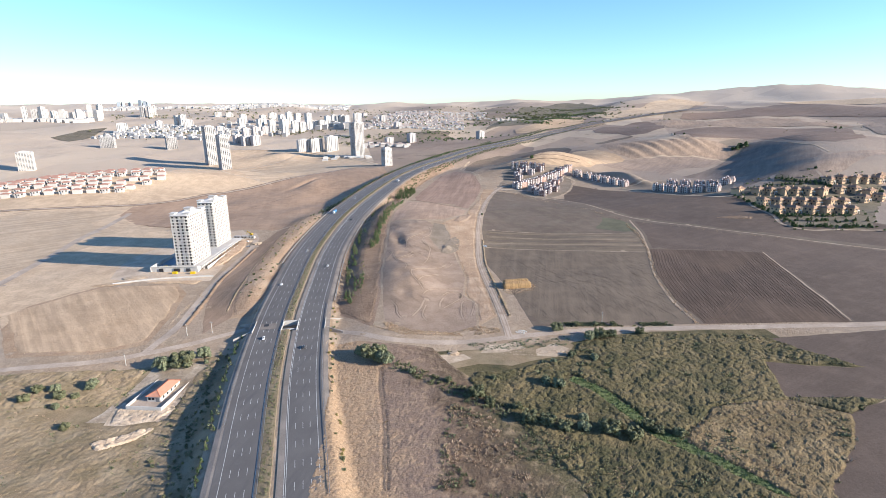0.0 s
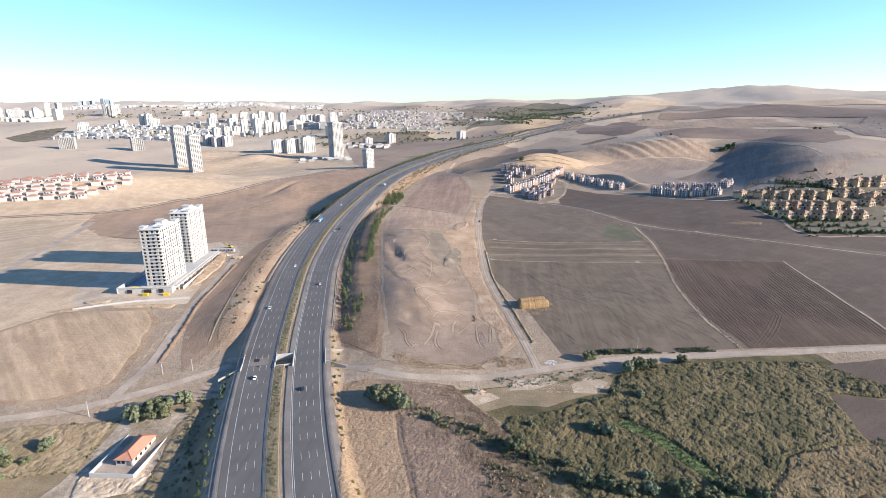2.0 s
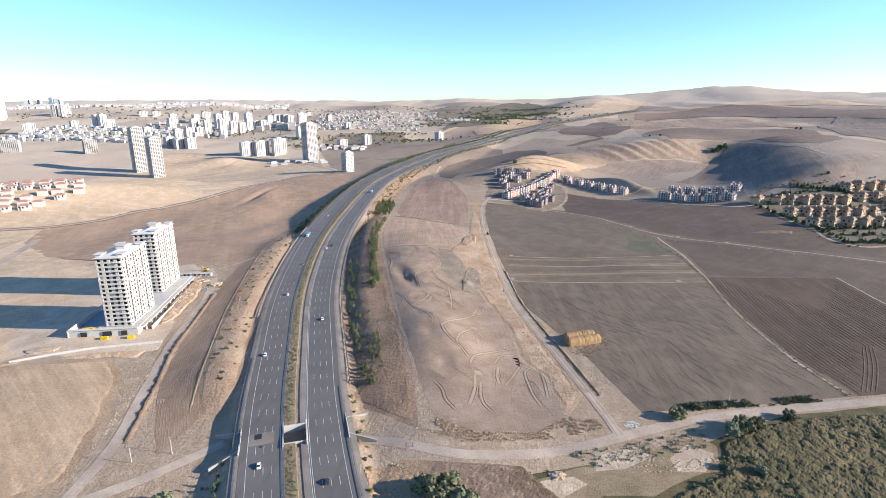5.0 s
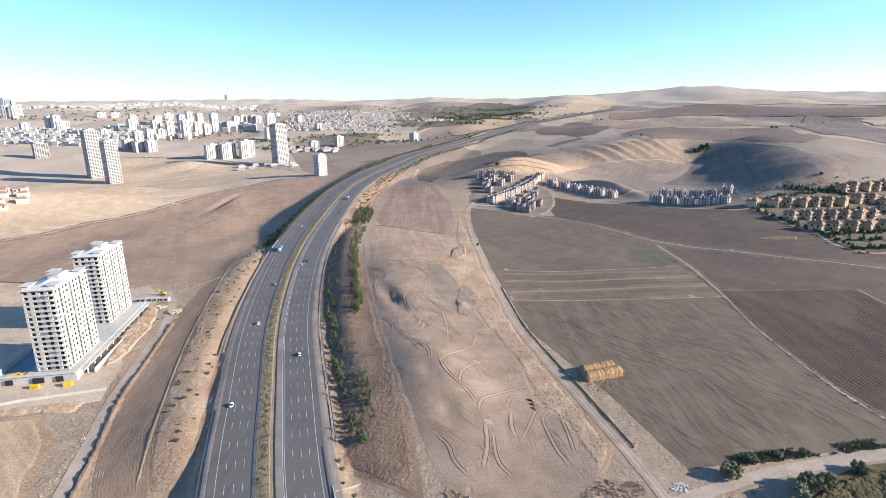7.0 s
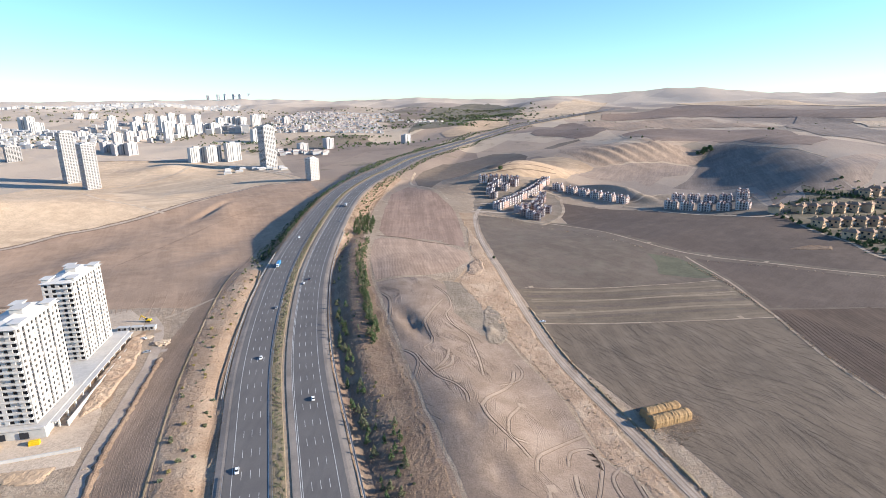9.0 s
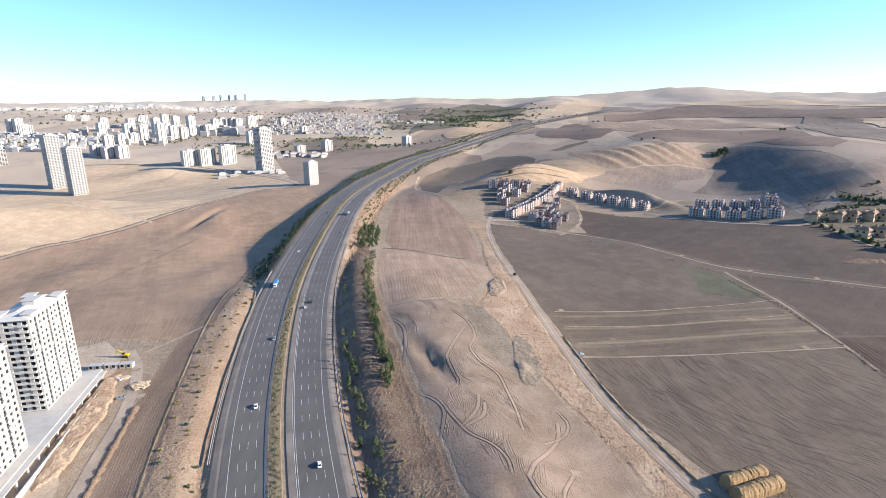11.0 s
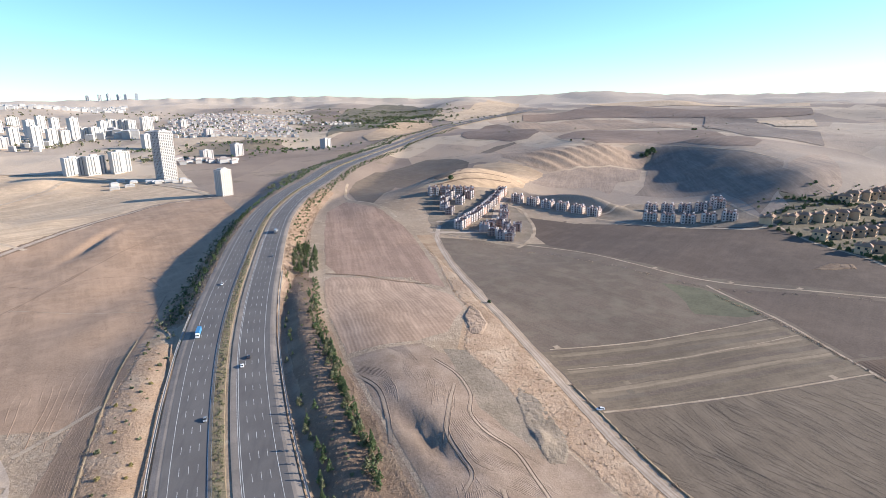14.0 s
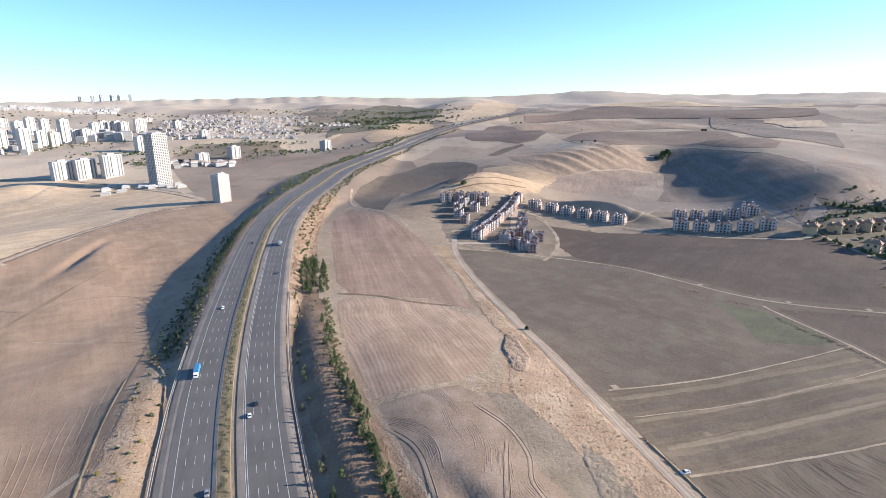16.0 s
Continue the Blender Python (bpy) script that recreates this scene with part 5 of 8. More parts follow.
def site():
    z0 = ground_at(-245, 500)
    pod = thing("podium", pose(0, 0, 0), "raw concrete podium under two white towers", "podium")
    bm = bmesh.new()
    box(bm, (-281, 504, z0 - 3), (-236, 507, 10.0), 0.1)
    box(bm, (-264, 507, z0 - 3), (-236.5, 622, 9.8), 0.1)
    part("base", bm, M_CONCRETE, pod)
    bm = bmesh.new()
    box(bm, (-281, 503.4, 10.0), (-236, 504.0, 11.0))
    box(bm, (-281.5, 503.4, z0 - 2), (-280.9, 560, 10.6))
    part("parapet", bm, M_WHITEWASH, pod)
    bm = bmesh.new()
    box(bm, (-280.8, 507, z0 - 2), (-264, 560, 7.2))
    part("terrace", bm, M_BLUE_TARP, pod, "terrace under blue waterproof sheeting")
    bm = bmesh.new()
    box(bm, (-236.5, 510, 9.2), (-233.4, 620, 9.55))
    part("canopy", bm, M_SLAB, pod)
    for k in range(12):
        bm = bmesh.new()
        box(bm, (-234.2, 512 + 9.2 * k, z0 - 2), (-233.6, 513 + 9.2 * k, 9.2))
        part("pillar", bm, M_WHITEWASH, pod)
    bm = bmesh.new()
    box(bm, (-230.2, 512, z0 - 2), (-229.7, 600, z0 + 3.2))
    part("retaining_wall", bm, M_WHITEWASH, pod)
    # flat near-black boxes drawn for the shade in the podium's openings
    for k, (a, b) in enumerate(((-273, -269), (-259, -253), (-247, -243))):
        bm = bmesh.new()
        box(bm, (a, 503.3, 5.6), (b, 503.5, 8.8))
        part("opening", bm, M_DARK, pod)
    white_tower(-249.5, 528, 10.0, 17, 38, 16, -1.5, "raw white sixteen-storey tower with empty dark windows")
    white_tower(-254, 598, 10.0, 16.5, 38, 16, -1.5, "second raw white tower behind the first on the podium")
    # yellow formwork and skips in front
    for k, (x, y, s) in enumerate(((-256, 499, 1.0), (-239, 499, 1.0), (-272, 511, 1.5), (-266, 511, 1.2))):
        z = ground_at(x, y) if y < 504 else 7.2
        f = thing("formwork_stack", pose(x, y, z, 0, 0, 8 * k), "stack of yellow formwork panels beside the podium", "formwork", "yellow formwork")
        for j in range(5):
            bm = bmesh.new()
            box(bm, (-2.2 * s, -1.2 + 0.05 * j, j * 0.42), (2.2 * s, 1.2 - 0.06 * j, j * 0.42 + 0.3), 0.04)
            part("panel", bm, M_YELLOW, f)
    # site offices
    for k, (x, y) in enumerate(((-242, 627.5), (-233, 626.5), (-224.5, 625.5))):
        f = thing("site_cabin", pose(x, y, ground_at(x, y), 0, 0, -5), "low white site cabin with flat roof", "cabin", "site cabins")
        bm = bmesh.new()
        box(bm, (-3.6, -1.8, 0), (3.6, 1.8, 2.6), 0.08)
        part("wall", bm, M_WHITEWASH, f)
        bm = bmesh.new()
        box(bm, (-3.8, -2.0, 2.6), (3.8, 2.0, 2.8))
        part("roof", bm, M_SLAB, f)
        for u in (-2, 1.6):
            piece("window", PANE, pose(u, -1.84, 0.9), f)
        bm = bmesh.new()
        box(bm, (-0.5, -1.86, 0), (0.4, -1.8, 2.1))
        part("door", bm, M_SHADE_GREY, f)
    # a low perimeter wall along the front of the plot
    pts = [(-300, 472), (-280, 478), (-255, 485), (-232, 488), (-216, 490)]
    w = thing("site_wall", pose(0, 0, 0), "low white concrete boundary wall of the site", "wall")
    for (ax, ay), (bx, by) in zip(pts, pts[1:]):
        bm = bmesh.new()
        n = 6
        for k in range(n):
            u = (k + 0.5) / n
            x, y = ax + (bx - ax) * u, ay + (by - ay) * u
            ln = math.hypot(bx - ax, by - ay) / n
            box(bm, (-ln / 2, -0.3, -0.8), (ln / 2, 0.3, 1.5), m=pose(x, y, ground_at(x, y), 0, 0, math.degrees(math.atan2(by - ay, bx - ax))))
        part("wall_section", bm, M_CONCRETE, w)
    # spoil heaps
    for k, (x, y, rx, ry, h) in enumerate(((-288, 488, 12, 5, 1.4), (-310, 640, 14, 7, 1.6), (-222, 612, 4, 3, 1.0))):
        bm = bmesh.new()
        bmesh.ops.create_icosphere(bm, subdivisions=4, radius=1)
        for v in bm.verts:
            q = noise.noise(Vector((v.co.x * 2 + k * 5, v.co.y * 2, v.co.z * 2))) * 0.2 + noise.noise(v.co * 6 + Vector((k, 0, 0))) * 0.1
            v.co = Vector((v.co.x * rx, v.co.y * ry, v.co.z * h)) * (1 + q)
        ob = part("spoil_heap", bm, S_SAND)
        ob.matrix_basis = pose(x, y, ground_at(x, y) - 0.3)
        tagged(ob, "heap of pale dug earth beside the site road", "spoil heap", "spoil heaps")


site()


def frame_tower(x, y, w, d, floors, turn, label, mat, fh=3.0, n=7, cap=3.0, core=None, group="unfinished towers"):
    """A tower that shows its storeys: floor slabs and piers in front of a dark core."""
    t = thing("tower_block", pose(x, y, ground_at(x, y), 0, 0, turn), label, "tower block", group)
    top = floors * fh
    # solid core; its default near-black stands in for shade inside open storeys
    bm = bmesh.new()
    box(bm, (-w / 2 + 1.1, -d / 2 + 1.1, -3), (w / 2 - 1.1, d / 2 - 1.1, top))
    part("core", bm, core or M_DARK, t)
    for f in range(floors + 1):
        bm = bmesh.new()
        box(bm, (-w / 2, -d / 2, f * fh - (0.55 if f else 3)), (w / 2, d / 2, f * fh + 0.75))
        part("floor_slab", bm, mat, t)
    for face, span_w, near in ((0, w, d), (90, d, w), (180, w, d), (270, d, w)):
        r = Matrix.Rotation(radians(face), 4, "Z")
        m = max(3, round(n * span_w / w))
        for k in range(m + 1):
            u = -span_w / 2 + k * span_w / m
            bm = bmesh.new()
            box(bm, (max(u - 0.8, -span_w / 2), -near / 2 - 0.02, -3), (min(u + 0.8, span_w / 2), -near / 2 + 1.0, top), m=r)
            part("pier", bm, mat, t)
    bm = bmesh.new()
    box(bm, (-w * 0.3, -d * 0.3, top), (w * 0.3, d * 0.3, top + cap))
    box(bm, (-w * 0.1, -d * 0.35, top), (w * 0.12, -d * 0.1, top + cap * 1.5))
    part("roof_house", bm, mat, t)
    return t


M_PALE_FRAME = plain("pale_tower_frame", (0.50, 0.475, 0.45), 0.85, vary=0.12, scale=0.2)
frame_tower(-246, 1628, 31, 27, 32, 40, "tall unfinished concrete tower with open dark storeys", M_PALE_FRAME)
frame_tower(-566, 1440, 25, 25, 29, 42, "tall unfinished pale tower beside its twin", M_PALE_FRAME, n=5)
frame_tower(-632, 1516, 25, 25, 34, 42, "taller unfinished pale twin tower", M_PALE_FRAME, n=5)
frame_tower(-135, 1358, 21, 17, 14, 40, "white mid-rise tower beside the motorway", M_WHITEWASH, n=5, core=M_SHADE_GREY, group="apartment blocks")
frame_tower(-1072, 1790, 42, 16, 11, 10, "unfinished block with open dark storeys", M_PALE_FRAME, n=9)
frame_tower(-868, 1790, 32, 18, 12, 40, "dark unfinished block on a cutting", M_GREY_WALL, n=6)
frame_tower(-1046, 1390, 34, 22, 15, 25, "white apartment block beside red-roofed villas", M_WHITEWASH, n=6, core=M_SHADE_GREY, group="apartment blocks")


def slab_block(w, d, floors, mat, label, strip=None):
    """An apartment block: walls, parapet, lift house, stacked balconies and columns of windows cut by floor bands."""
    t = thing("apartment_block", pose(0, 0, 0), label, "apartment block", "apartment blocks")
    h = floors * 3.0
    bm = bmesh.new()
    box(bm, (-w / 2, -d / 2, -6), (w / 2, d / 2, h))
    part("wall", bm, mat, t)
    bm = bmesh.new()
    box(bm, (-w / 2 - 0.4, -d / 2 - 0.4, h), (w / 2 + 0.4, d / 2 + 0.4, h + 0.8))
    box(bm, (-w * 0.18, -d * 0.2, h + 0.8), (w * 0.18, d * 0.2, h + 3.6))
    part("roof", bm, M_SLAB, t)
    for face, span_w, near in ((0, w, d), (90, d, w)):
        r = Matrix.Rotation(radians(face), 4, "Z")
        n = max(2, round(span_w / 6))
        for k in range(n):
            u = -span_w / 2 + (k + 0.5) * span_w / n
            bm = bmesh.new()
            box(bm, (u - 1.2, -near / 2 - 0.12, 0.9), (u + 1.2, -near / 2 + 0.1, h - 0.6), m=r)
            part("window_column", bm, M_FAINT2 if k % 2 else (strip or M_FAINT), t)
    bm = bmesh.new()
    box(bm, (-w * 0.1, -d / 2 - 1.3, 2.6), (w * 0.1, -d / 2, h - 2.0), 0.1)
    part("stair_bay", bm, M_SLAB, t)
    return t


def place(model, x, y, turn, scale=None):
    m = pose(x, y, ground_at(x, y), 0, 0, turn)
    if model.get("size"):
        m = m @ Matrix.Scale(model["size"], 4)
    if scale:
        m = m @ Matrix.Diagonal((scale[0], scale[1], scale[2], 1))
    if model.get("laid"):
        ob = copy_thing(model, Matrix.Identity(4))
        ob.matrix_basis = m
        return ob
    model.matrix_basis = m
    model["laid"] = 1
    return model


# mid-grey that paints the shade of stacked balconies onto solid columns
M_FAINT = plain("painted_balcony_shade", (0.34, 0.34, 0.345), 0.7, vary=0.15)
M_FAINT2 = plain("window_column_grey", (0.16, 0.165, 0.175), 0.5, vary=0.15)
# blue-grey carries the haze before the skyline towers in their own colour
M_HAZE_GREY = plain("haze_blue_grey", (0.30, 0.34, 0.38), 0.5, vary=0.1)
M_ROSE = plain("rose_grey_facade", (0.47, 0.42, 0.395), 0.8, vary=0.12, scale=0.4)
BLOCK_A = slab_block(26, 18, 18, M_WHITEWASH, "white apartment tower with columns of dark windows")
BLOCK_B = slab_block(38, 17, 13, M_WHITEWASH, "long white apartment slab with flat roof", M_FAINT2)
BLOCK_C = slab_block(26, 20, 10, M_ROSE, "squat rose-grey apartment block")
# the town's blocks: model, then x, y, turn and how tall beside the model
for model, spots in (
        (BLOCK_A, [(-748, 2324, 20, 0.95), (-700, 2322, 15, 0.9), (-705, 2491, 25, 1.0), (-623, 2235, 18, 1.15), (-715, 2649, 15, 1.0), (-606, 2322, 12, 0.85), (-690, 2705, 20, 0.85), (-579, 2339, 15, 0.7), (-569, 2412, 22, 1.25),
                   (-548, 2455, 10, 0.6), (-520, 2444, 12, 0.65), (-511, 2532, 20, 0.85), (-503, 2643, 8, 0.8), (-482, 2645, 8, 0.75), (-462, 2643, 8, 0.8), (-442, 2637, 8, 0.75), (-336, 2137, 15, 0.75), (-860, 2420, 20, 0.8), (-900, 2560, 15, 0.85), (-830, 2620, 25, 0.7), (-1130, 2460, 30, 0.9), (-1165, 2490, 30, 0.8)]),
        (BLOCK_B, [(-433, 1745, 12, 0.95), (-395, 1752, 12, 1.0), (-348, 1760, 12, 1.15), (-396, 2667, 10, 1.15), (-864, 2889, 5, 0.85), (-1240, 2180, 10, 0.9), (-1050, 2330, 12, 0.9), (-1245, 3150, 8, 0.7), (-1194, 3181, 8, 0.6)]),
        (BLOCK_C, [(-739, 2117, 15, 1.0), (-721, 2176, 12, 1.0), (-671, 1906, 20, 0.85), (-626, 1876, 20, 1.05), (-700, 1915, 20, 0.9), (-701, 2228, 10, 0.95), (-104, 1935, 12, 1.0), (-177, 1890, 5, 0.7), (141, 2020, 15, 0.9), (-660, 1880, 20, 0.9), (-860, 2180, 10, 0.9), (-1180, 2350, 20, 1.0), (-398, 2950, 5, 0.6), (-277, 2679, 8, 1.0), (-180, 2330, 5, 0.8)])):
    for x, y, turn, tall in spots:
        place(model, x, y, turn + 24, (1, 1, tall))
# far city, on and behind the skyline
FAR = slab_block(22, 22, 24, M_WHITEWASH, "far high-rise block in haze")
tagged(FAR, group="far high-rises")
spots = [(-2090 + 17 * k + 10 * ((k * 7) % 3), 2700 + 11 * k + 35 * ((k * 5) % 7), 10 * k, 0.55 + 0.45 * ((k * 5) % 4) / 3) for k in range(18)]
spots += [(-1690 + 14 * k, 3200 + 40 * (k % 3), 15 * k, 0.8) for k in range(4)]
for x, y, turn, tall in spots:
    place(FAR, x, y, turn, (1, 1, tall))
SKYLINE = slab_block(22, 20, 11, M_HAZE_GREY, "distant high-rise on the skyline, haze painted into its blue-grey")
tagged(SKYLINE, group="skyline towers")
for k, (x, y) in enumerate([(-1156, 5640), (-1073, 5655), (-1011, 5664), (-940, 5675), (-890, 5682), (-812, 5693), (-2365, 4161), (-2341, 4175), (-2298, 4200), (-2242, 4231), (-2216, 4245), (-2194, 4257)]):
    place(SKYLINE, x, y, 20 * k, (1.0, 1.0, 1.2 + 0.5 * ((k * 3) % 4) / 4))


def terrace(name, region, count, mat, label, size=(11, 9, 6.5), roof=M_SLAB, seed=5):
    """Rows of far small houses, too many to count."""
    rnd = random.Random(seed)
    vs, fs, rv, rf = [], [], [], []
    for k in range(count):
        x, y, turn = region(rnd, k)
        z = ground_at(x, y)
        w, d, h = (s * rnd.uniform(0.8, 1.25) for s in size)
        c, s = math.cos(turn), math.sin(turn)
        def put(px, py, pz):
            return (x + px * c - py * s, y + px * s + py * c, z + pz)
        n = len(vs)
        vs += [put(a * w / 2, b * d / 2, u) for u in (-3, h) for a, b in ((-1, -1), (1, -1), (1, 1), (-1, 1))]
        fs += [(n, n + 1, n + 5, n + 4), (n + 1, n + 2, n + 6, n + 5), (n + 2, n + 3, n + 7, n + 6), (n + 3, n, n + 4, n + 7)]
        n = len(rv)
        rv += [put(a * (w / 2 + 0.5), b * (d / 2 + 0.5), h) for a, b in ((-1, -1), (1, -1), (1, 1), (-1, 1))] + [put(-w * 0.3, 0, h + 2.2), put(w * 0.3, 0, h + 2.2)]
        rf += [(n, n + 1, n + 5, n + 4), (n + 1, n + 2, n + 5), (n + 2, n + 3, n + 4, n + 5), (n + 3, n, n + 4), (n + 3, n + 2, n + 1, n)]
    t = thing(name, pose(0, 0, 0), label, "houses", kind="stuff")
    tagged(sheet("walls", vs, fs, mat, t), kind="stuff")
    tagged(sheet("roofs", rv, rf, roof, t), kind="stuff")


def rows_of(ax, ay, bx, by, deep, lines, per):
    """Houses in lines that run from a to b, line behind line."""
    def region(rnd, k):
        line, i = k // per, k % per
        u = (i + rnd.uniform(-0.2, 0.2)) / per
        return (ax + (bx - ax) * u + rnd.uniform(-8, 8), ay + (by - ay) * u + line * deep + rnd.uniform(-8, 8) + 30 * math.sin(u * 5 + line), math.atan2(by - ay, bx - ax) + rnd.uniform(-0.25, 0.25))
    return region


M_FAR_WALL = plain("far_white_wall", (0.54, 0.515, 0.485), 0.85, vary=0.15, scale=0.05)
M_FAR_ROOF = plain("far_pale_roof", (0.50, 0.40, 0.35), 0.85, vary=0.25, scale=0.03)
M_TOWN = plain("town_render", (0.50, 0.475, 0.45), 0.85, vary=0.3, scale=0.09)
terrace("terraced_houses", rows_of(-330, 2300, 110, 2280, 58, 14, 24), 330, M_FAR_WALL, "rows of small white houses on a far slope", roof=M_FAR_ROOF, seed=3)
terrace("terraced_houses", rows_of(-260, 2950, 260, 2950, 62, 8, 28), 220, M_FAR_WALL, "dense rows of white houses on a far hill", roof=M_FAR_ROOF, seed=4)
terrace("terraced_houses", rows_of(260, 2700, 420, 2750, 60, 4, 9), 34, M_FAR_WALL, "scattered white houses on a far hill", roof=M_FAR_ROOF, seed=6)
terrace("town_houses", rows_of(-1250, 2020, -760, 2000, 48, 9, 22), 190, M_FAR_WALL, "crowded white low-rise town houses", size=(14, 12, 9), roof=M_SLAB, seed=7)
terrace("town_houses", rows_of(-980, 2600, -620, 2700, 42, 4, 24), 90, M_FAR_WALL, "line of pale houses on a far ridge", roof=M_FAR_ROOF, seed=8)
terrace("far_suburb", rows_of(-2150, 2640, -1750, 2860, 45, 4, 16), 60, M_FAR_WALL, "low white blocks below far high-rises", size=(24, 16, 16), seed=19)
terrace("far_suburb", rows_of(-2500, 3900, -700, 4300, 60, 6, 60), 330, M_FAR_WALL, "far suburb of low white blocks", size=(24, 18, 14), seed=9)
terrace("roadside_sheds", rows_of(-330, 1560, -180, 1600, 24, 3, 6), 16, M_CONCRETE, "low sheds and stores round the unfinished tower", size=(14, 8, 4), seed=10)
terrace("town_houses", rows_of(-250, 1790, -90, 1830, 40, 3, 8), 22, M_FAR_WALL, "low pale houses among trees", size=(15, 10, 7), roof=M_FAR_ROOF, seed=11)
terrace("town_blocks", rows_of(-960, 2200, -560, 2180, 110, 4, 8), 28, M_TOWN, "crowded white mid-rise blocks of the town", size=(17, 13, 14), seed=15)
terrace("town_blocks", rows_of(-520, 2380, -330, 2360, 80, 3, 6), 16, M_TOWN, "white mid-rise blocks above the terraces", size=(24, 15, 20), seed=16)

# ---- villas and the small house ----
def ochre_villa():
    """A finished two-storey villa: two joined volumes under wide hipped roofs, a porch, a balcony and a chimney."""
    t = thing("villa", pose(0, 0, 0), "ochre villa with a brown tiled roof", "villa", "ochre villas")
    bm = bmesh.new()
    box(bm, (-5.2, -5.0, -1.5), (0.4, 5.0, 6.4), 0.08)
    box(bm, (0.4, -3.6, -1.5), (5.2, 4.2, 5.4), 0.08)
    part("wall", bm, M_OCHRE, t)
    for px, sx, y0, y1, z0, rise in ((-2.4, 3.7, -5.9, 5.9, 6.4, 2.6), (2.8, 3.2, -4.5, 5.1, 5.4, 2.2)):
        bm = bmesh.new()
        low = [bm.verts.new(c) for c in ((px - sx, y0, z0 - 0.15), (px + sx, y0, z0 - 0.15), (px + sx, y1, z0 - 0.15), (px - sx, y1, z0 - 0.15))]
        v = [bm.verts.new(c) for c in ((px - sx, y0, z0 + 0.1), (px + sx, y0, z0 + 0.1), (px + sx, y1, z0 + 0.1), (px - sx, y1, z0 + 0.1), (px, y0 + 2.6, z0 + rise), (px, y1 - 2.6, z0 + rise))]
        for f in ((0, 1, 4), (1, 2, 5, 4), (2, 3, 5), (3, 0, 4, 5)):
            bm.faces.new([v[n] for n in f])
        for n in range(4):
            bm.faces.new((low[n], low[(n + 1) % 4], v[(n + 1) % 4], v[n]))
        bm.faces.new(low[::-1])
        part("roof", bm, M_BROWN_TILE, t)
    bm = bmesh.new()
    box(bm, (-4.2, 1.0, 6.4), (-3.2, 2.2, 10.0), 0.05)
    part("chimney", bm, M_OCHRE, t)
    bm = bmesh.new()
    box(bm, (0.6, -5.4, 2.7), (5.0, -3.6, 2.9))
    box(bm, (0.6, -5.4, 2.9), (5.0, -5.25, 3.7))
    part("balcony", bm, M_RAW_WHITE, t)
    for u in (0.9, 4.7):
        bm = bmesh.new()
        box(bm, (u - 0.16, -5.35, -1.0), (u + 0.16, -5.0, 2.7))
        part("post", bm, M_RAW_WHITE, t)
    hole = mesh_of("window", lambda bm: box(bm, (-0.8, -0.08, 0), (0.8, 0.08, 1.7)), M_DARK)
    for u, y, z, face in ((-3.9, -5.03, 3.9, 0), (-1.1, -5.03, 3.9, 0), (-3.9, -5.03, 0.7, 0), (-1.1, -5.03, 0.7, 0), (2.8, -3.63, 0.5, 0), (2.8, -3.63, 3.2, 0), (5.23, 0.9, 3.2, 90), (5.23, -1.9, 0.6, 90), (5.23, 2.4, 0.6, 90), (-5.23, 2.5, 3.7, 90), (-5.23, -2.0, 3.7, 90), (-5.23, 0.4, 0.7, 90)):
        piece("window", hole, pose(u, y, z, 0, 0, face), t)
    return t


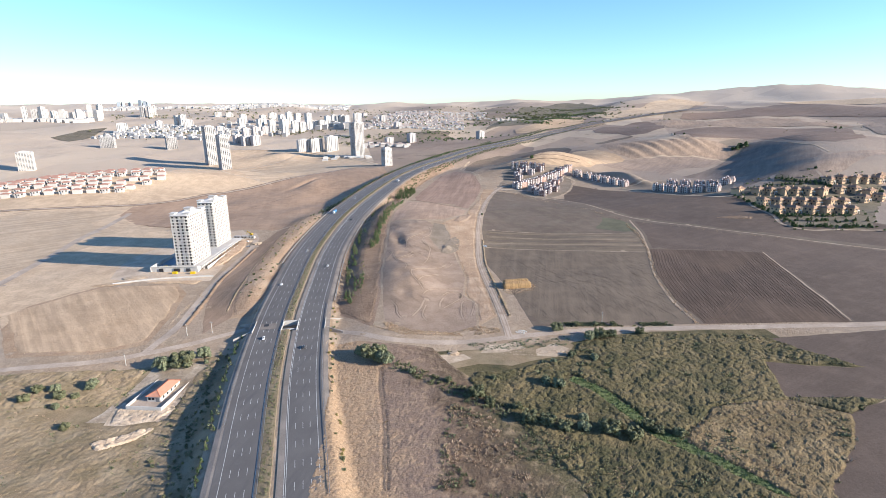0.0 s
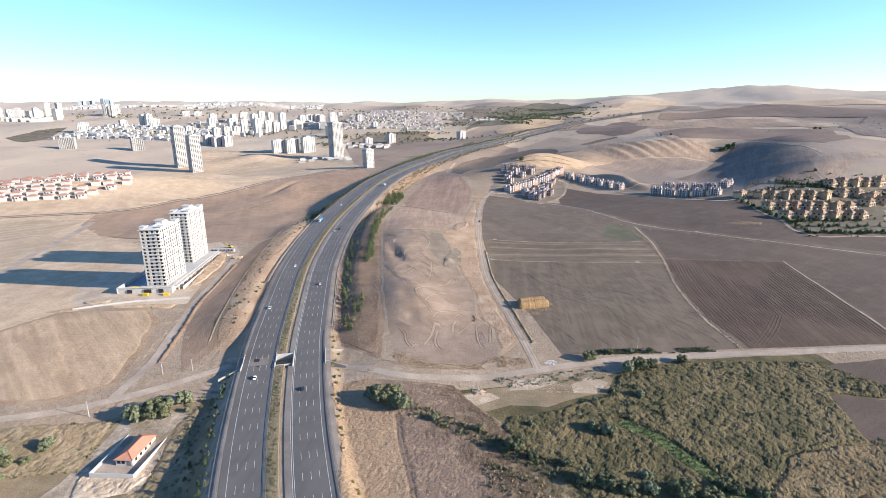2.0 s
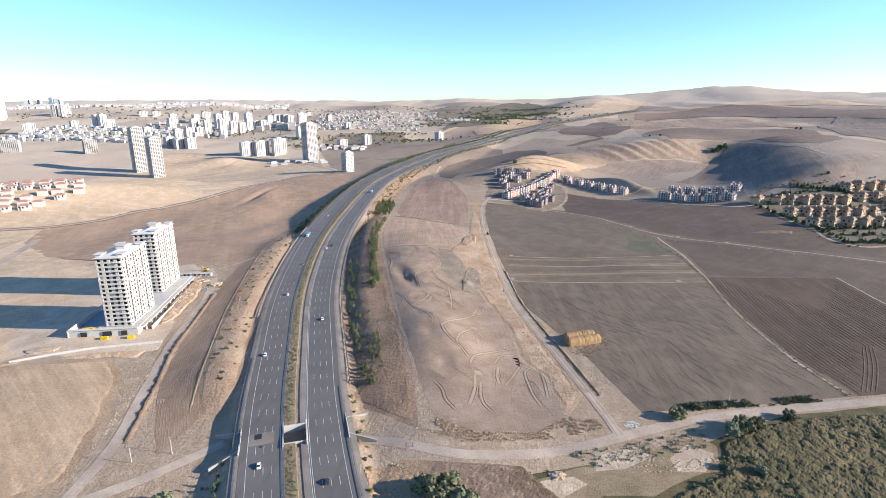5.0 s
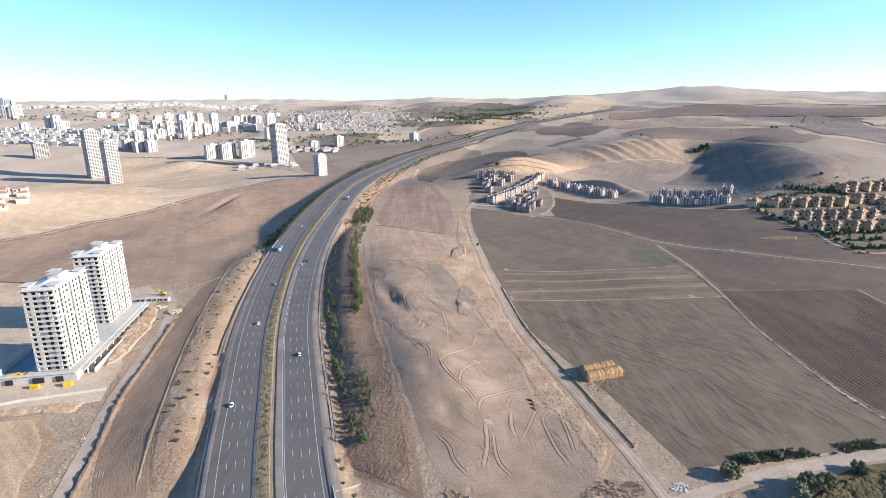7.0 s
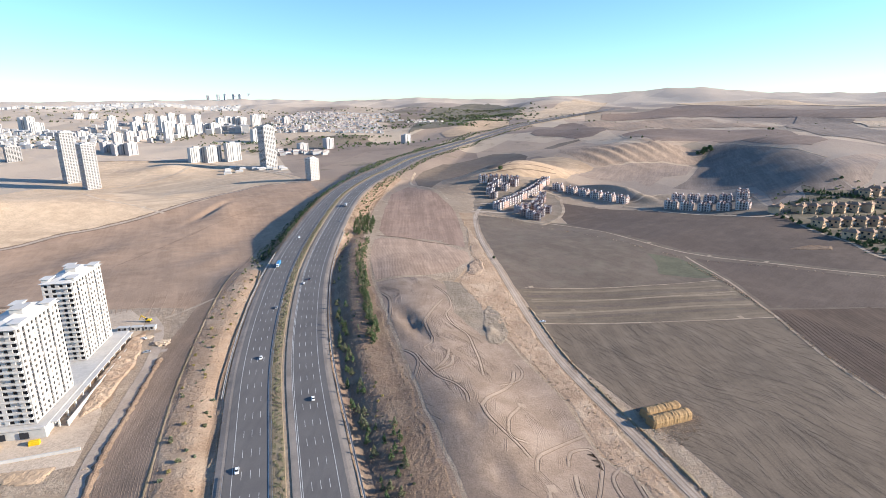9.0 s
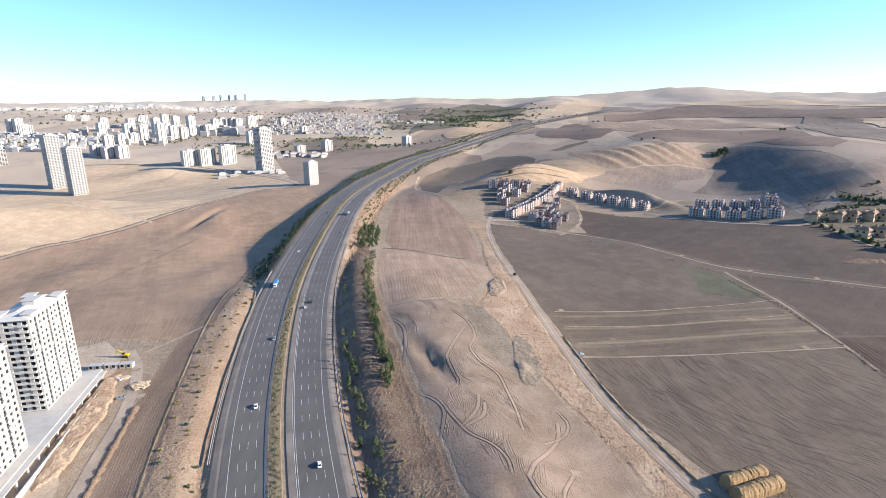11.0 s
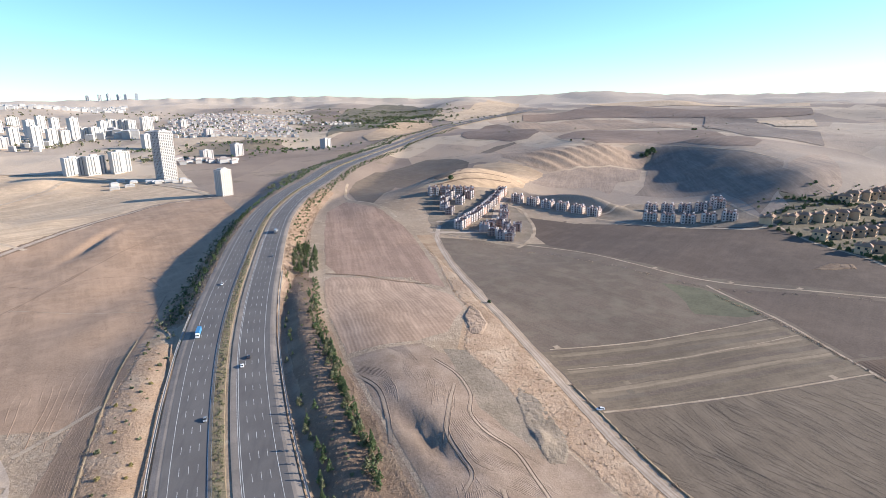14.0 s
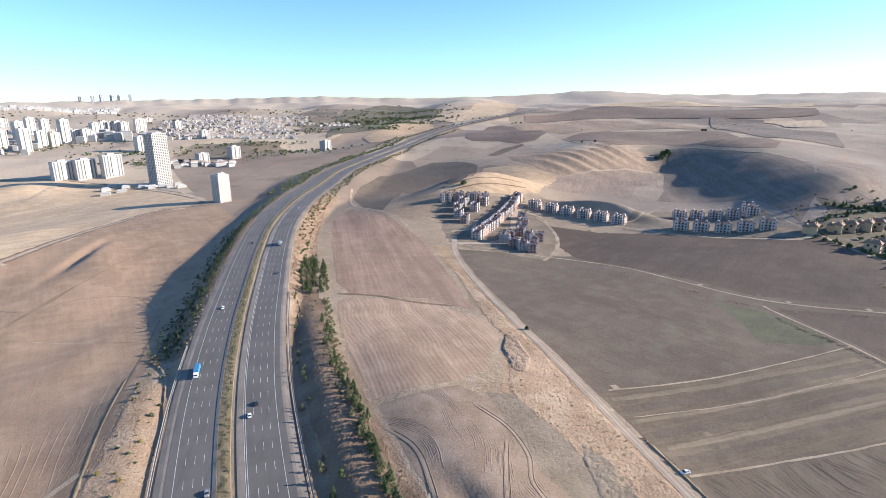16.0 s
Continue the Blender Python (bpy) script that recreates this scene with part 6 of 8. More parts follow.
def raw_villa(wall, roof, label, flip):
    """The shell of a double villa: tall bays with gaping openings, stepped roofs, stair heads and bare slabs."""
    t = thing("villa", pose(0, 0, 0), label, "villa", "unfinished villas")
    # near-black boxes paint the shade of empty window openings onto the walls
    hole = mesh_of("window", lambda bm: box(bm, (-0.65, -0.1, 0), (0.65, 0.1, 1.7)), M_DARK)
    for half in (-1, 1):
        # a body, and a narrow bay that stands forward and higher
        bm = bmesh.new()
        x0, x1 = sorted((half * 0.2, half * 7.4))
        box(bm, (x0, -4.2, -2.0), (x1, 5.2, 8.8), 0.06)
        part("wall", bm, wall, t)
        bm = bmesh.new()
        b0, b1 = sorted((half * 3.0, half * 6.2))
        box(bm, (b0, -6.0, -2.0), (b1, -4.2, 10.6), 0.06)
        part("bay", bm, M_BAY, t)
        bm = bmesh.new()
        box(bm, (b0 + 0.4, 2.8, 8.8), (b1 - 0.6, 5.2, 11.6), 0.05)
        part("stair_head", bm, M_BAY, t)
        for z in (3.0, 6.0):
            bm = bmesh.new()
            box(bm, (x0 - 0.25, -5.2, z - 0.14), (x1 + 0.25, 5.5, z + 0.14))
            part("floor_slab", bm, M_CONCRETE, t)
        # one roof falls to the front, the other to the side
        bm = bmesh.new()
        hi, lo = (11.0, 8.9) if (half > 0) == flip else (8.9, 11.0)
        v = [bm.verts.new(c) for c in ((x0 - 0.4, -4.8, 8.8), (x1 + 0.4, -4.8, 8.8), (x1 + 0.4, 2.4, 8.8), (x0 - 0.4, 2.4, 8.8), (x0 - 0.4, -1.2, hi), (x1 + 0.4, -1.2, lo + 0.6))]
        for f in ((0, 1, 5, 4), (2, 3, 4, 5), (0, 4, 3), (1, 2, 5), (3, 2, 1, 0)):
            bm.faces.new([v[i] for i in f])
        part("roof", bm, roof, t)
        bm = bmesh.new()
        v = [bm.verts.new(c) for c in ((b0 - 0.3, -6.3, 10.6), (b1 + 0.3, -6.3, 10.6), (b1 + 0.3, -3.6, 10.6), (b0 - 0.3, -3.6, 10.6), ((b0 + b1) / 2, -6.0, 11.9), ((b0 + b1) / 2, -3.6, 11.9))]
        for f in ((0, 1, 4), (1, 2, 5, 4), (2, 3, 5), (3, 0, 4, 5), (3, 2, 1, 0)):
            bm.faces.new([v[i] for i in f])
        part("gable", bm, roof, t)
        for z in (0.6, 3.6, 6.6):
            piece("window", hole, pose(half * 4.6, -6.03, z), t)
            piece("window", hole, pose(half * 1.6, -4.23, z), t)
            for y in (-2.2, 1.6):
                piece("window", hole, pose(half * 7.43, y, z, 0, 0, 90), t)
    bm = bmesh.new()
    box(bm, (-0.22, -5.0, -2.0), (0.22, 5.6, 10.2))
    part("party_wall", bm, M_BAY, t)
    return t


M_BAY = plain("bare_pale_render", (0.63, 0.555, 0.52), 0.9, vary=0.15, scale=0.5)
M_PLUM_ROOF = plain("bare_brown_roof_deck", (0.24, 0.165, 0.15), 0.9, vary=0.25, scale=0.6)
RAW_A = raw_villa(M_MAUVE, M_PLUM_ROOF, "unfinished mauve double villa with gaping dark windows", True)
RAW_B = raw_villa(M_BRICK, M_PLUM_ROOF, "unfinished brick double villa with a bare roof", False)
M_BROWN_TILE = plain("brown_roof_tile", (0.34, 0.22, 0.15), 0.8, vary=0.2, scale=1.0)
TAN = ochre_villa()


def line_of(model_list, ax, ay, bx, by, n, turn, sway=1.0, seed=0, deep=0):
    rnd = random.Random(seed)
    for k in range(n):
        u = k / max(1, n - 1)
        x, y = ax + (bx - ax) * u + rnd.uniform(-sway, sway), ay + (by - ay) * u + rnd.uniform(-sway, sway)
        place(model_list[k % len(model_list)], x, y, turn + rnd.choice((0, 0, 180)) + rnd.uniform(-4, 4))


TAN["size"] = 1.3
RAW = [RAW_A, RAW_B]
scatter = random.Random(31)
# a short back row, a loose group, one long double row, a crowded corner, and the double villas along the field
line_of(RAW, 150, 1120, 200, 1109, 4, -12, seed=3)
for k, (x, y) in enumerate(((168, 1103), (155, 1090), (148, 1072), (148, 1053), (177, 1086), (197, 1100))):
    place(RAW[k % 2], x, y, 50 + scatter.uniform(-8, 8), (0.8, 0.9, 0.95))
line_of(RAW, 137, 989, 256, 1110, 12, 46, 0.6, seed=1)
for k, (x, y) in enumerate(((226, 1047), (214, 1022), (202, 1000), (190, 985), (188, 966), (200, 960), (184, 945), (172, 928), (160, 968), (162, 952), (166, 938), (172, 978))):
    place(RAW[k % 2], x, y, 62 + scatter.choice((0, 0, 90)) + scatter.uniform(-6, 6), (0.85, 0.9, scatter.uniform(0.85, 1.05)))
for x, y in ((268, 1086), (284, 1068), (295, 1046), (306, 1024), (316, 1002), (326, 980)):
    place(RAW_A, x, y, -58 + scatter.uniform(-4, 4), (1.12, 1.0, 1.05))
for x, y in ((407, 964), (426, 954), (446, 944), (463, 933), (496, 940), (478, 918)):
    place(RAW_A, x, y, -50 + scatter.uniform(-4, 4), (1.1, 1.0, 1.05))
for x, y in ((366, 919), (378, 901), (394, 885), (412, 871), (430, 858)):
    place(RAW_A, x, y, -50 + scatter.uniform(-4, 4), (1.15, 1.0, 1.1))
for x, y in [(448, 823), (474, 814), (490, 810), (508, 806), (524, 804), (542, 803), (561, 802), (454, 763), (474, 762), (491, 762), (508, 760), (525, 759), (545, 759), (564, 759), (446, 715), (467, 714), (488, 711), (506, 710), (525, 710), (541, 710), (592, 834), (615, 839), (634, 838), (650, 838), (670, 838), (592, 808), (614, 808), (627, 797), (632, 781), (604, 774), (678, 846), (699, 844), (694, 817)]:
    place(TAN, x, y, 24 + scatter.choice((0, 0, 90)) + scatter.uniform(-6, 6))


M_FADED_TILE = plain("faded_red_tile", (0.44, 0.25, 0.19), 0.8, vary=0.2, scale=0.8)


def row_villa():
    """A white two-storey house with a hipped red roof and three dark windows."""
    t = thing("villa", pose(0, 0, 0), "white villa with a red tiled roof", "villa", "red-roofed villas")
    bm = bmesh.new()
    box(bm, (-7.0, -5.0, -2.0), (7.0, 5.0, 6.6), 0.06)
    box(bm, (-2.6, -6.4, -2.0), (2.6, -5.0, 5.2), 0.06)
    part("wall", bm, M_WHITEWASH, t)
    bm = bmesh.new()
    v = [bm.verts.new(c) for c in ((-7.6, -5.6, 6.6), (7.6, -5.6, 6.6), (7.6, 5.6, 6.6), (-7.6, 5.6, 6.6), (-3.4, 0, 9.0), (3.4, 0, 9.0))]
    for f in ((0, 1, 5, 4), (1, 2, 5), (2, 3, 4, 5), (3, 0, 4), (3, 2, 1, 0)):
        bm.faces.new([v[i] for i in f])
    part("roof", bm, M_FADED_TILE, t)
    for u, y, z in ((-4.8, -5.04, 3.8), (4.8, -5.04, 3.8), (0, -6.44, 3.0)):
        piece("window", PANE_TALL, pose(u, y, z), t)
    return t


def red_roof_estate():
    t = row_villa()
    r = random.Random(12)
    for row in range(7):
        for k in range(17):
            x = -880 + 22 * k + 8 * (row % 2) + r.uniform(-3, 3)
            y = 900 + 25 * row + 5.0 * k + r.uniform(-3, 3)
            if x <= -520 - 16 * abs(row - 3) and r.random() < 0.9:
                place(t, x, y, 12 + r.choice((0, 180)))


red_roof_estate()


def small_house():
    z = ground_at(-169, 297) - 0.2
    h = thing("house", pose(-169.5, 297, z, 0, 0, -6), "small white house with an orange tiled hip roof", "house")
    bm = bmesh.new()
    box(bm, (-4.2, -10, -2), (4.2, 10, 3.4), 0.06)
    part("wall", bm, M_WHITEWASH, h)
    bm = bmesh.new()
    v = [bm.verts.new(c) for c in ((-4.8, -10.6, 3.4), (4.8, -10.6, 3.4), (4.8, 10.6, 3.4), (-4.8, 10.6, 3.4), (0, -6.0, 5.5), (0, 6.0, 5.5))]
    for f in ((0, 1, 4), (1, 2, 5, 4), (2, 3, 5), (3, 0, 4, 5), (3, 2, 1, 0)):
        bm.faces.new([v[i] for i in f])
    part("roof", bm, M_ORANGE_TILE, h)
    bm = bmesh.new()
    for a, b in (((-4.8, -10.6, 3.42), (0, -6.0, 5.56)), ((4.8, -10.6, 3.42), (0, -6.0, 5.56)), ((0, -6, 5.56), (0, 6, 5.56)), ((4.8, 10.6, 3.42), (0, 6.0, 5.56)), ((-4.8, 10.6, 3.42), (0, 6, 5.56))):
        a, b = Vector(a), Vector(b)
        d = b - a
        box(bm, (-0.14, -0.1, 0), (0.14, 0.1, d.length), m=Matrix.Translation(a) @ d.to_track_quat("Z", "Y").to_matrix().to_4x4())
    part("ridge_tiles", bm, M_TILE, h)
    for x, y, turn in ((-2.6, -10.04, 0), (-0.4, -10.04, 0)):
        piece("window", PANE, pose(x, y, 1.2, 0, 0, turn), h)
    for y in (-7, -3, 1, 5):
        piece("window", PANE, pose(4.24, y, 1.2, 0, 0, 90), h)
    bm = bmesh.new()
    box(bm, (1.4, -10.1, 0), (3.4, -9.9, 2.5))
    part("door", bm, M_SHADE_GREY, h)
    yard = thing("boundary_wall", pose(-169.5, 297, z, 0, 0, -6), "low white wall round the small house", "wall")
    for k, (a, b) in enumerate((((-12, -18), (9.5, -18)), ((9.5, -18), (9.5, 24)), ((-12, 20), (-12, -18)), ((9.5, 24), (14, 37)))):
        a, b = Vector((*a, 0)), Vector((*b, 0))
        d = b - a
        bm = bmesh.new()
        box(bm, (0, -0.2, -3), (d.length, 0.2, 1.7), 0.05, m=Matrix.Translation(a) @ Matrix.Rotation(math.atan2(d.y, d.x), 4, "Z"))
        part("wall_section", bm, M_WHITEWASH, yard)
    bm = bmesh.new()
    box(bm, (-12, -18, -1.5), (9.5, 24, 0.12))
    ob = part("yard", bm, M_DIRT_ROAD)
    ob.matrix_basis = pose(-169.5, 297, z, 0, 0, -6)
    tagged(ob, "paved grey yard round the small house", "yard", kind="structure")


M_ORANGE_TILE = plain("orange_roof_tile", (0.58, 0.28, 0.18), 0.75, vary=0.15, scale=1.2)
small_house()

# ---- plants ----
G_OLIVE = leafy("olive_leaves", (0.125, 0.132, 0.068), (0.195, 0.195, 0.105))
G_DARK = leafy("dark_conifer_needles", (0.07, 0.105, 0.04), (0.12, 0.155, 0.065))
G_PALE = leafy("grey_willow_leaves", (0.155, 0.172, 0.10), (0.225, 0.24, 0.143))
G_YELLOW = leafy("yellowing_leaves", (0.27, 0.22, 0.08), (0.34, 0.28, 0.11))
G_REED = leafy("green_reeds", (0.27, 0.245, 0.14), (0.38, 0.33, 0.195), 0.05)
G_RUST = leafy("rusty_reeds", (0.33, 0.235, 0.16), (0.42, 0.31, 0.21), 0.05)
G_STRAW = leafy("straw_grass", (0.46, 0.33, 0.215), (0.56, 0.42, 0.28), 0.05)
G_LUSH = leafy("lush_blades", (0.14, 0.19, 0.07), (0.20, 0.25, 0.10), 0.2)
M_BARK = plain("bark", (0.15, 0.11, 0.08), 0.9, vary=0.2)


def crown(rnd, kind, wide, tall, leaves, leaf):
    """Many small leaf blades on lumpy shoots round a crown."""
    vs, fs = [], []
    lumps = []
    if kind == "cone":
        for k in range(26):
            u = rnd.random() ** 0.8
            a = rnd.uniform(0, math.tau)
            r = (1 - u) * wide / 2 * rnd.uniform(0.55, 1.0)
            lumps.append((math.cos(a) * r, math.sin(a) * r, 0.08 * tall + u * tall * 0.92, 0.16 * wide * (1.15 - u) + 0.1))
    else:
        for k in range(30):
            a, u = rnd.uniform(0, math.tau), rnd.random()
            r = wide / 2 * rnd.uniform(0.2, 0.75)
            lumps.append((math.cos(a) * r, math.sin(a) * r, tall * (0.22 + 0.55 * u * (1 - 0.4 * r / wide)), wide * rnd.uniform(0.09, 0.19)))
    for k in range(leaves):
        lx, ly, lz, lr = lumps[rnd.randrange(len(lumps))]
        d = Vector((rnd.gauss(0, 1), rnd.gauss(0, 1), rnd.gauss(0, 1))).normalized()
        c = Vector((lx, ly, lz)) + Vector((d.x, d.y, d.z * 0.8)) * lr * rnd.uniform(0.65, 1.05)
        if c.z < 0.05:
            c.z = 0.05
        n = (d + Vector((rnd.uniform(-1, 1), rnd.uniform(-1, 1), rnd.uniform(-1, 1))) * 0.7).normalized()
        u = n.orthogonal().normalized()
        w = n.cross(u)
        s = leaf * rnd.uniform(0.6, 1.3)
        i = len(vs)
        vs += [tuple(c + u * s), tuple(c + w * s * 0.7), tuple(c - u * s), tuple(c - w * s * 0.7)]
        fs.append((i, i + 1, i + 2, i + 3))
    return vs, fs


def plant(name, kind, wide, tall, leaves, leaf, mat, label, category, group, seed):
    rnd = random.Random(seed)
    if name == "shrub":
        vs, fs = crown(rnd, kind, wide, tall, leaves, leaf)
        return tagged(sheet(name, vs, fs, mat), label, category, group)
    t = thing(name, pose(0, 0, 0), label, category, group)
    bm = bmesh.new()
    n = 1 if kind == "cone" else 3
    for k in range(n):
        a = rnd.uniform(0, math.tau)
        lean = 0 if n == 1 else 0.25
        bmesh.ops.create_cone(bm, cap_ends=True, segments=6, radius1=0.05 * wide ** 0.8, radius2=0.012 * wide, depth=tall * 0.72,
                              matrix=pose(0, 0, tall * 0.3, math.degrees(lean) * math.cos(a), math.degrees(lean) * math.sin(a), 0))
    part("trunk", bm, M_BARK, t)
    vs, fs = crown(rnd, kind, wide, tall, leaves, leaf)
    sheet("crown", vs, fs, mat, t)
    return t


BUSH = [plant("bush", "round", 8.5, 6.0, 3000, 0.36, G_OLIVE, "large round olive-green bush", "bush", "large bushes", 1),
        plant("bush", "round", 7.0, 5.5, 2600, 0.34, G_PALE, "large grey-green willow bush", "bush", "large bushes", 2)]
SHRUB = [plant("shrub", "round", 2.4, 1.8, 420, 0.2, G_OLIVE, "small dusty green shrub in dry grass", "shrub", "verge shrubs", 3),
         plant("shrub", "round", 2.0, 1.5, 360, 0.19, G_PALE, "small grey-green shrub in dry grass", "shrub", "verge shrubs", 4),
         plant("shrub", "round", 2.2, 1.6, 380, 0.14, G_YELLOW, "small yellowing shrub in dry grass", "shrub", "verge shrubs", 5)]
PINE = [plant("pine_tree", "cone", 3.2, 6.0, 1100, 0.2, G_DARK, "young dark green pine on the cutting", "tree", "young pines", 6),
        plant("pine_tree", "cone", 2.8, 4.6, 900, 0.19, G_DARK, "small dark green pine on the cutting", "tree", "young pines", 7),
        plant("pine_tree", "cone", 3.4, 5.2, 1000, 0.2, G_OLIVE, "young olive-green pine on the cutting", "tree", "young pines", 8)]
TREE = [plant("tree", "round", 7.0, 7.5, 900, 0.5, G_DARK, "dark green garden tree between villas", "tree", "estate trees", 9),
        plant("tree", "cone", 5.0, 9.0, 700, 0.5, G_DARK, "dark conifer in an estate hedge", "tree", "estate trees", 10)]


def grow(model, x, y, scale=1.0, turn=0.0):
    m = pose(x, y, ground_at(x, y) - 0.1, 0, 0, turn) @ Matrix.Scale(scale, 4)
    if model.get("laid"):
        ob = copy_thing(model, Matrix.Identity(4))
        ob.matrix_basis = m
        return ob
    model["laid"] = 1
    model.matrix_basis = m
    return model


rnd = random.Random(21)
for x, y, s in ((-47, 324, 1.5), (-38, 318, 1.5), (-55, 330, 1.1), (-42, 331, 1.0), (18, 281, 1.0), (54, 254, 0.9), (62, 250, 0.8), (97, 324, 0.7), (82, 369, 0.9), (85, 248, 1.1), (72, 250, 0.9), (96, 244, 0.9), (67, 291, 1.0), (60, 295, 0.8), (45, 257, 0.9), (110, 248, 0.6),
                (102, 352, 1.1), (110, 356, 1.0), (118, 357, 0.8), (140, 362, 0.7), (125, 376, 0.5), (98, 376, 0.5), (112, 377, 0.5), (-182, 321, 1.4), (-170, 325, 1.5), (-160, 335, 1.2), (-176, 327, 1.0), (-215, 300, 1.0), (-232, 294, 0.8), (-226, 288, 0.7), (-260, 282, 0.9), (-243, 283, 0.7),
                (2, 297, 0.5), (30, 300, 0.5), (40, 268, 0.6), (25, 274, 0.6), (-20, 306, 0.6), (74, 258, 0.7), (106, 252, 0.7), (120, 246, 0.6), (70, 320, 0.5), (84, 330, 0.5)):
    grow(BUSH[rnd.randrange(2)], x, y, s * 1.3, rnd.uniform(0, 360))


def by_road(models, y0, y1, step, d0, d1, s0, s1, chance=1.0):
    y = y0
    while y < y1:
        if rnd.random() < chance:
            p = at_road(y + rnd.uniform(-step, step) / 2, rnd.uniform(d0, d1))
            grow(models[rnd.randrange(len(models))], p[0], p[1], rnd.uniform(s0, s1), rnd.uniform(0, 360))
        y += step


# pines on the eastern cutting, in loose rows
by_road(PINE, 408, 470, 2.8, 36, 52, 0.7, 1.25)
by_road(PINE, 470, 640, 4.5, 34, 42, 0.8, 1.3, 0.9)
by_road(PINE, 560, 700, 2.8, 54, 61, 0.9, 1.5)
by_road(PINE, 690, 800, 3.6, 51, 56, 0.7, 1.1)
by_road(PINE, 640, 880, 8.0, 33, 38, 0.5, 0.9, 0.6)
by_road(PINE, 868, 960, 1.9, 38, 60, 1.1, 1.9)
by_road(SHRUB, 420, 880, 5.0, 44, 52, 0.5, 1.0, 0.7)
by_road(SHRUB, 200, 400, 6.0, 29, 34, 0.7, 1.4, 0.7)
# western bank
by_road(SHRUB, 430, 800, 4.4, -52, -34, 0.6, 1.3, 0.95)
by_road(PINE, 200, 330, 5.0, -34, -30, 0.5, 0.8)
by_road(PINE, 330, 365, 5.0, -36, -31, 0.5, 0.9)
by_road(PINE, 790, 1120, 3.0, -47, -33, 0.5, 1.0)
by_road(SHRUB, 230, 300, 3.0, -60, -36, 0.6, 1.2)
# median planting
for k, (x, y) in enumerate(((-218, 290), (-222, 278), (-242, 293), (-156, 328), (-205, 260))):
    grow(BUSH[k % 2], x, y, 0.62 + 0.13 * (k % 3), 70 * k)
# hedges and trees round the estate
for line, n in zip([[(441, 806), (440, 758), (438, 693)], [(438, 693), (428, 652)], [(425, 648), (473, 644), (517, 642)], [(442, 698), (484, 695), (529, 691)], [(477, 842), (534, 837), (594, 834)], [(531, 865), (562, 840), (595, 824)], [(501, 785), (581, 782)], [(591, 818), (653, 809)], [(445, 671), (533, 666)]], (30, 12, 40, 34, 20, 30, 18, 16, 16)):
    x, y, *rest = along(line, math.dist(line[0], line[-1]) / n)
    for k in range(len(x)):
        grow(TREE[k % 2], x[k] + rnd.uniform(-4, 4), y[k] + rnd.uniform(-4, 4), rnd.uniform(0.4, 0.8), rnd.uniform(0, 360))
for x, y, s in ((712, 1332, 1.8), (722, 1340, 2.2), (734, 1336, 2.0), (703, 1338, 1.4), (742, 1350, 1.6), (630, 1447, 0.9), (600, 880, 0.8), (54, 733, 0.5), (188, 1148, 1.3), (300, 1890, 1.0), (620, 1480, 0.8), (1200, 1700, 1.4), (1230, 1720, 1.4)):
    grow(TREE[0], x, y, s, rnd.uniform(0, 360))


def tufts(name, ring, count, tall, wide, blades, mat, label, seed, dense=0.03, cutoff=-0.2, avoid=None, clear=()):
    """Countless tussocks of thin blades scattered over a piece of land."""
    r = np.random.RandomState(seed)
    xs, ys = [p[0] for p in ring], [p[1] for p in ring]
    px, py = r.uniform(min(xs), max(xs), count * 3), r.uniform(min(ys), max(ys), count * 3)
    ok = inside(px, py, ring)
    if avoid:
        ok &= ~inside(px, py, avoid)
    for line, gap in clear:
        lx, ly, *_ = along(line, 2.0)
        for a, b in zip(lx, ly):
            ok &= np.hypot(px - a, py - b) > gap
    px, py = px[ok][:count], py[ok][:count]
    keep = np.array([noise.noise(Vector((a * dense, b * dense, seed))) + 0.4 * noise.noise(Vector((a * dense * 4, b * dense * 4, seed))) > cutoff for a, b in zip(px, py)], bool)
    px, py = px[keep], py[keep]
    pz = height(px, py)
    n = len(px)
    k = n * blades
    cx, cy, cz = (np.repeat(v, blades) for v in (px, py, pz))
    size = np.repeat(r.uniform(0.6, 1.3, n), blades)
    a = r.uniform(0, math.tau, k)
    out = r.uniform(0, wide, k) * size
    bx, by = cx + np.cos(a) * out * 0.5, cy + np.sin(a) * out * 0.5
    b = r.uniform(0, math.tau, k)
    hw = 0.16 * wide * size * r.uniform(0.6, 1.4, k) + 0.05
    h = tall * size * r.uniform(0.6, 1.15, k)
    ex, ey = np.cos(b) * hw, np.sin(b) * hw
    tx, ty = bx + np.cos(a) * out * 0.7, by + np.sin(a) * out * 0.7
    v = np.stack([np.stack([bx - ex, by - ey, cz - 0.1], -1), np.stack([bx + ex, by + ey, cz - 0.1], -1),
                  np.stack([tx + ex * 0.45, ty + ey * 0.45, cz + h], -1), np.stack([tx - ex * 0.45, ty - ey * 0.45, cz + h * 0.96], -1)], 1).reshape(-1, 3)
    f = np.arange(k * 4).reshape(k, 4)
    ob = sheet(name, v.tolist(), f.tolist(), mat)
    return tagged(ob, label, "grass", kind="stuff")


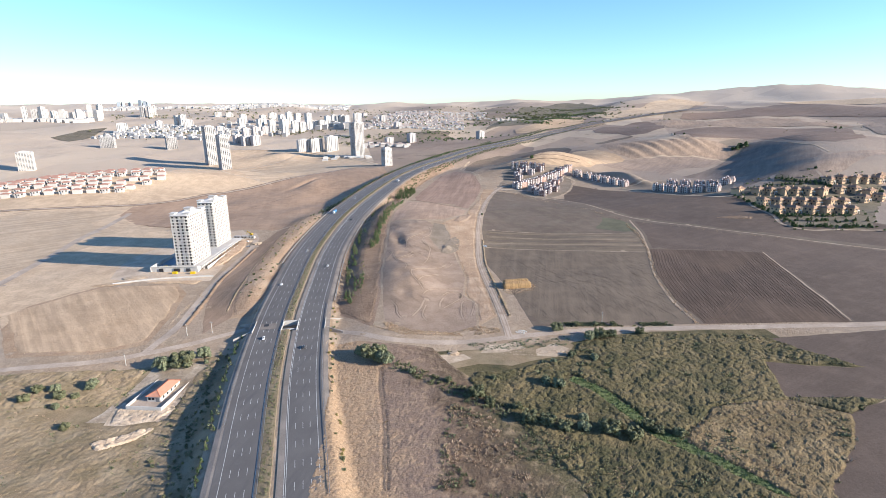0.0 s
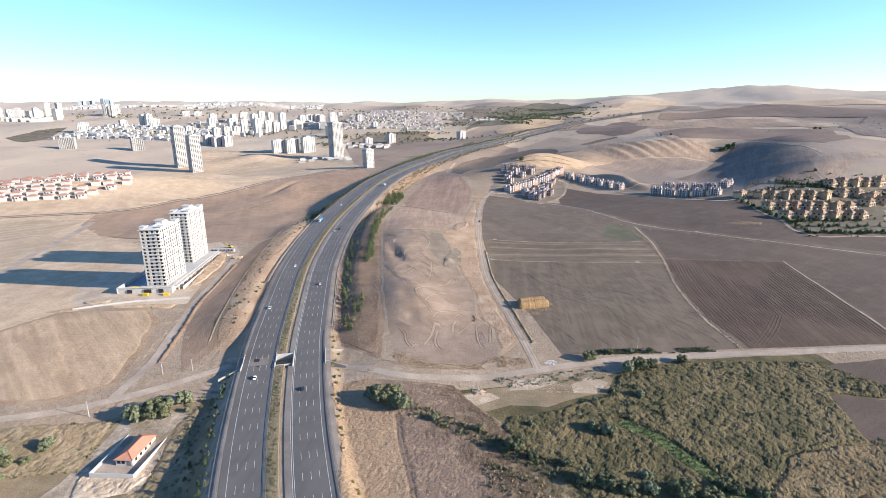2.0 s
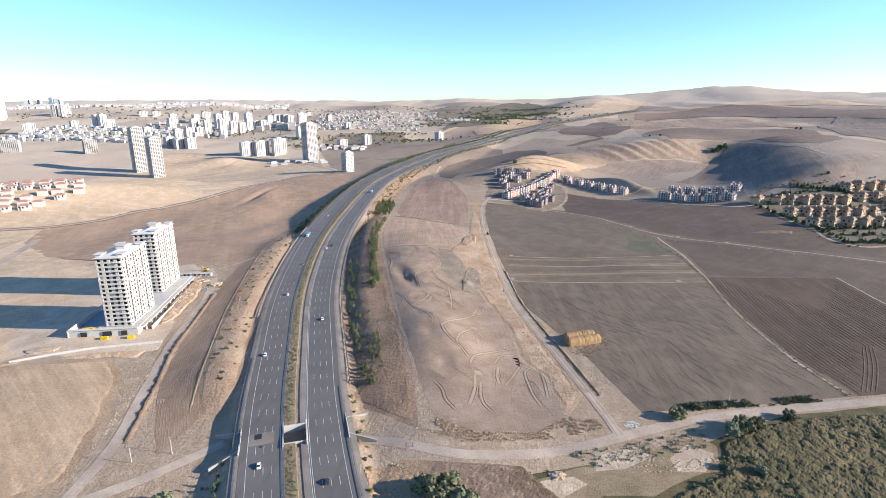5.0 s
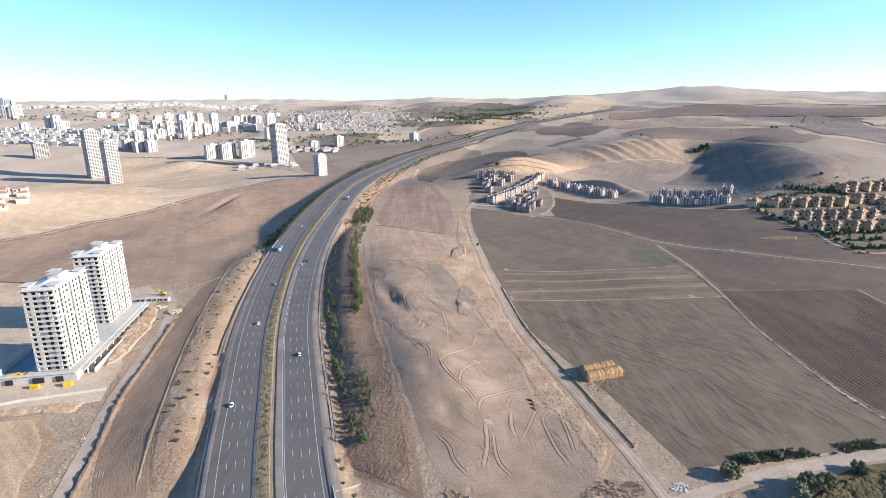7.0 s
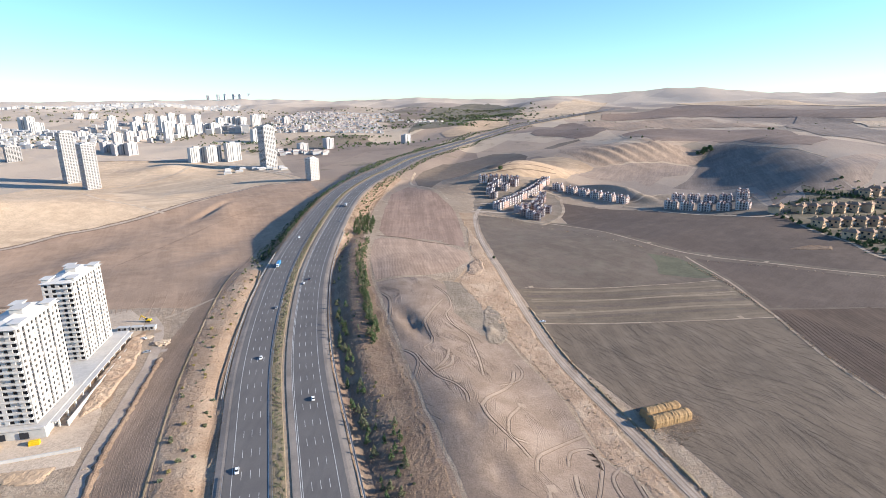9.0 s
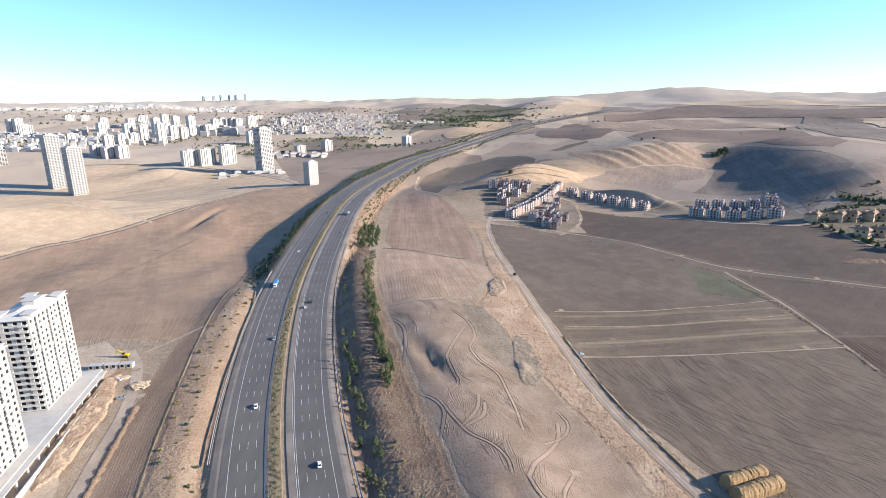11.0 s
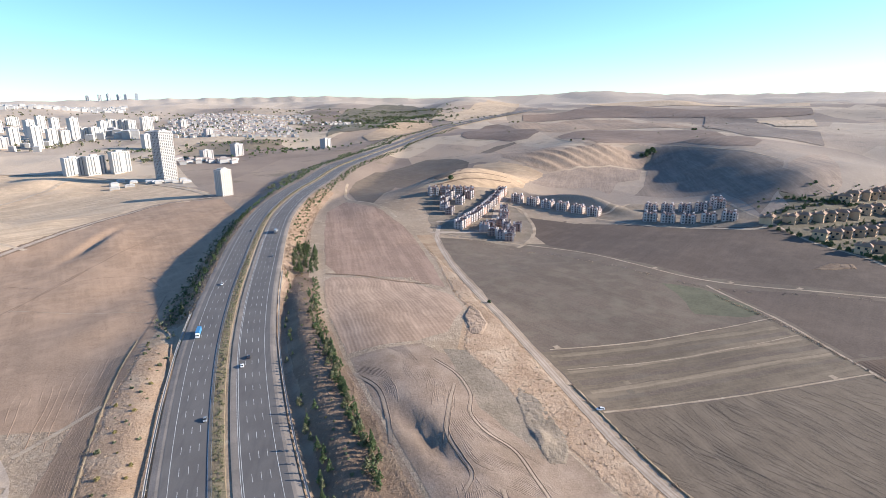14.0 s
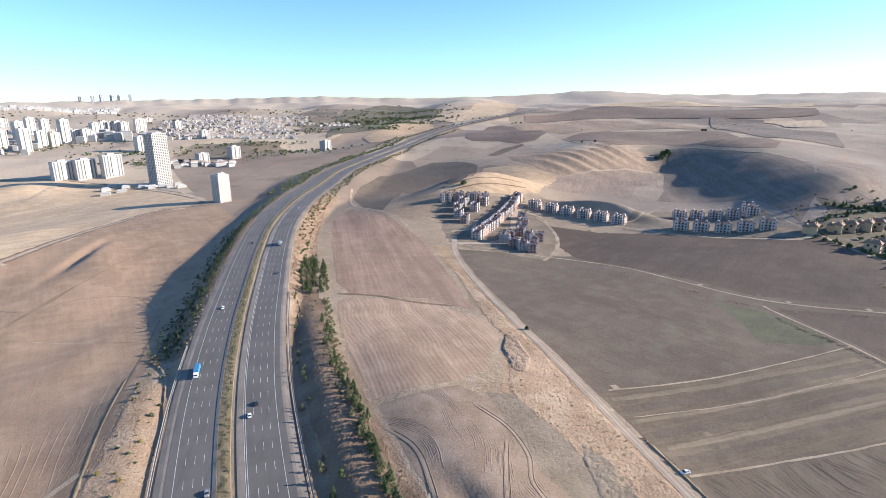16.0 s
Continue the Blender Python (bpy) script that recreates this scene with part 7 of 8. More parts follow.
def clumps(x, y, size, seed):
    """Rounded tussocks of uneven size and height, 0 between them and up to 1 on top."""
    i0, j0 = np.floor(x / size), np.floor(y / size)
    best = np.zeros(np.shape(x))
    for di in (-1, 0, 1):
        for dj in (-1, 0, 1):
            i, j = i0 + di, j0 + dj
            r1, r2, r3, r4 = (np.modf(np.abs(np.sin(i * a + j * b + seed * 7.7) * 43758.5453))[0] for a, b in ((12.9898, 78.233), (39.425, 11.135), (73.156, 52.235), (27.17, 61.37)))
            d = np.hypot(x - (i + r1) * size, y - (j + r2) * size) / (size * (0.55 + 0.6 * r3))
            best = np.maximum(best, np.clip(1 - d * d, 0, 1) ** 0.7 * (0.35 + 0.65 * r4))
    return best


def brush(name, ring, step, tall, size, mat, label, seed, avoid=None, clear=()):
    """A thick growth of grass, weeds or reeds: one sheet of crowded tussocks."""
    xs, ys = [p[0] for p in ring], [p[1] for p in ring]
    r = np.random.RandomState(seed)
    px, py = np.meshgrid(np.arange(min(xs), max(xs), step), np.arange(min(ys), max(ys), step))
    ok = inside(px, py, wavy(ring, sway=3.0))
    if avoid:
        ok &= ~inside(px, py, wavy(avoid, sway=3.0))
    for line, gap in clear:
        lx, ly, *_ = along(line, 2.0)
        for a, b in zip(lx, ly):
            ok &= np.hypot(px - a, py - b) > gap
    px, py = px + r.uniform(-0.3, 0.3, px.shape) * step, py + r.uniform(-0.3, 0.3, px.shape) * step
    pz = height(px, py) + 0.0 + tall * (0.75 * clumps(px, py, size, seed) + 0.45 * clumps(px, py, size * 2.7, seed + 1)) + r.uniform(0, 0.22, px.shape) * tall
    # the growth thins out towards its edge
    soft = ok.astype(float)
    for _ in range(8):
        wide = np.pad(soft, 1)
        soft = sum(wide[1 + a:wide.shape[0] - 1 + a, 1 + b:wide.shape[1] - 1 + b] for a in (-1, 0, 1) for b in (-1, 0, 1)) / 9 * ok
    low = height(px, py)
    pz = low - 0.06 + (pz - low + 0.1) * np.clip((soft - 0.12) * 1.5, 0, 1)
    idx = np.arange(px.size).reshape(px.shape)
    full = ok[:-1, :-1] & ok[:-1, 1:] & ok[1:, 1:] & ok[1:, :-1]
    f = np.stack([idx[:-1, :-1], idx[:-1, 1:], idx[1:, 1:], idx[1:, :-1]], -1)[full]
    used, f = np.unique(f, return_inverse=True)
    v = np.stack([px, py, pz], -1).reshape(-1, 3)[used]
    ob = sheet(name, v.tolist(), f.reshape(-1, 4).tolist(), mat)
    return tagged(ob, label, "grass", kind="stuff")


TAN_EDGE = [(120, 243), (150, 272), (197, 279), (221, 263), (204, 236), (171, 204), (168, 180), (150, 205)]
MARSH = [(36, 262), (12, 300), (20, 308), (46, 313), (66, 322), (84, 328), (92, 346), (139, 362), (224, 356), (240, 334), (262, 311), (206, 320), (196, 282), (250, 277), (220, 262), (203, 236), (170, 204), (176, 150), (60, 150), (60, 210)]
STREAM = ([(77, 301), (90, 288), (100, 268), (111, 246), (127, 230), (140, 214), (151, 203)], 4.0)
brush("reed_bed", MARSH, 0.8, 1.35, 2.8, S_REED, "dense olive reed bed of the marsh", 71, avoid=TAN_EDGE, clear=[STREAM])
brush("reed_bed", TAN_EDGE, 0.8, 1.1, 2.6, S_REED_TAN, "tan reed bed at the dry end of the marsh", 72)
tufts("reeds", MARSH, 3000, 1.0, 1.2, 6, G_REED, "dense olive reeds in the marsh", 1, cutoff=-2, avoid=TAN_EDGE, clear=[STREAM])
tufts("reeds", MARSH, 1500, 1.0, 1.2, 6, G_RUST, "rust-brown reeds among the green", 2, cutoff=0.1, clear=[STREAM])
tufts("reeds", MARSH, 700, 1.7, 2.6, 22, G_OLIVE, "taller green clumps in the marsh", 61, dense=0.02, cutoff=0.12, clear=[STREAM])
tufts("stream_grass", [(74, 297), (87, 284), (97, 264), (108, 242), (124, 226), (137, 210), (148, 199), (154, 207), (143, 218), (130, 234), (114, 250), (103, 272), (93, 292), (80, 305)], 1500, 0.5, 1.2, 8, G_LUSH, "lush green grass along the stream", 62, cutoff=-2)
tufts("weeds", [(-34, 195), (-42, 250), (-54, 300), (-60, 340), (-40, 345), (-8, 338), (8, 300), (30, 262), (60, 212), (64, 195)], 1500, 0.5, 0.7, 6, G_RUST, "rusty dry weeds on the bank", 3, cutoff=-0.5)
tufts("dry_grass", [(-34, 195), (-42, 250), (-54, 300), (-60, 340), (-40, 345), (-8, 338), (8, 300), (30, 262), (60, 212), (64, 195)], 500, 0.5, 0.7, 6, G_STRAW, "straw-coloured dry grass on the bank", 4, cutoff=-0.1)
tufts("dry_grass", [(-166, 400), (-174, 440), (-182, 503), (-190, 588), (-192, 640), (-180, 742), (-162, 742), (-164, 640), (-160, 560), (-152, 470), (-146, 400)], 1500, 0.45, 0.7, 6, G_RUST, "dry brown grass on the western bank", 5, cutoff=-0.6)
tufts("weeds", [(-84, 402), (-54, 376), (-54, 426), (-59, 479), (-63, 551), (-70, 670), (-70, 780), (-60, 840), (-80, 858), (-94, 780), (-98, 700), (-96, 600), (-92, 500)], 1500, 0.5, 0.7, 6, G_RUST, "brown weeds on top of the cutting", 6, cutoff=-0.6)
tufts("dry_grass", [(28, 420), (18, 440), (22, 485), (14, 556), (6, 617), (2, 660), (32, 726), (36, 757), (40, 780), (56, 850), (70, 940), (60, 826), (45, 713), (37, 620), (33, 524), (37, 444), (40, 396), (26, 380)], 1500, 0.6, 0.8, 6, G_STRAW, "straw-coloured grass above the dirt road", 7)
tufts("dry_grass", [(-290, 337), (-350, 406), (-341, 426), (-306, 468), (-240, 466), (-224, 447), (-214, 399), (-210, 356)], 500, 0.4, 0.6, 6, G_STRAW, "golden dry grass of the western field", 8)
tufts("scrub", [(-125, 200), (-142, 290), (-150, 335), (-158, 318), (-156, 270), (-190, 262), (-300, 290), (-300, 200)], 1500, 0.5, 0.8, 6, G_RUST, "dry scrub below the embankment", 9, cutoff=-0.5)
tufts("scrub", [(-300, 262), (-190, 285), (-190, 322), (-235, 318), (-300, 305)], 900, 0.8, 1.2, 7, G_OLIVE, "green-brown scrub beside the gravel road", 10)
tufts("scrub", [(-10, 345), (40, 350), (90, 360), (84, 345), (40, 338), (0, 335)], 260, 0.8, 1.0, 6, G_PALE, "pale weeds below the gravel road", 11)
tufts("scrub", [(90, 374), (200, 374), (200, 380), (90, 381)], 900, 0.9, 1.2, 7, G_OLIVE, "green weeds along the field edge", 12)
tufts("weeds", [(236, 696), (231, 633), (221, 575), (195, 482), (186, 420), (186, 376), (190, 376), (190, 420), (199, 482), (225, 575), (235, 633), (240, 696)], 1600, 0.8, 0.9, 6, G_STRAW, "dry weeds along the ditch", 13, cutoff=-1)
tufts("weeds", [(97, 966), (178, 850), (243, 708), (343, 627), (467, 556), (469, 559), (345, 631), (247, 712), (182, 854), (101, 970)], 2200, 0.6, 0.8, 6, G_STRAW, "dry weeds along the field path", 14, cutoff=-1)


def thicket(name, spots, wide, tall, mat, label, seed, leaves=60, leaf=0.6):
    """A far belt of trees and bushes, too many to count: clumps of leaf blades."""
    r = random.Random(seed)
    vs, fs = [], []
    for x, y, s in spots:
        z = ground_at(x, y)
        cv, cf = crown(r, "round", wide * s, tall * s, leaves, leaf * s)
        n = len(vs)
        vs += [(a + x, b + y, c + z) for a, b, c in cv]
        fs += [tuple(i + n for i in f) for f in cf]
    return tagged(sheet(name, vs, fs, mat), label, "trees", kind="stuff")


def belt(y0, y1, step, d0, d1):
    out, y = [], y0
    while y < y1:
        p = at_road(y, rnd.uniform(d0, d1))
        out.append((p[0], p[1], rnd.uniform(0.6, 1.2)))
        y += step * rnd.uniform(0.5, 1.5)
    return out


def cloud(x, y, rx, ry, n):
    return [(x + rnd.gauss(0, 0.5) * rx, y + rnd.gauss(0, 0.5) * ry, rnd.uniform(0.6, 1.4)) for _ in range(n)]


thicket("tree_belt", belt(960, 2300, 4.0, 33, 46), 4.0, 4.0, G_DARK, "belt of young trees along the motorway", 41, 90, 0.4)
thicket("tree_belt", belt(1120, 2400, 4.0, -46, -33), 4.0, 4.5, G_DARK, "belt of young trees along the motorway", 42, 90, 0.4)
thicket("median_bushes", belt(196, 362, 0.9, -4.4, -0.4) + belt(383, 900, 0.9, -4.4, -0.4), 2.1, 1.4, G_OLIVE, "low dusty bushes planted in the median", 49, 70, 0.15)
thicket("median_bushes", belt(900, 2000, 4.0, -3.4, -0.6), 2.2, 1.8, G_OLIVE, "low bushes in the far median", 43, 40, 0.3)
thicket("far_trees", cloud(40, 1980, 160, 120, 90) + cloud(-330, 2080, 160, 60, 70) + cloud(-60, 2160, 150, 50, 60), 8, 7, G_DARK, "trees among far houses", 44, 40, 1.2)
thicket("far_trees", cloud(560, 2650, 120, 90, 150) + cloud(420, 2380, 60, 60, 40) + cloud(700, 3000, 160, 120, 150), 10, 9, G_DARK, "dark wood in a far valley", 45, 40, 1.5)
thicket("far_trees", cloud(-620, 2330, 200, 120, 120) + cloud(-1000, 2150, 240, 120, 120) + cloud(-300, 1900, 90, 40, 60), 8, 7, G_OLIVE, "trees between far apartment blocks", 46, 40, 1.2)
thicket("far_trees", cloud(-200, 2600, 260, 250, 160) + cloud(150, 2450, 200, 100, 80), 8, 6, G_DARK, "garden trees between terraced houses", 47, 30, 1.3)
thicket("far_trees", [(120 + 4 * k, 1700 + 2 * k, 1.0) for k in range(9)], 5, 12, G_DARK, "row of poplars on a far field", 48, 60, 0.8)
tufts("scrub", [(-125, 200), (-142, 290), (-150, 335), (-158, 318), (-156, 270), (-190, 262), (-300, 290), (-300, 200)], 900, 0.9, 1.3, 7, G_OLIVE, "olive scrub below the embankment", 51, cutoff=0.1)
tufts("weeds", [(-46, 195), (-58, 240), (-67, 290), (-79, 345), (-60, 348), (-54, 300), (-42, 250), (-34, 195)], 900, 0.5, 0.9, 6, G_RUST, "rusty weeds beside the shoulder", 52, cutoff=-0.5)
tufts("scrub", [(-30, 320), (-8, 306), (18, 284), (40, 267), (66, 256), (104, 258), (104, 246), (66, 244), (36, 256), (14, 272), (-12, 296), (-34, 312)], 900, 1.4, 1.6, 10, G_OLIVE, "rank green growth along the ditch", 53, cutoff=-0.4)
REED_BED = [(2, 274), (18, 264), (34, 254), (61, 245), (84, 235), (90, 208), (40, 196), (-4, 205)]
tufts("reeds", REED_BED, 1500, 1.0, 1.3, 8, G_RUST, "rusty reeds below the ditch", 96, cutoff=-0.1)
tufts("reeds", REED_BED, 1100, 1.2, 1.5, 9, G_OLIVE, "olive growth among rusty reeds", 97, cutoff=0.0)
tufts("reeds", TAN_EDGE, 700, 1.1, 1.5, 7, G_STRAW, "tan dry reeds at the marsh edge", 54, cutoff=-0.1)
tufts("reeds", TAN_EDGE, 400, 1.2, 1.5, 7, G_REED, "olive reeds among tan ones", 55, cutoff=0.05)
thicket("far_trees", cloud(600, 3000, 260, 260, 140) + cloud(850, 3500, 300, 300, 160) + cloud(420, 2900, 120, 90, 60), 14, 11, G_OLIVE, "scattered woods in far valleys", 56, 36, 2.2)
thicket("embankment_trees", belt(778, 1130, 2.4, -56, -33), 3.0, 3.0, G_DARK, "young trees on the shaded embankment", 57, 110, 0.24)
thicket("embankment_shrubs", belt(778, 1130, 1.6, -58, -33), 2.4, 1.9, G_OLIVE, "dusty shrubs on the shaded embankment", 98, 80, 0.22)
tufts("weeds", [(float(road_x(y)) + d, y) for y, d in ((780, -30), (960, -30), (1150, -30), (1150, -52), (960, -52), (780, -52))], 4500, 0.5, 0.9, 6, G_RUST, "weeds on the shaded embankment", 58, cutoff=-0.6)
tufts("weeds", [(float(road_x(y)) + d, y) for y, d in ((850, 30), (1000, 30), (1200, 30), (1200, 48), (1000, 48), (850, 48))], 4500, 0.5, 0.9, 6, G_RUST, "dry weeds on the eastern bank", 59, cutoff=-0.6)

# gardens of the finished estate
garden = random.Random(64)
spots = []
while len(spots) < 190:
    x, y = garden.uniform(405, 790), garden.uniform(616, 912)
    if inside(np.array([x]), np.array([y]), [(410, 636), (570, 616), (700, 700), (790, 850), (600, 890), (500, 912), (440, 800), (430, 770)])[0] and noise.noise(Vector((x / 40, y / 40, 2))) > -0.25:
        spots.append((x, y, garden.uniform(0.5, 1.2)))
thicket("garden_trees", spots, 4.2, 3.6, G_DARK, "dark garden trees and hedges between villas", 65, 70, 0.55)
tufts("weeds", [(52, 394), (49, 444), (44, 524), (47, 612), (44.5, 612), (41, 524), (46, 444), (49, 394)], 220, 0.7, 0.9, 7, G_RUST, "rusty weeds along the dirt road", 66, cutoff=-0.6)
tufts("weeds", [(-54, 372), (-44, 380), (-24, 366), (6, 364), (24, 376), (40, 372), (40, 364), (10, 358), (-30, 358)], 900, 0.5, 0.9, 6, G_STRAW, "dry grass between lot and gravel road", 67, cutoff=-0.3)

brush("dry_weeds", [(-58, 190), (-62, 240), (-68, 290), (-79, 345), (-40, 345), (-6, 337), (14, 304), (40, 264), (68, 214), (72, 190)], 0.8, 0.45, 1.7, S_BANK, "thick weeds on the motorway bank, gold to dark rust", 73, clear=[([(-40, 312), (-38, 290), (-33, 262), (-30, 235), (-27, 205)], 0.9)])
brush("dry_grass", [(-166, 400), (-174, 440), (-182, 503), (-188, 588), (-190, 640), (-180, 742), (-162, 742), (-164, 640), (-160, 560), (-152, 470), (-146, 400)], 0.8, 0.3, 1.4, S_VERGE, "dusty dry grass covering the western bank", 75)
brush("dry_weeds", [(-84, 402), (-54, 376), (-54, 426), (-59, 479), (-63, 551), (-70, 670), (-70, 780), (-60, 840), (-80, 858), (-94, 780), (-98, 700), (-96, 600), (-92, 500)], 0.8, 0.35, 1.4, S_BROWN, "brown weeds covering the top of the cutting", 76)
brush("dry_grass", [(-288, 339), (-348, 406), (-341, 424), (-306, 468), (-240, 466), (-226, 447), (-216, 399), (-212, 356), (-238, 341)], 0.9, 0.22, 1.6, S_GOLD, "golden dry grass field", 77)
brush("scrub", [(-125, 200), (-142, 290), (-150, 335), (-158, 318), (-156, 270), (-190, 262), (-300, 290), (-300, 200)], 0.9, 0.6, 2.4, S_SCRUB, "dry scrub covering the low ground", 78)
brush("scrub", [(-300, 262), (-192, 285), (-192, 322), (-235, 318), (-300, 305)], 0.9, 0.9, 2.6, S_SCRUB, "green-brown scrub beside the gravel road", 79)
thicket("embankment_shrubs", belt(196, 352, 0.9, -50, -33), 2.4, 1.7, G_OLIVE, "dense dusty shrubs on the shaded embankment", 82, 80, 0.2)
brush("dry_grass", [(28, 420), (18, 440), (22, 485), (14, 556), (6, 617), (2, 660), (32, 726), (36, 757), (40, 780), (56, 850), (70, 940), (60, 826), (45, 713), (37, 620), (33, 524), (37, 444), (40, 396), (26, 380)], 0.8, 0.28, 1.5, S_BEIGE, "straw-coloured grass covering the slope", 80)
brush("broken_ground", [(-190, 286), (-162, 286), (-154, 280), (-162, 269), (-172, 265), (-186, 266)], 0.6, 0.9, 3.2, S_CREAM, "crumbling cream earth below the small house", 94)
brush("broken_ground", [(-186, 246), (-176, 240), (-163, 250), (-157, 264), (-166, 262), (-176, 252)], 0.6, 1.6, 4.0, S_CREAM, "eroded cliff of pale earth", 95)
brush("broken_ground", [(13, 678), (21, 674), (33, 690), (38, 716), (36, 732), (26, 716)], 0.7, 1.1, 4.2, S_HILL, "lumps of broken ground above the dirt road", 83)
brush("broken_ground", [(-4, 556), (6, 554), (17, 570), (20, 600), (17, 622), (8, 606), (2, 584)], 0.7, 0.5, 3.0, S_SLOPE, "lumps of broken ground beside the lot", 84)
brush("broken_ground", [(-233, 540), (-234, 612), (-224, 620), (-217, 572), (-220, 526), (-228, 516)], 0.7, 1.3, 4.6, S_BEIGE, "rough dug earth beside the podium", 85)
brush("dry_grass", [(-330, 470), (-306, 476), (-250, 470), (-222, 468), (-219, 480), (-260, 478), (-300, 468)], 0.8, 0.7, 2.8, S_GOLD, "rough golden grass before the site wall", 86)
thicket("far_scrub", [(garden.uniform(-1900, 250), garden.uniform(2750, 4100), garden.uniform(0.5, 1.5)) for k in range(320)], 14, 8, G_OLIVE, "scattered trees and scrub on far slopes", 87, 26, 2.0)
thicket("hedge", belt(585, 850, 1.5, 55, 60), 3.0, 2.6, G_DARK, "hedge of young dark trees along the top of the cutting", 93, 70, 0.26)
thicket("roadside_growth", belt(1330, 2050, 2.2, -85, -32), 6.5, 4.5, G_OLIVE, "thick olive growth beside the far motorway", 90, 34, 0.9)
thicket("roadside_growth", belt(1180, 1900, 5.0, 32, 46), 4.0, 3.0, G_OLIVE, "low bushes along the far motorway", 91, 30, 0.6)
thicket("valley_wood", [(garden.uniform(230, 1000), garden.uniform(2350, 3900), garden.uniform(0.4, 1.1)) for k in range(260)], 16, 9, G_OLIVE, "scattered trees of the far valley", 92, 26, 2.2)
thicket("far_scrub", [(garden.uniform(500, 1900), garden.uniform(1500, 3200), garden.uniform(0.3, 0.9)) for k in range(90)], 9, 5, G_OLIVE, "lone bushes on far fields", 88, 30, 1.2)
brush("broken_ground", [(356, 702), (372, 692), (396, 688), (406, 697), (388, 707)], 0.8, 0.8, 3.2, S_BROWN, "patch of dug stony ground in a field", 89)

# ---- straw stack, vehicles, poles, rubble ----
M_STRAW = leafy("straw_bales", (0.29, 0.18, 0.085), (0.37, 0.24, 0.115), 1.5)


def straw_stack(x, y, turn, length):
    t = thing("straw_stack", pose(x, y, ground_at(x, y), 0, 0, turn), "long golden straw stack with a rounded top", "straw stack", "straw stacks")
    r = random.Random(int(x))
    n = int(length / 2.4)
    for k in range(n):
        bm = bmesh.new()
        prof = [(-3.3, 0), (-3.3, 3.0), (-2.8, 4.4), (-1.4, 5.2), (0, 5.5), (1.4, 5.2), (2.8, 4.4), (3.3, 3.0), (3.3, 0)]
        segs = 3
        ring = []
        for s in range(segs + 1):
            u = -length / 2 + (k + s / segs) * 2.4
            sq = 1.0 - 0.05 * r.random() - (0.1 if (k == 0 and s == 0) or (k == n - 1 and s == segs) else 0)
            ring.append([bm.verts.new((u + r.uniform(-0.1, 0.1), a * sq + r.uniform(-0.12, 0.12), b * sq + (r.uniform(-0.14, 0.14) if b else 0))) for a, b in prof])
        for a, b in zip(ring, ring[1:]):
            for i in range(len(prof) - 1):
                bm.faces.new((a[i], a[i + 1], b[i + 1], b[i]))
        bm.faces.new(ring[0][::-1])
        bm.faces.new(ring[-1])
        bmesh.ops.recalc_face_normals(bm, faces=bm.faces[:])
        part("straw_section", bm, M_STRAW, t)


straw_stack(65, 467, 9, 21.6)
straw_stack(65, 459.5, 9, 24.0)
tufts("loose_straw", [(52, 446), (58, 440), (74, 448), (84, 458), (80, 472), (52, 474)], 700, 0.25, 0.9, 6, G_STRAW, "loose straw scattered round the stack", 31, cutoff=-1)

M_RUBBER = plain("tyre_rubber", (0.03, 0.03, 0.03), 0.8)
M_GLASS_CAR = plain("car_glass", (0.03, 0.035, 0.04), 0.08, spec=0.6)
WHEEL = mesh_of("wheel", lambda bm: bmesh.ops.create_cone(bm, cap_ends=True, segments=14, radius1=0.33, radius2=0.33, depth=0.24, matrix=Matrix.Rotation(radians(90), 4, "Y")), M_RUBBER)
RIM = mesh_of("rim", lambda bm: bmesh.ops.create_cone(bm, cap_ends=True, segments=10, radius1=0.2, radius2=0.2, depth=0.26, matrix=Matrix.Rotation(radians(90), 4, "Y")), M_STEEL)
LAMP_W = plain("headlight_glass", (0.75, 0.75, 0.72), 0.2)
LAMP_R = plain("tail_light_glass", (0.40, 0.03, 0.02), 0.3)


def loft(bm, rings):
    """A skin over closed rings of equal length, capped at both ends."""
    made = [[bm.verts.new(p) for p in ring] for ring in rings]
    n = len(made[0])
    for a, b in zip(made, made[1:]):
        for i in range(n):
            bm.faces.new((a[i], a[(i + 1) % n], b[(i + 1) % n], b[i]))
    bm.faces.new(made[0][::-1])
    bm.faces.new(made[-1])
    bmesh.ops.recalc_face_normals(bm, faces=bm.faces[:])


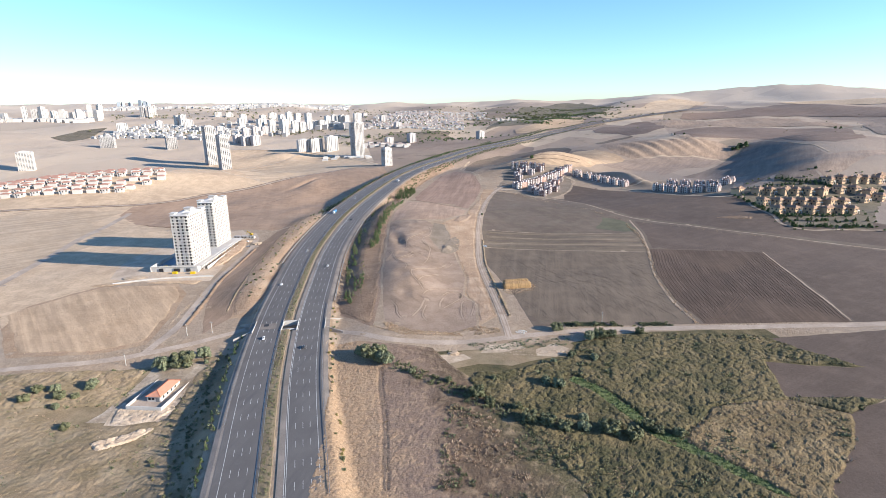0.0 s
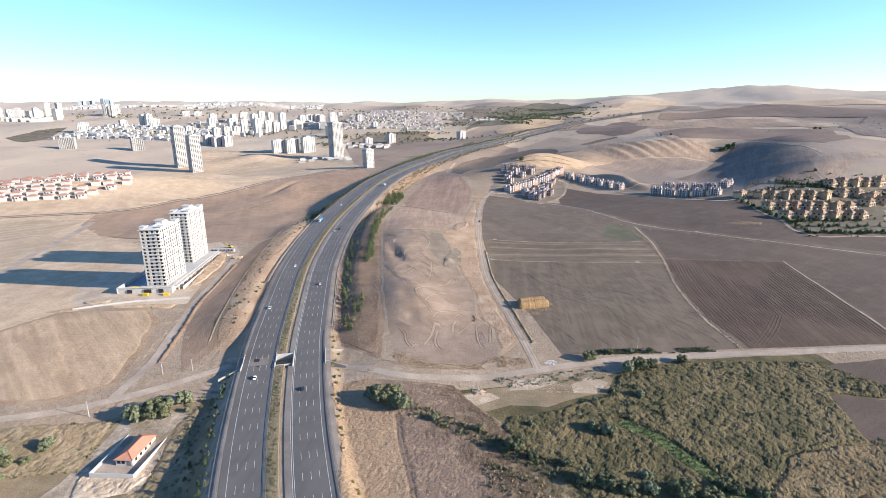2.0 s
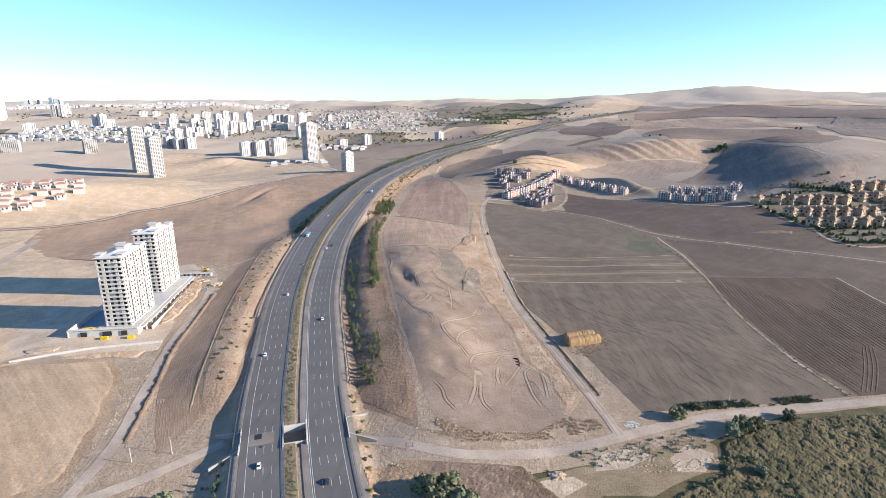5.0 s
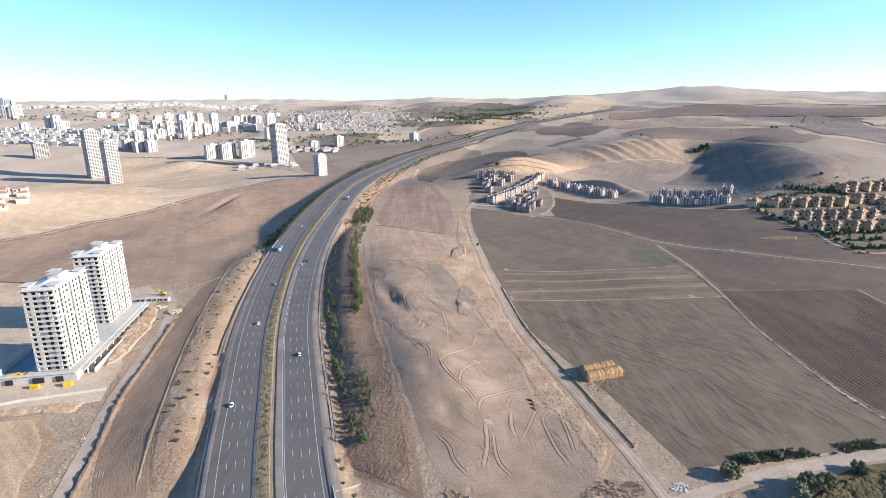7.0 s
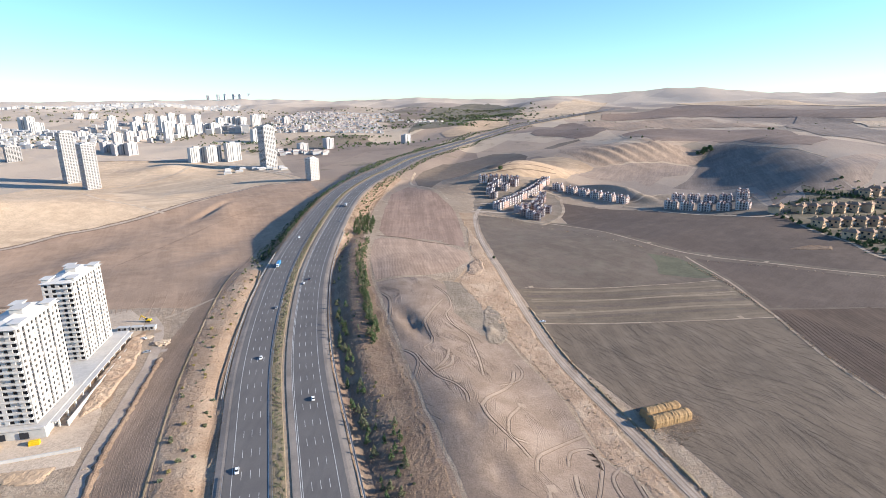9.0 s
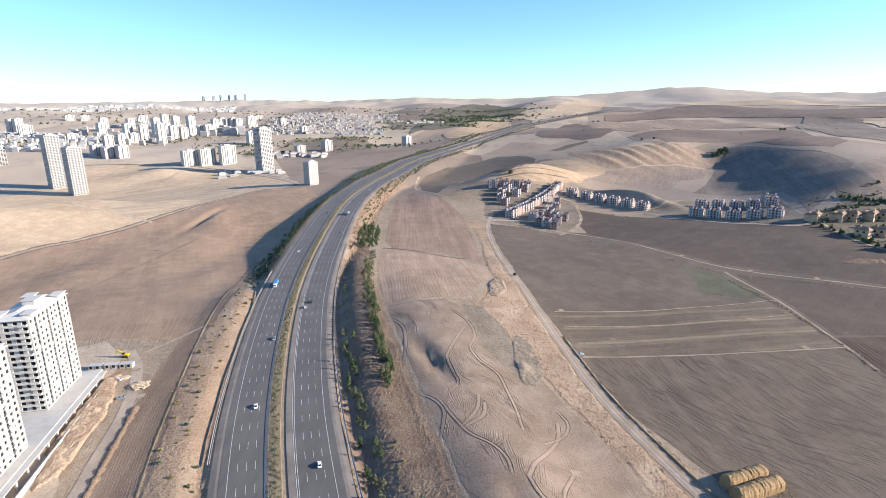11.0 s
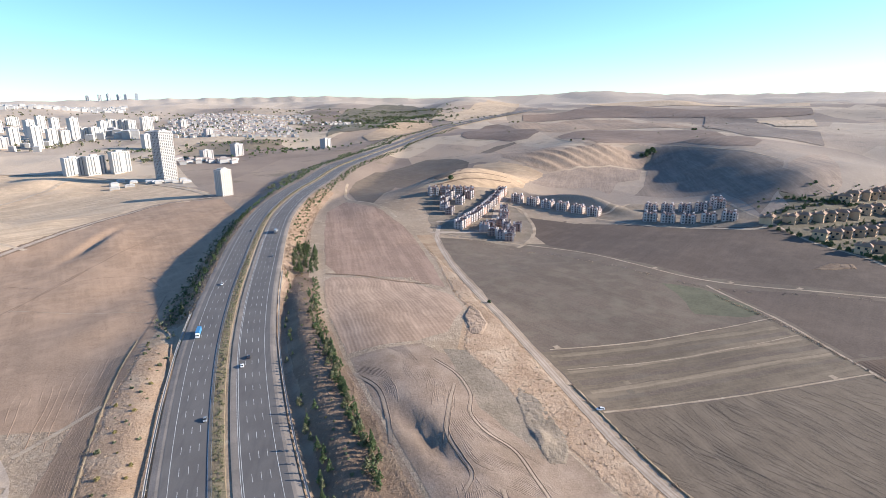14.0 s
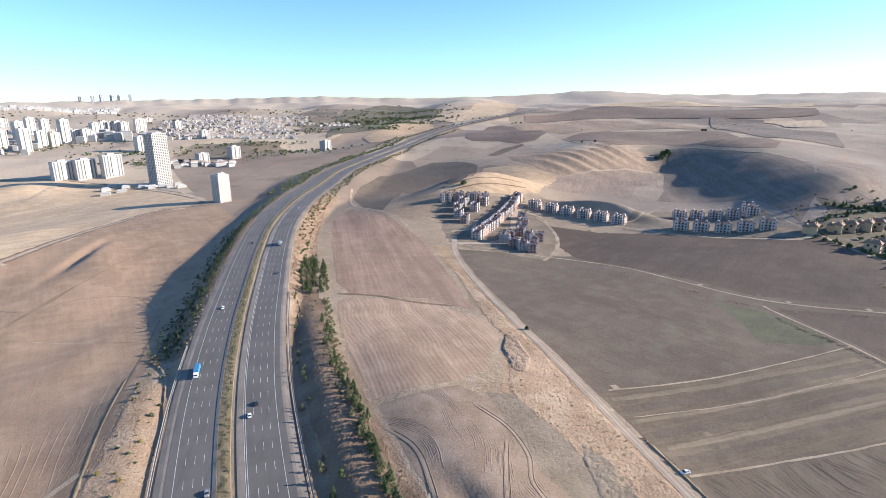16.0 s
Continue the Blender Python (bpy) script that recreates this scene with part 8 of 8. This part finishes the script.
def car(m, paint, label, group=""):
    t = thing("car", m, label, "car", group)
    bm = bmesh.new()
    loft(bm, [[(-w, y, z0), (w, y, z0), (w, y, z1 - 0.12), (w - 0.12, y, z1), (-w + 0.12, y, z1), (-w, y, z1 - 0.12)]
              for y, w, z0, z1 in ((-2.2, 0.72, 0.42, 0.72), (-2.05, 0.86, 0.28, 0.92), (-1.2, 0.9, 0.24, 0.98), (0.8, 0.9, 0.24, 0.95), (1.75, 0.86, 0.28, 0.82), (2.15, 0.72, 0.4, 0.66))])
    part("body", bm, paint, t)
    bm = bmesh.new()
    loft(bm, [[(-w, y0, z), (w, y0, z), (w, y1, z), (-w, y1, z)] for z, w, y0, y1 in ((0.9, 0.82, -1.75, 1.15), (1.36, 0.66, -1.2, 0.35))])
    part("windows", bm, M_GLASS_CAR, t)
    bm = bmesh.new()
    loft(bm, [[(-w, y0, z), (w, y0, z), (w, y1, z), (-w, y1, z)] for z, w, y0, y1 in ((1.34, 0.68, -1.22, 0.37), (1.43, 0.6, -1.1, 0.25))])
    part("roof", bm, paint, t)
    for sx in (-1, 1):
        for y in (-1.35, 1.35):
            w = piece("wheel", WHEEL, pose(sx * 0.8, y, 0.33), t)
            piece("rim", RIM, pose(0, 0, 0), w)
        bm = bmesh.new()
        box(bm, (sx * 0.62 - 0.16, 2.0, 0.58), (sx * 0.62 + 0.16, 2.14, 0.72))
        part("headlight", bm, LAMP_W, t)
        bm = bmesh.new()
        box(bm, (sx * 0.62 - 0.16, -2.2, 0.68), (sx * 0.62 + 0.16, -2.06, 0.82))
        part("tail_light", bm, LAMP_R, t)
    return t


def truck(m, cab, load, label):
    t = thing("truck", m, label, "truck", "vehicles on the motorway")
    bm = bmesh.new()
    loft(bm, [[(-1.2, y, z0), (1.2, y, z0), (1.2, y, z1 - 0.2), (1.0, y, z1), (-1.0, y, z1), (-1.2, y, z1 - 0.2)] for y, z0, z1 in ((2.6, 0.6, 3.2), (4.2, 0.6, 3.2), (4.6, 0.6, 2.6), (4.75, 0.6, 1.7))])
    part("cab", bm, cab, t)
    bm = bmesh.new()
    box(bm, (-1.05, 4.5, 1.75), (1.05, 4.72, 2.5), 0.03)
    part("windscreen", bm, M_GLASS_CAR, t)
    bm = bmesh.new()
    box(bm, (-1.25, -7.2, 1.1), (1.25, 2.3, 3.9), 0.08)
    part("load_box", bm, load, t)
    bm = bmesh.new()
    box(bm, (-0.5, -7.0, 0.7), (0.5, 4.2, 1.1))
    part("chassis", bm, M_RUBBER, t)
    for sx in (-1, 1):
        for y in (-6.2, -5.0, -3.8, 1.2, 3.6):
            piece("wheel", WHEEL, pose(sx * 1.05, y, 0.5) @ Matrix.Scale(1.5, 4), t)


def on_road(y, lane_no, west):
    d = (-1 if west else 1) * (INNER + (lane_no + 0.5) * LANE)
    p, q = at_road(y, d), at_road(y + 4, d)
    turn = math.degrees(-math.atan2(q[0] - p[0], q[1] - p[1]))
    return pose(p[0], p[1], p[2] + 0.04, 0, 0, turn + (180 if west else 0))


P_WHITE = plain("white_car_paint", (0.80, 0.80, 0.79), 0.25, vary=0.03, spec=0.5)
P_DARK = plain("dark_car_paint", (0.04, 0.045, 0.055), 0.2, vary=0.05, spec=0.5)
P_BLUE = plain("blue_truck_paint", (0.06, 0.22, 0.42), 0.4, vary=0.08)
P_SILVER = plain("silver_car_paint", (0.42, 0.43, 0.45), 0.25, 0.4, vary=0.05)
for y, n, west, paint, text in ((334, 1, False, P_DARK, "dark car driving on the motorway"), (352, 2, True, P_WHITE, "white car driving on the motorway"), (457, 3, True, P_WHITE, "white car driving on the motorway"),
                                (560, 1, True, P_WHITE, "white car driving on the motorway"), (505, 2, False, P_WHITE, "white car driving on the motorway"), (640, 0, True, P_SILVER, "silver car driving on the motorway"),
                                (690, 0, False, P_WHITE, "white car driving on the motorway"), (700, 1, False, P_DARK, "dark car driving on the motorway"), (835, 2, True, P_WHITE, "white car driving on the motorway"),
                                (905, 3, False, P_SILVER, "silver car driving on the motorway"), (1010, 1, True, P_DARK, "dark car driving on the motorway"), (1180, 2, False, P_WHITE, "white car driving on the motorway")):
    car(on_road(y, n, west), paint, text, "vehicles on the motorway")
truck(on_road(1000, 2, False), P_WHITE, P_SILVER, "white lorry with a pale box body")
truck(on_road(740, 3, True), P_WHITE, P_BLUE, "lorry with a blue covered load")
car(pose(46.5, 586, ground_at(46.5, 586) + 0.35, 0, 0, 78), P_WHITE, "white car parked beside the dirt road")
car(pose(-224, 609, ground_at(-224, 609) + 0.25, 0, 0, 60), P_WHITE, "white car parked on the building site", "cars on the site")
car(pose(-216, 588, ground_at(-216, 588) + 0.25, 0, 0, 100), P_SILVER, "silver car parked on the building site", "cars on the site")


def digger(x, y, turn):
    t = thing("excavator", pose(x, y, ground_at(x, y) + 0.1, 0, 0, turn), "yellow crawler excavator at the field edge", "excavator")
    for s in (-1, 1):
        bm = bmesh.new()
        box(bm, (s * 1.1 - 0.3, -1.9, 0), (s * 1.1 + 0.3, 1.9, 0.9), 0.25)
        part("track", bm, M_RUBBER, t)
    bm = bmesh.new()
    box(bm, (-1.3, -2.2, 0.95), (1.3, 1.2, 2.0), 0.15)
    part("body", bm, M_YELLOW, t)
    bm = bmesh.new()
    box(bm, (-1.25, 0.0, 2.0), (-0.1, 1.4, 3.0), 0.1)
    part("cab", bm, M_GLASS_CAR, t)
    bm = bmesh.new()
    box(bm, (0.1, 0, -0.2), (0.6, 4.6, 0.35), 0.05, m=pose(0, 1.0, 1.9, 35))
    box(bm, (0.1, 0, -0.2), (0.6, 3.2, 0.2), 0.05, m=pose(0, 4.7, 4.4, -60))
    part("boom", bm, M_YELLOW, t)


digger(-230, 640, 80)


def pole(x, y, h, label):
    t = thing("utility_pole", pose(x, y, ground_at(x, y)), label, "utility pole", "utility poles")
    bm = bmesh.new()
    bmesh.ops.create_cone(bm, cap_ends=True, segments=8, radius1=0.22, radius2=0.12, depth=h, matrix=Matrix.Translation((0, 0, h / 2)))
    part("post", bm, M_CONCRETE, t)
    bm = bmesh.new()
    box(bm, (-1.1, -0.07, h - 0.9), (1.1, 0.07, h - 0.75), 0.02)
    part("crossarm", bm, M_STEEL, t)
    for u in (-0.9, 0, 0.9):
        bm = bmesh.new()
        bmesh.ops.create_cone(bm, cap_ends=True, segments=6, radius1=0.07, radius2=0.05, depth=0.25, matrix=Matrix.Translation((u, 0, h - 0.62)))
        part("insulator", bm, M_WHITEWASH, t)


for x, y in ((-208, 326), (-185, 365), (-169, 370), (118, 380)):
    pole(x, y, 9.0, "slim concrete utility pole with a crossarm")


def rocks(name, x, y, rx, ry, n, s0, s1, mat, label, seed):
    """A scatter of broken stones."""
    r = random.Random(seed)
    bm = bmesh.new()
    for k in range(n):
        a, q = r.uniform(0, math.tau), r.random() ** 0.5
        px, py = x + math.cos(a) * rx * q, y + math.sin(a) * ry * q
        s = r.uniform(s0, s1)
        v = bmesh.ops.create_icosphere(bm, subdivisions=1, radius=s)["verts"]
        for w in v:
            w.co = Vector((w.co.x * 1.2, w.co.y, w.co.z * 0.7)) * (1 + 0.3 * noise.noise(w.co * 2 + Vector((k, 0, 0))))
        bmesh.ops.translate(bm, verts=v, vec=(px, py, ground_at(px, py) + 0.15 * s))
    ob = part(name, bm, mat)
    return tagged(ob, label, "stones", kind="stuff")


rocks("rubble", 56, 366, 4, 3, 60, 0.25, 0.6, M_WHITEWASH, "heap of white rubble at the road fork", 1)
rocks("stones", 60, 335, 24, 5, 160, 0.2, 0.6, S_SAND, "pale stones on the washed-out bank", 4)
rocks("stones", -178, 272, 16, 5, 90, 0.12, 0.4, S_SAND, "pale stones below the small house", 5)
rocks("stones", -208, 430, 2, 60, 120, 0.2, 0.5, S_SAND, "pale stones beside the dirt road", 6)
for k, (x, y, r0, r1, tall, turn) in enumerate(((6, 333, 4, 3, 1.2, 20), (-210, 600, 6, 5, 1.5, 0))):
    bm = bmesh.new()
    bmesh.ops.create_icosphere(bm, subdivisions=4, radius=1)
    for v in bm.verts:
        q = noise.noise(Vector((v.co.x * 3 + k * 7, v.co.y * 3, v.co.z * 3))) * 0.35 + noise.noise(v.co * 9 + Vector((k, 0, 0))) * 0.12
        v.co = Vector((v.co.x * r0, v.co.y * r1, v.co.z * tall)) * (1 + q)
    ob = part("earth_mound", bm, S_SAND)
    ob.matrix_basis = pose(x, y, ground_at(x, y) - 0.2, 0, 0, turn)
    tagged(ob, "low mound of pale dug earth", "earth mound", "earth mounds")
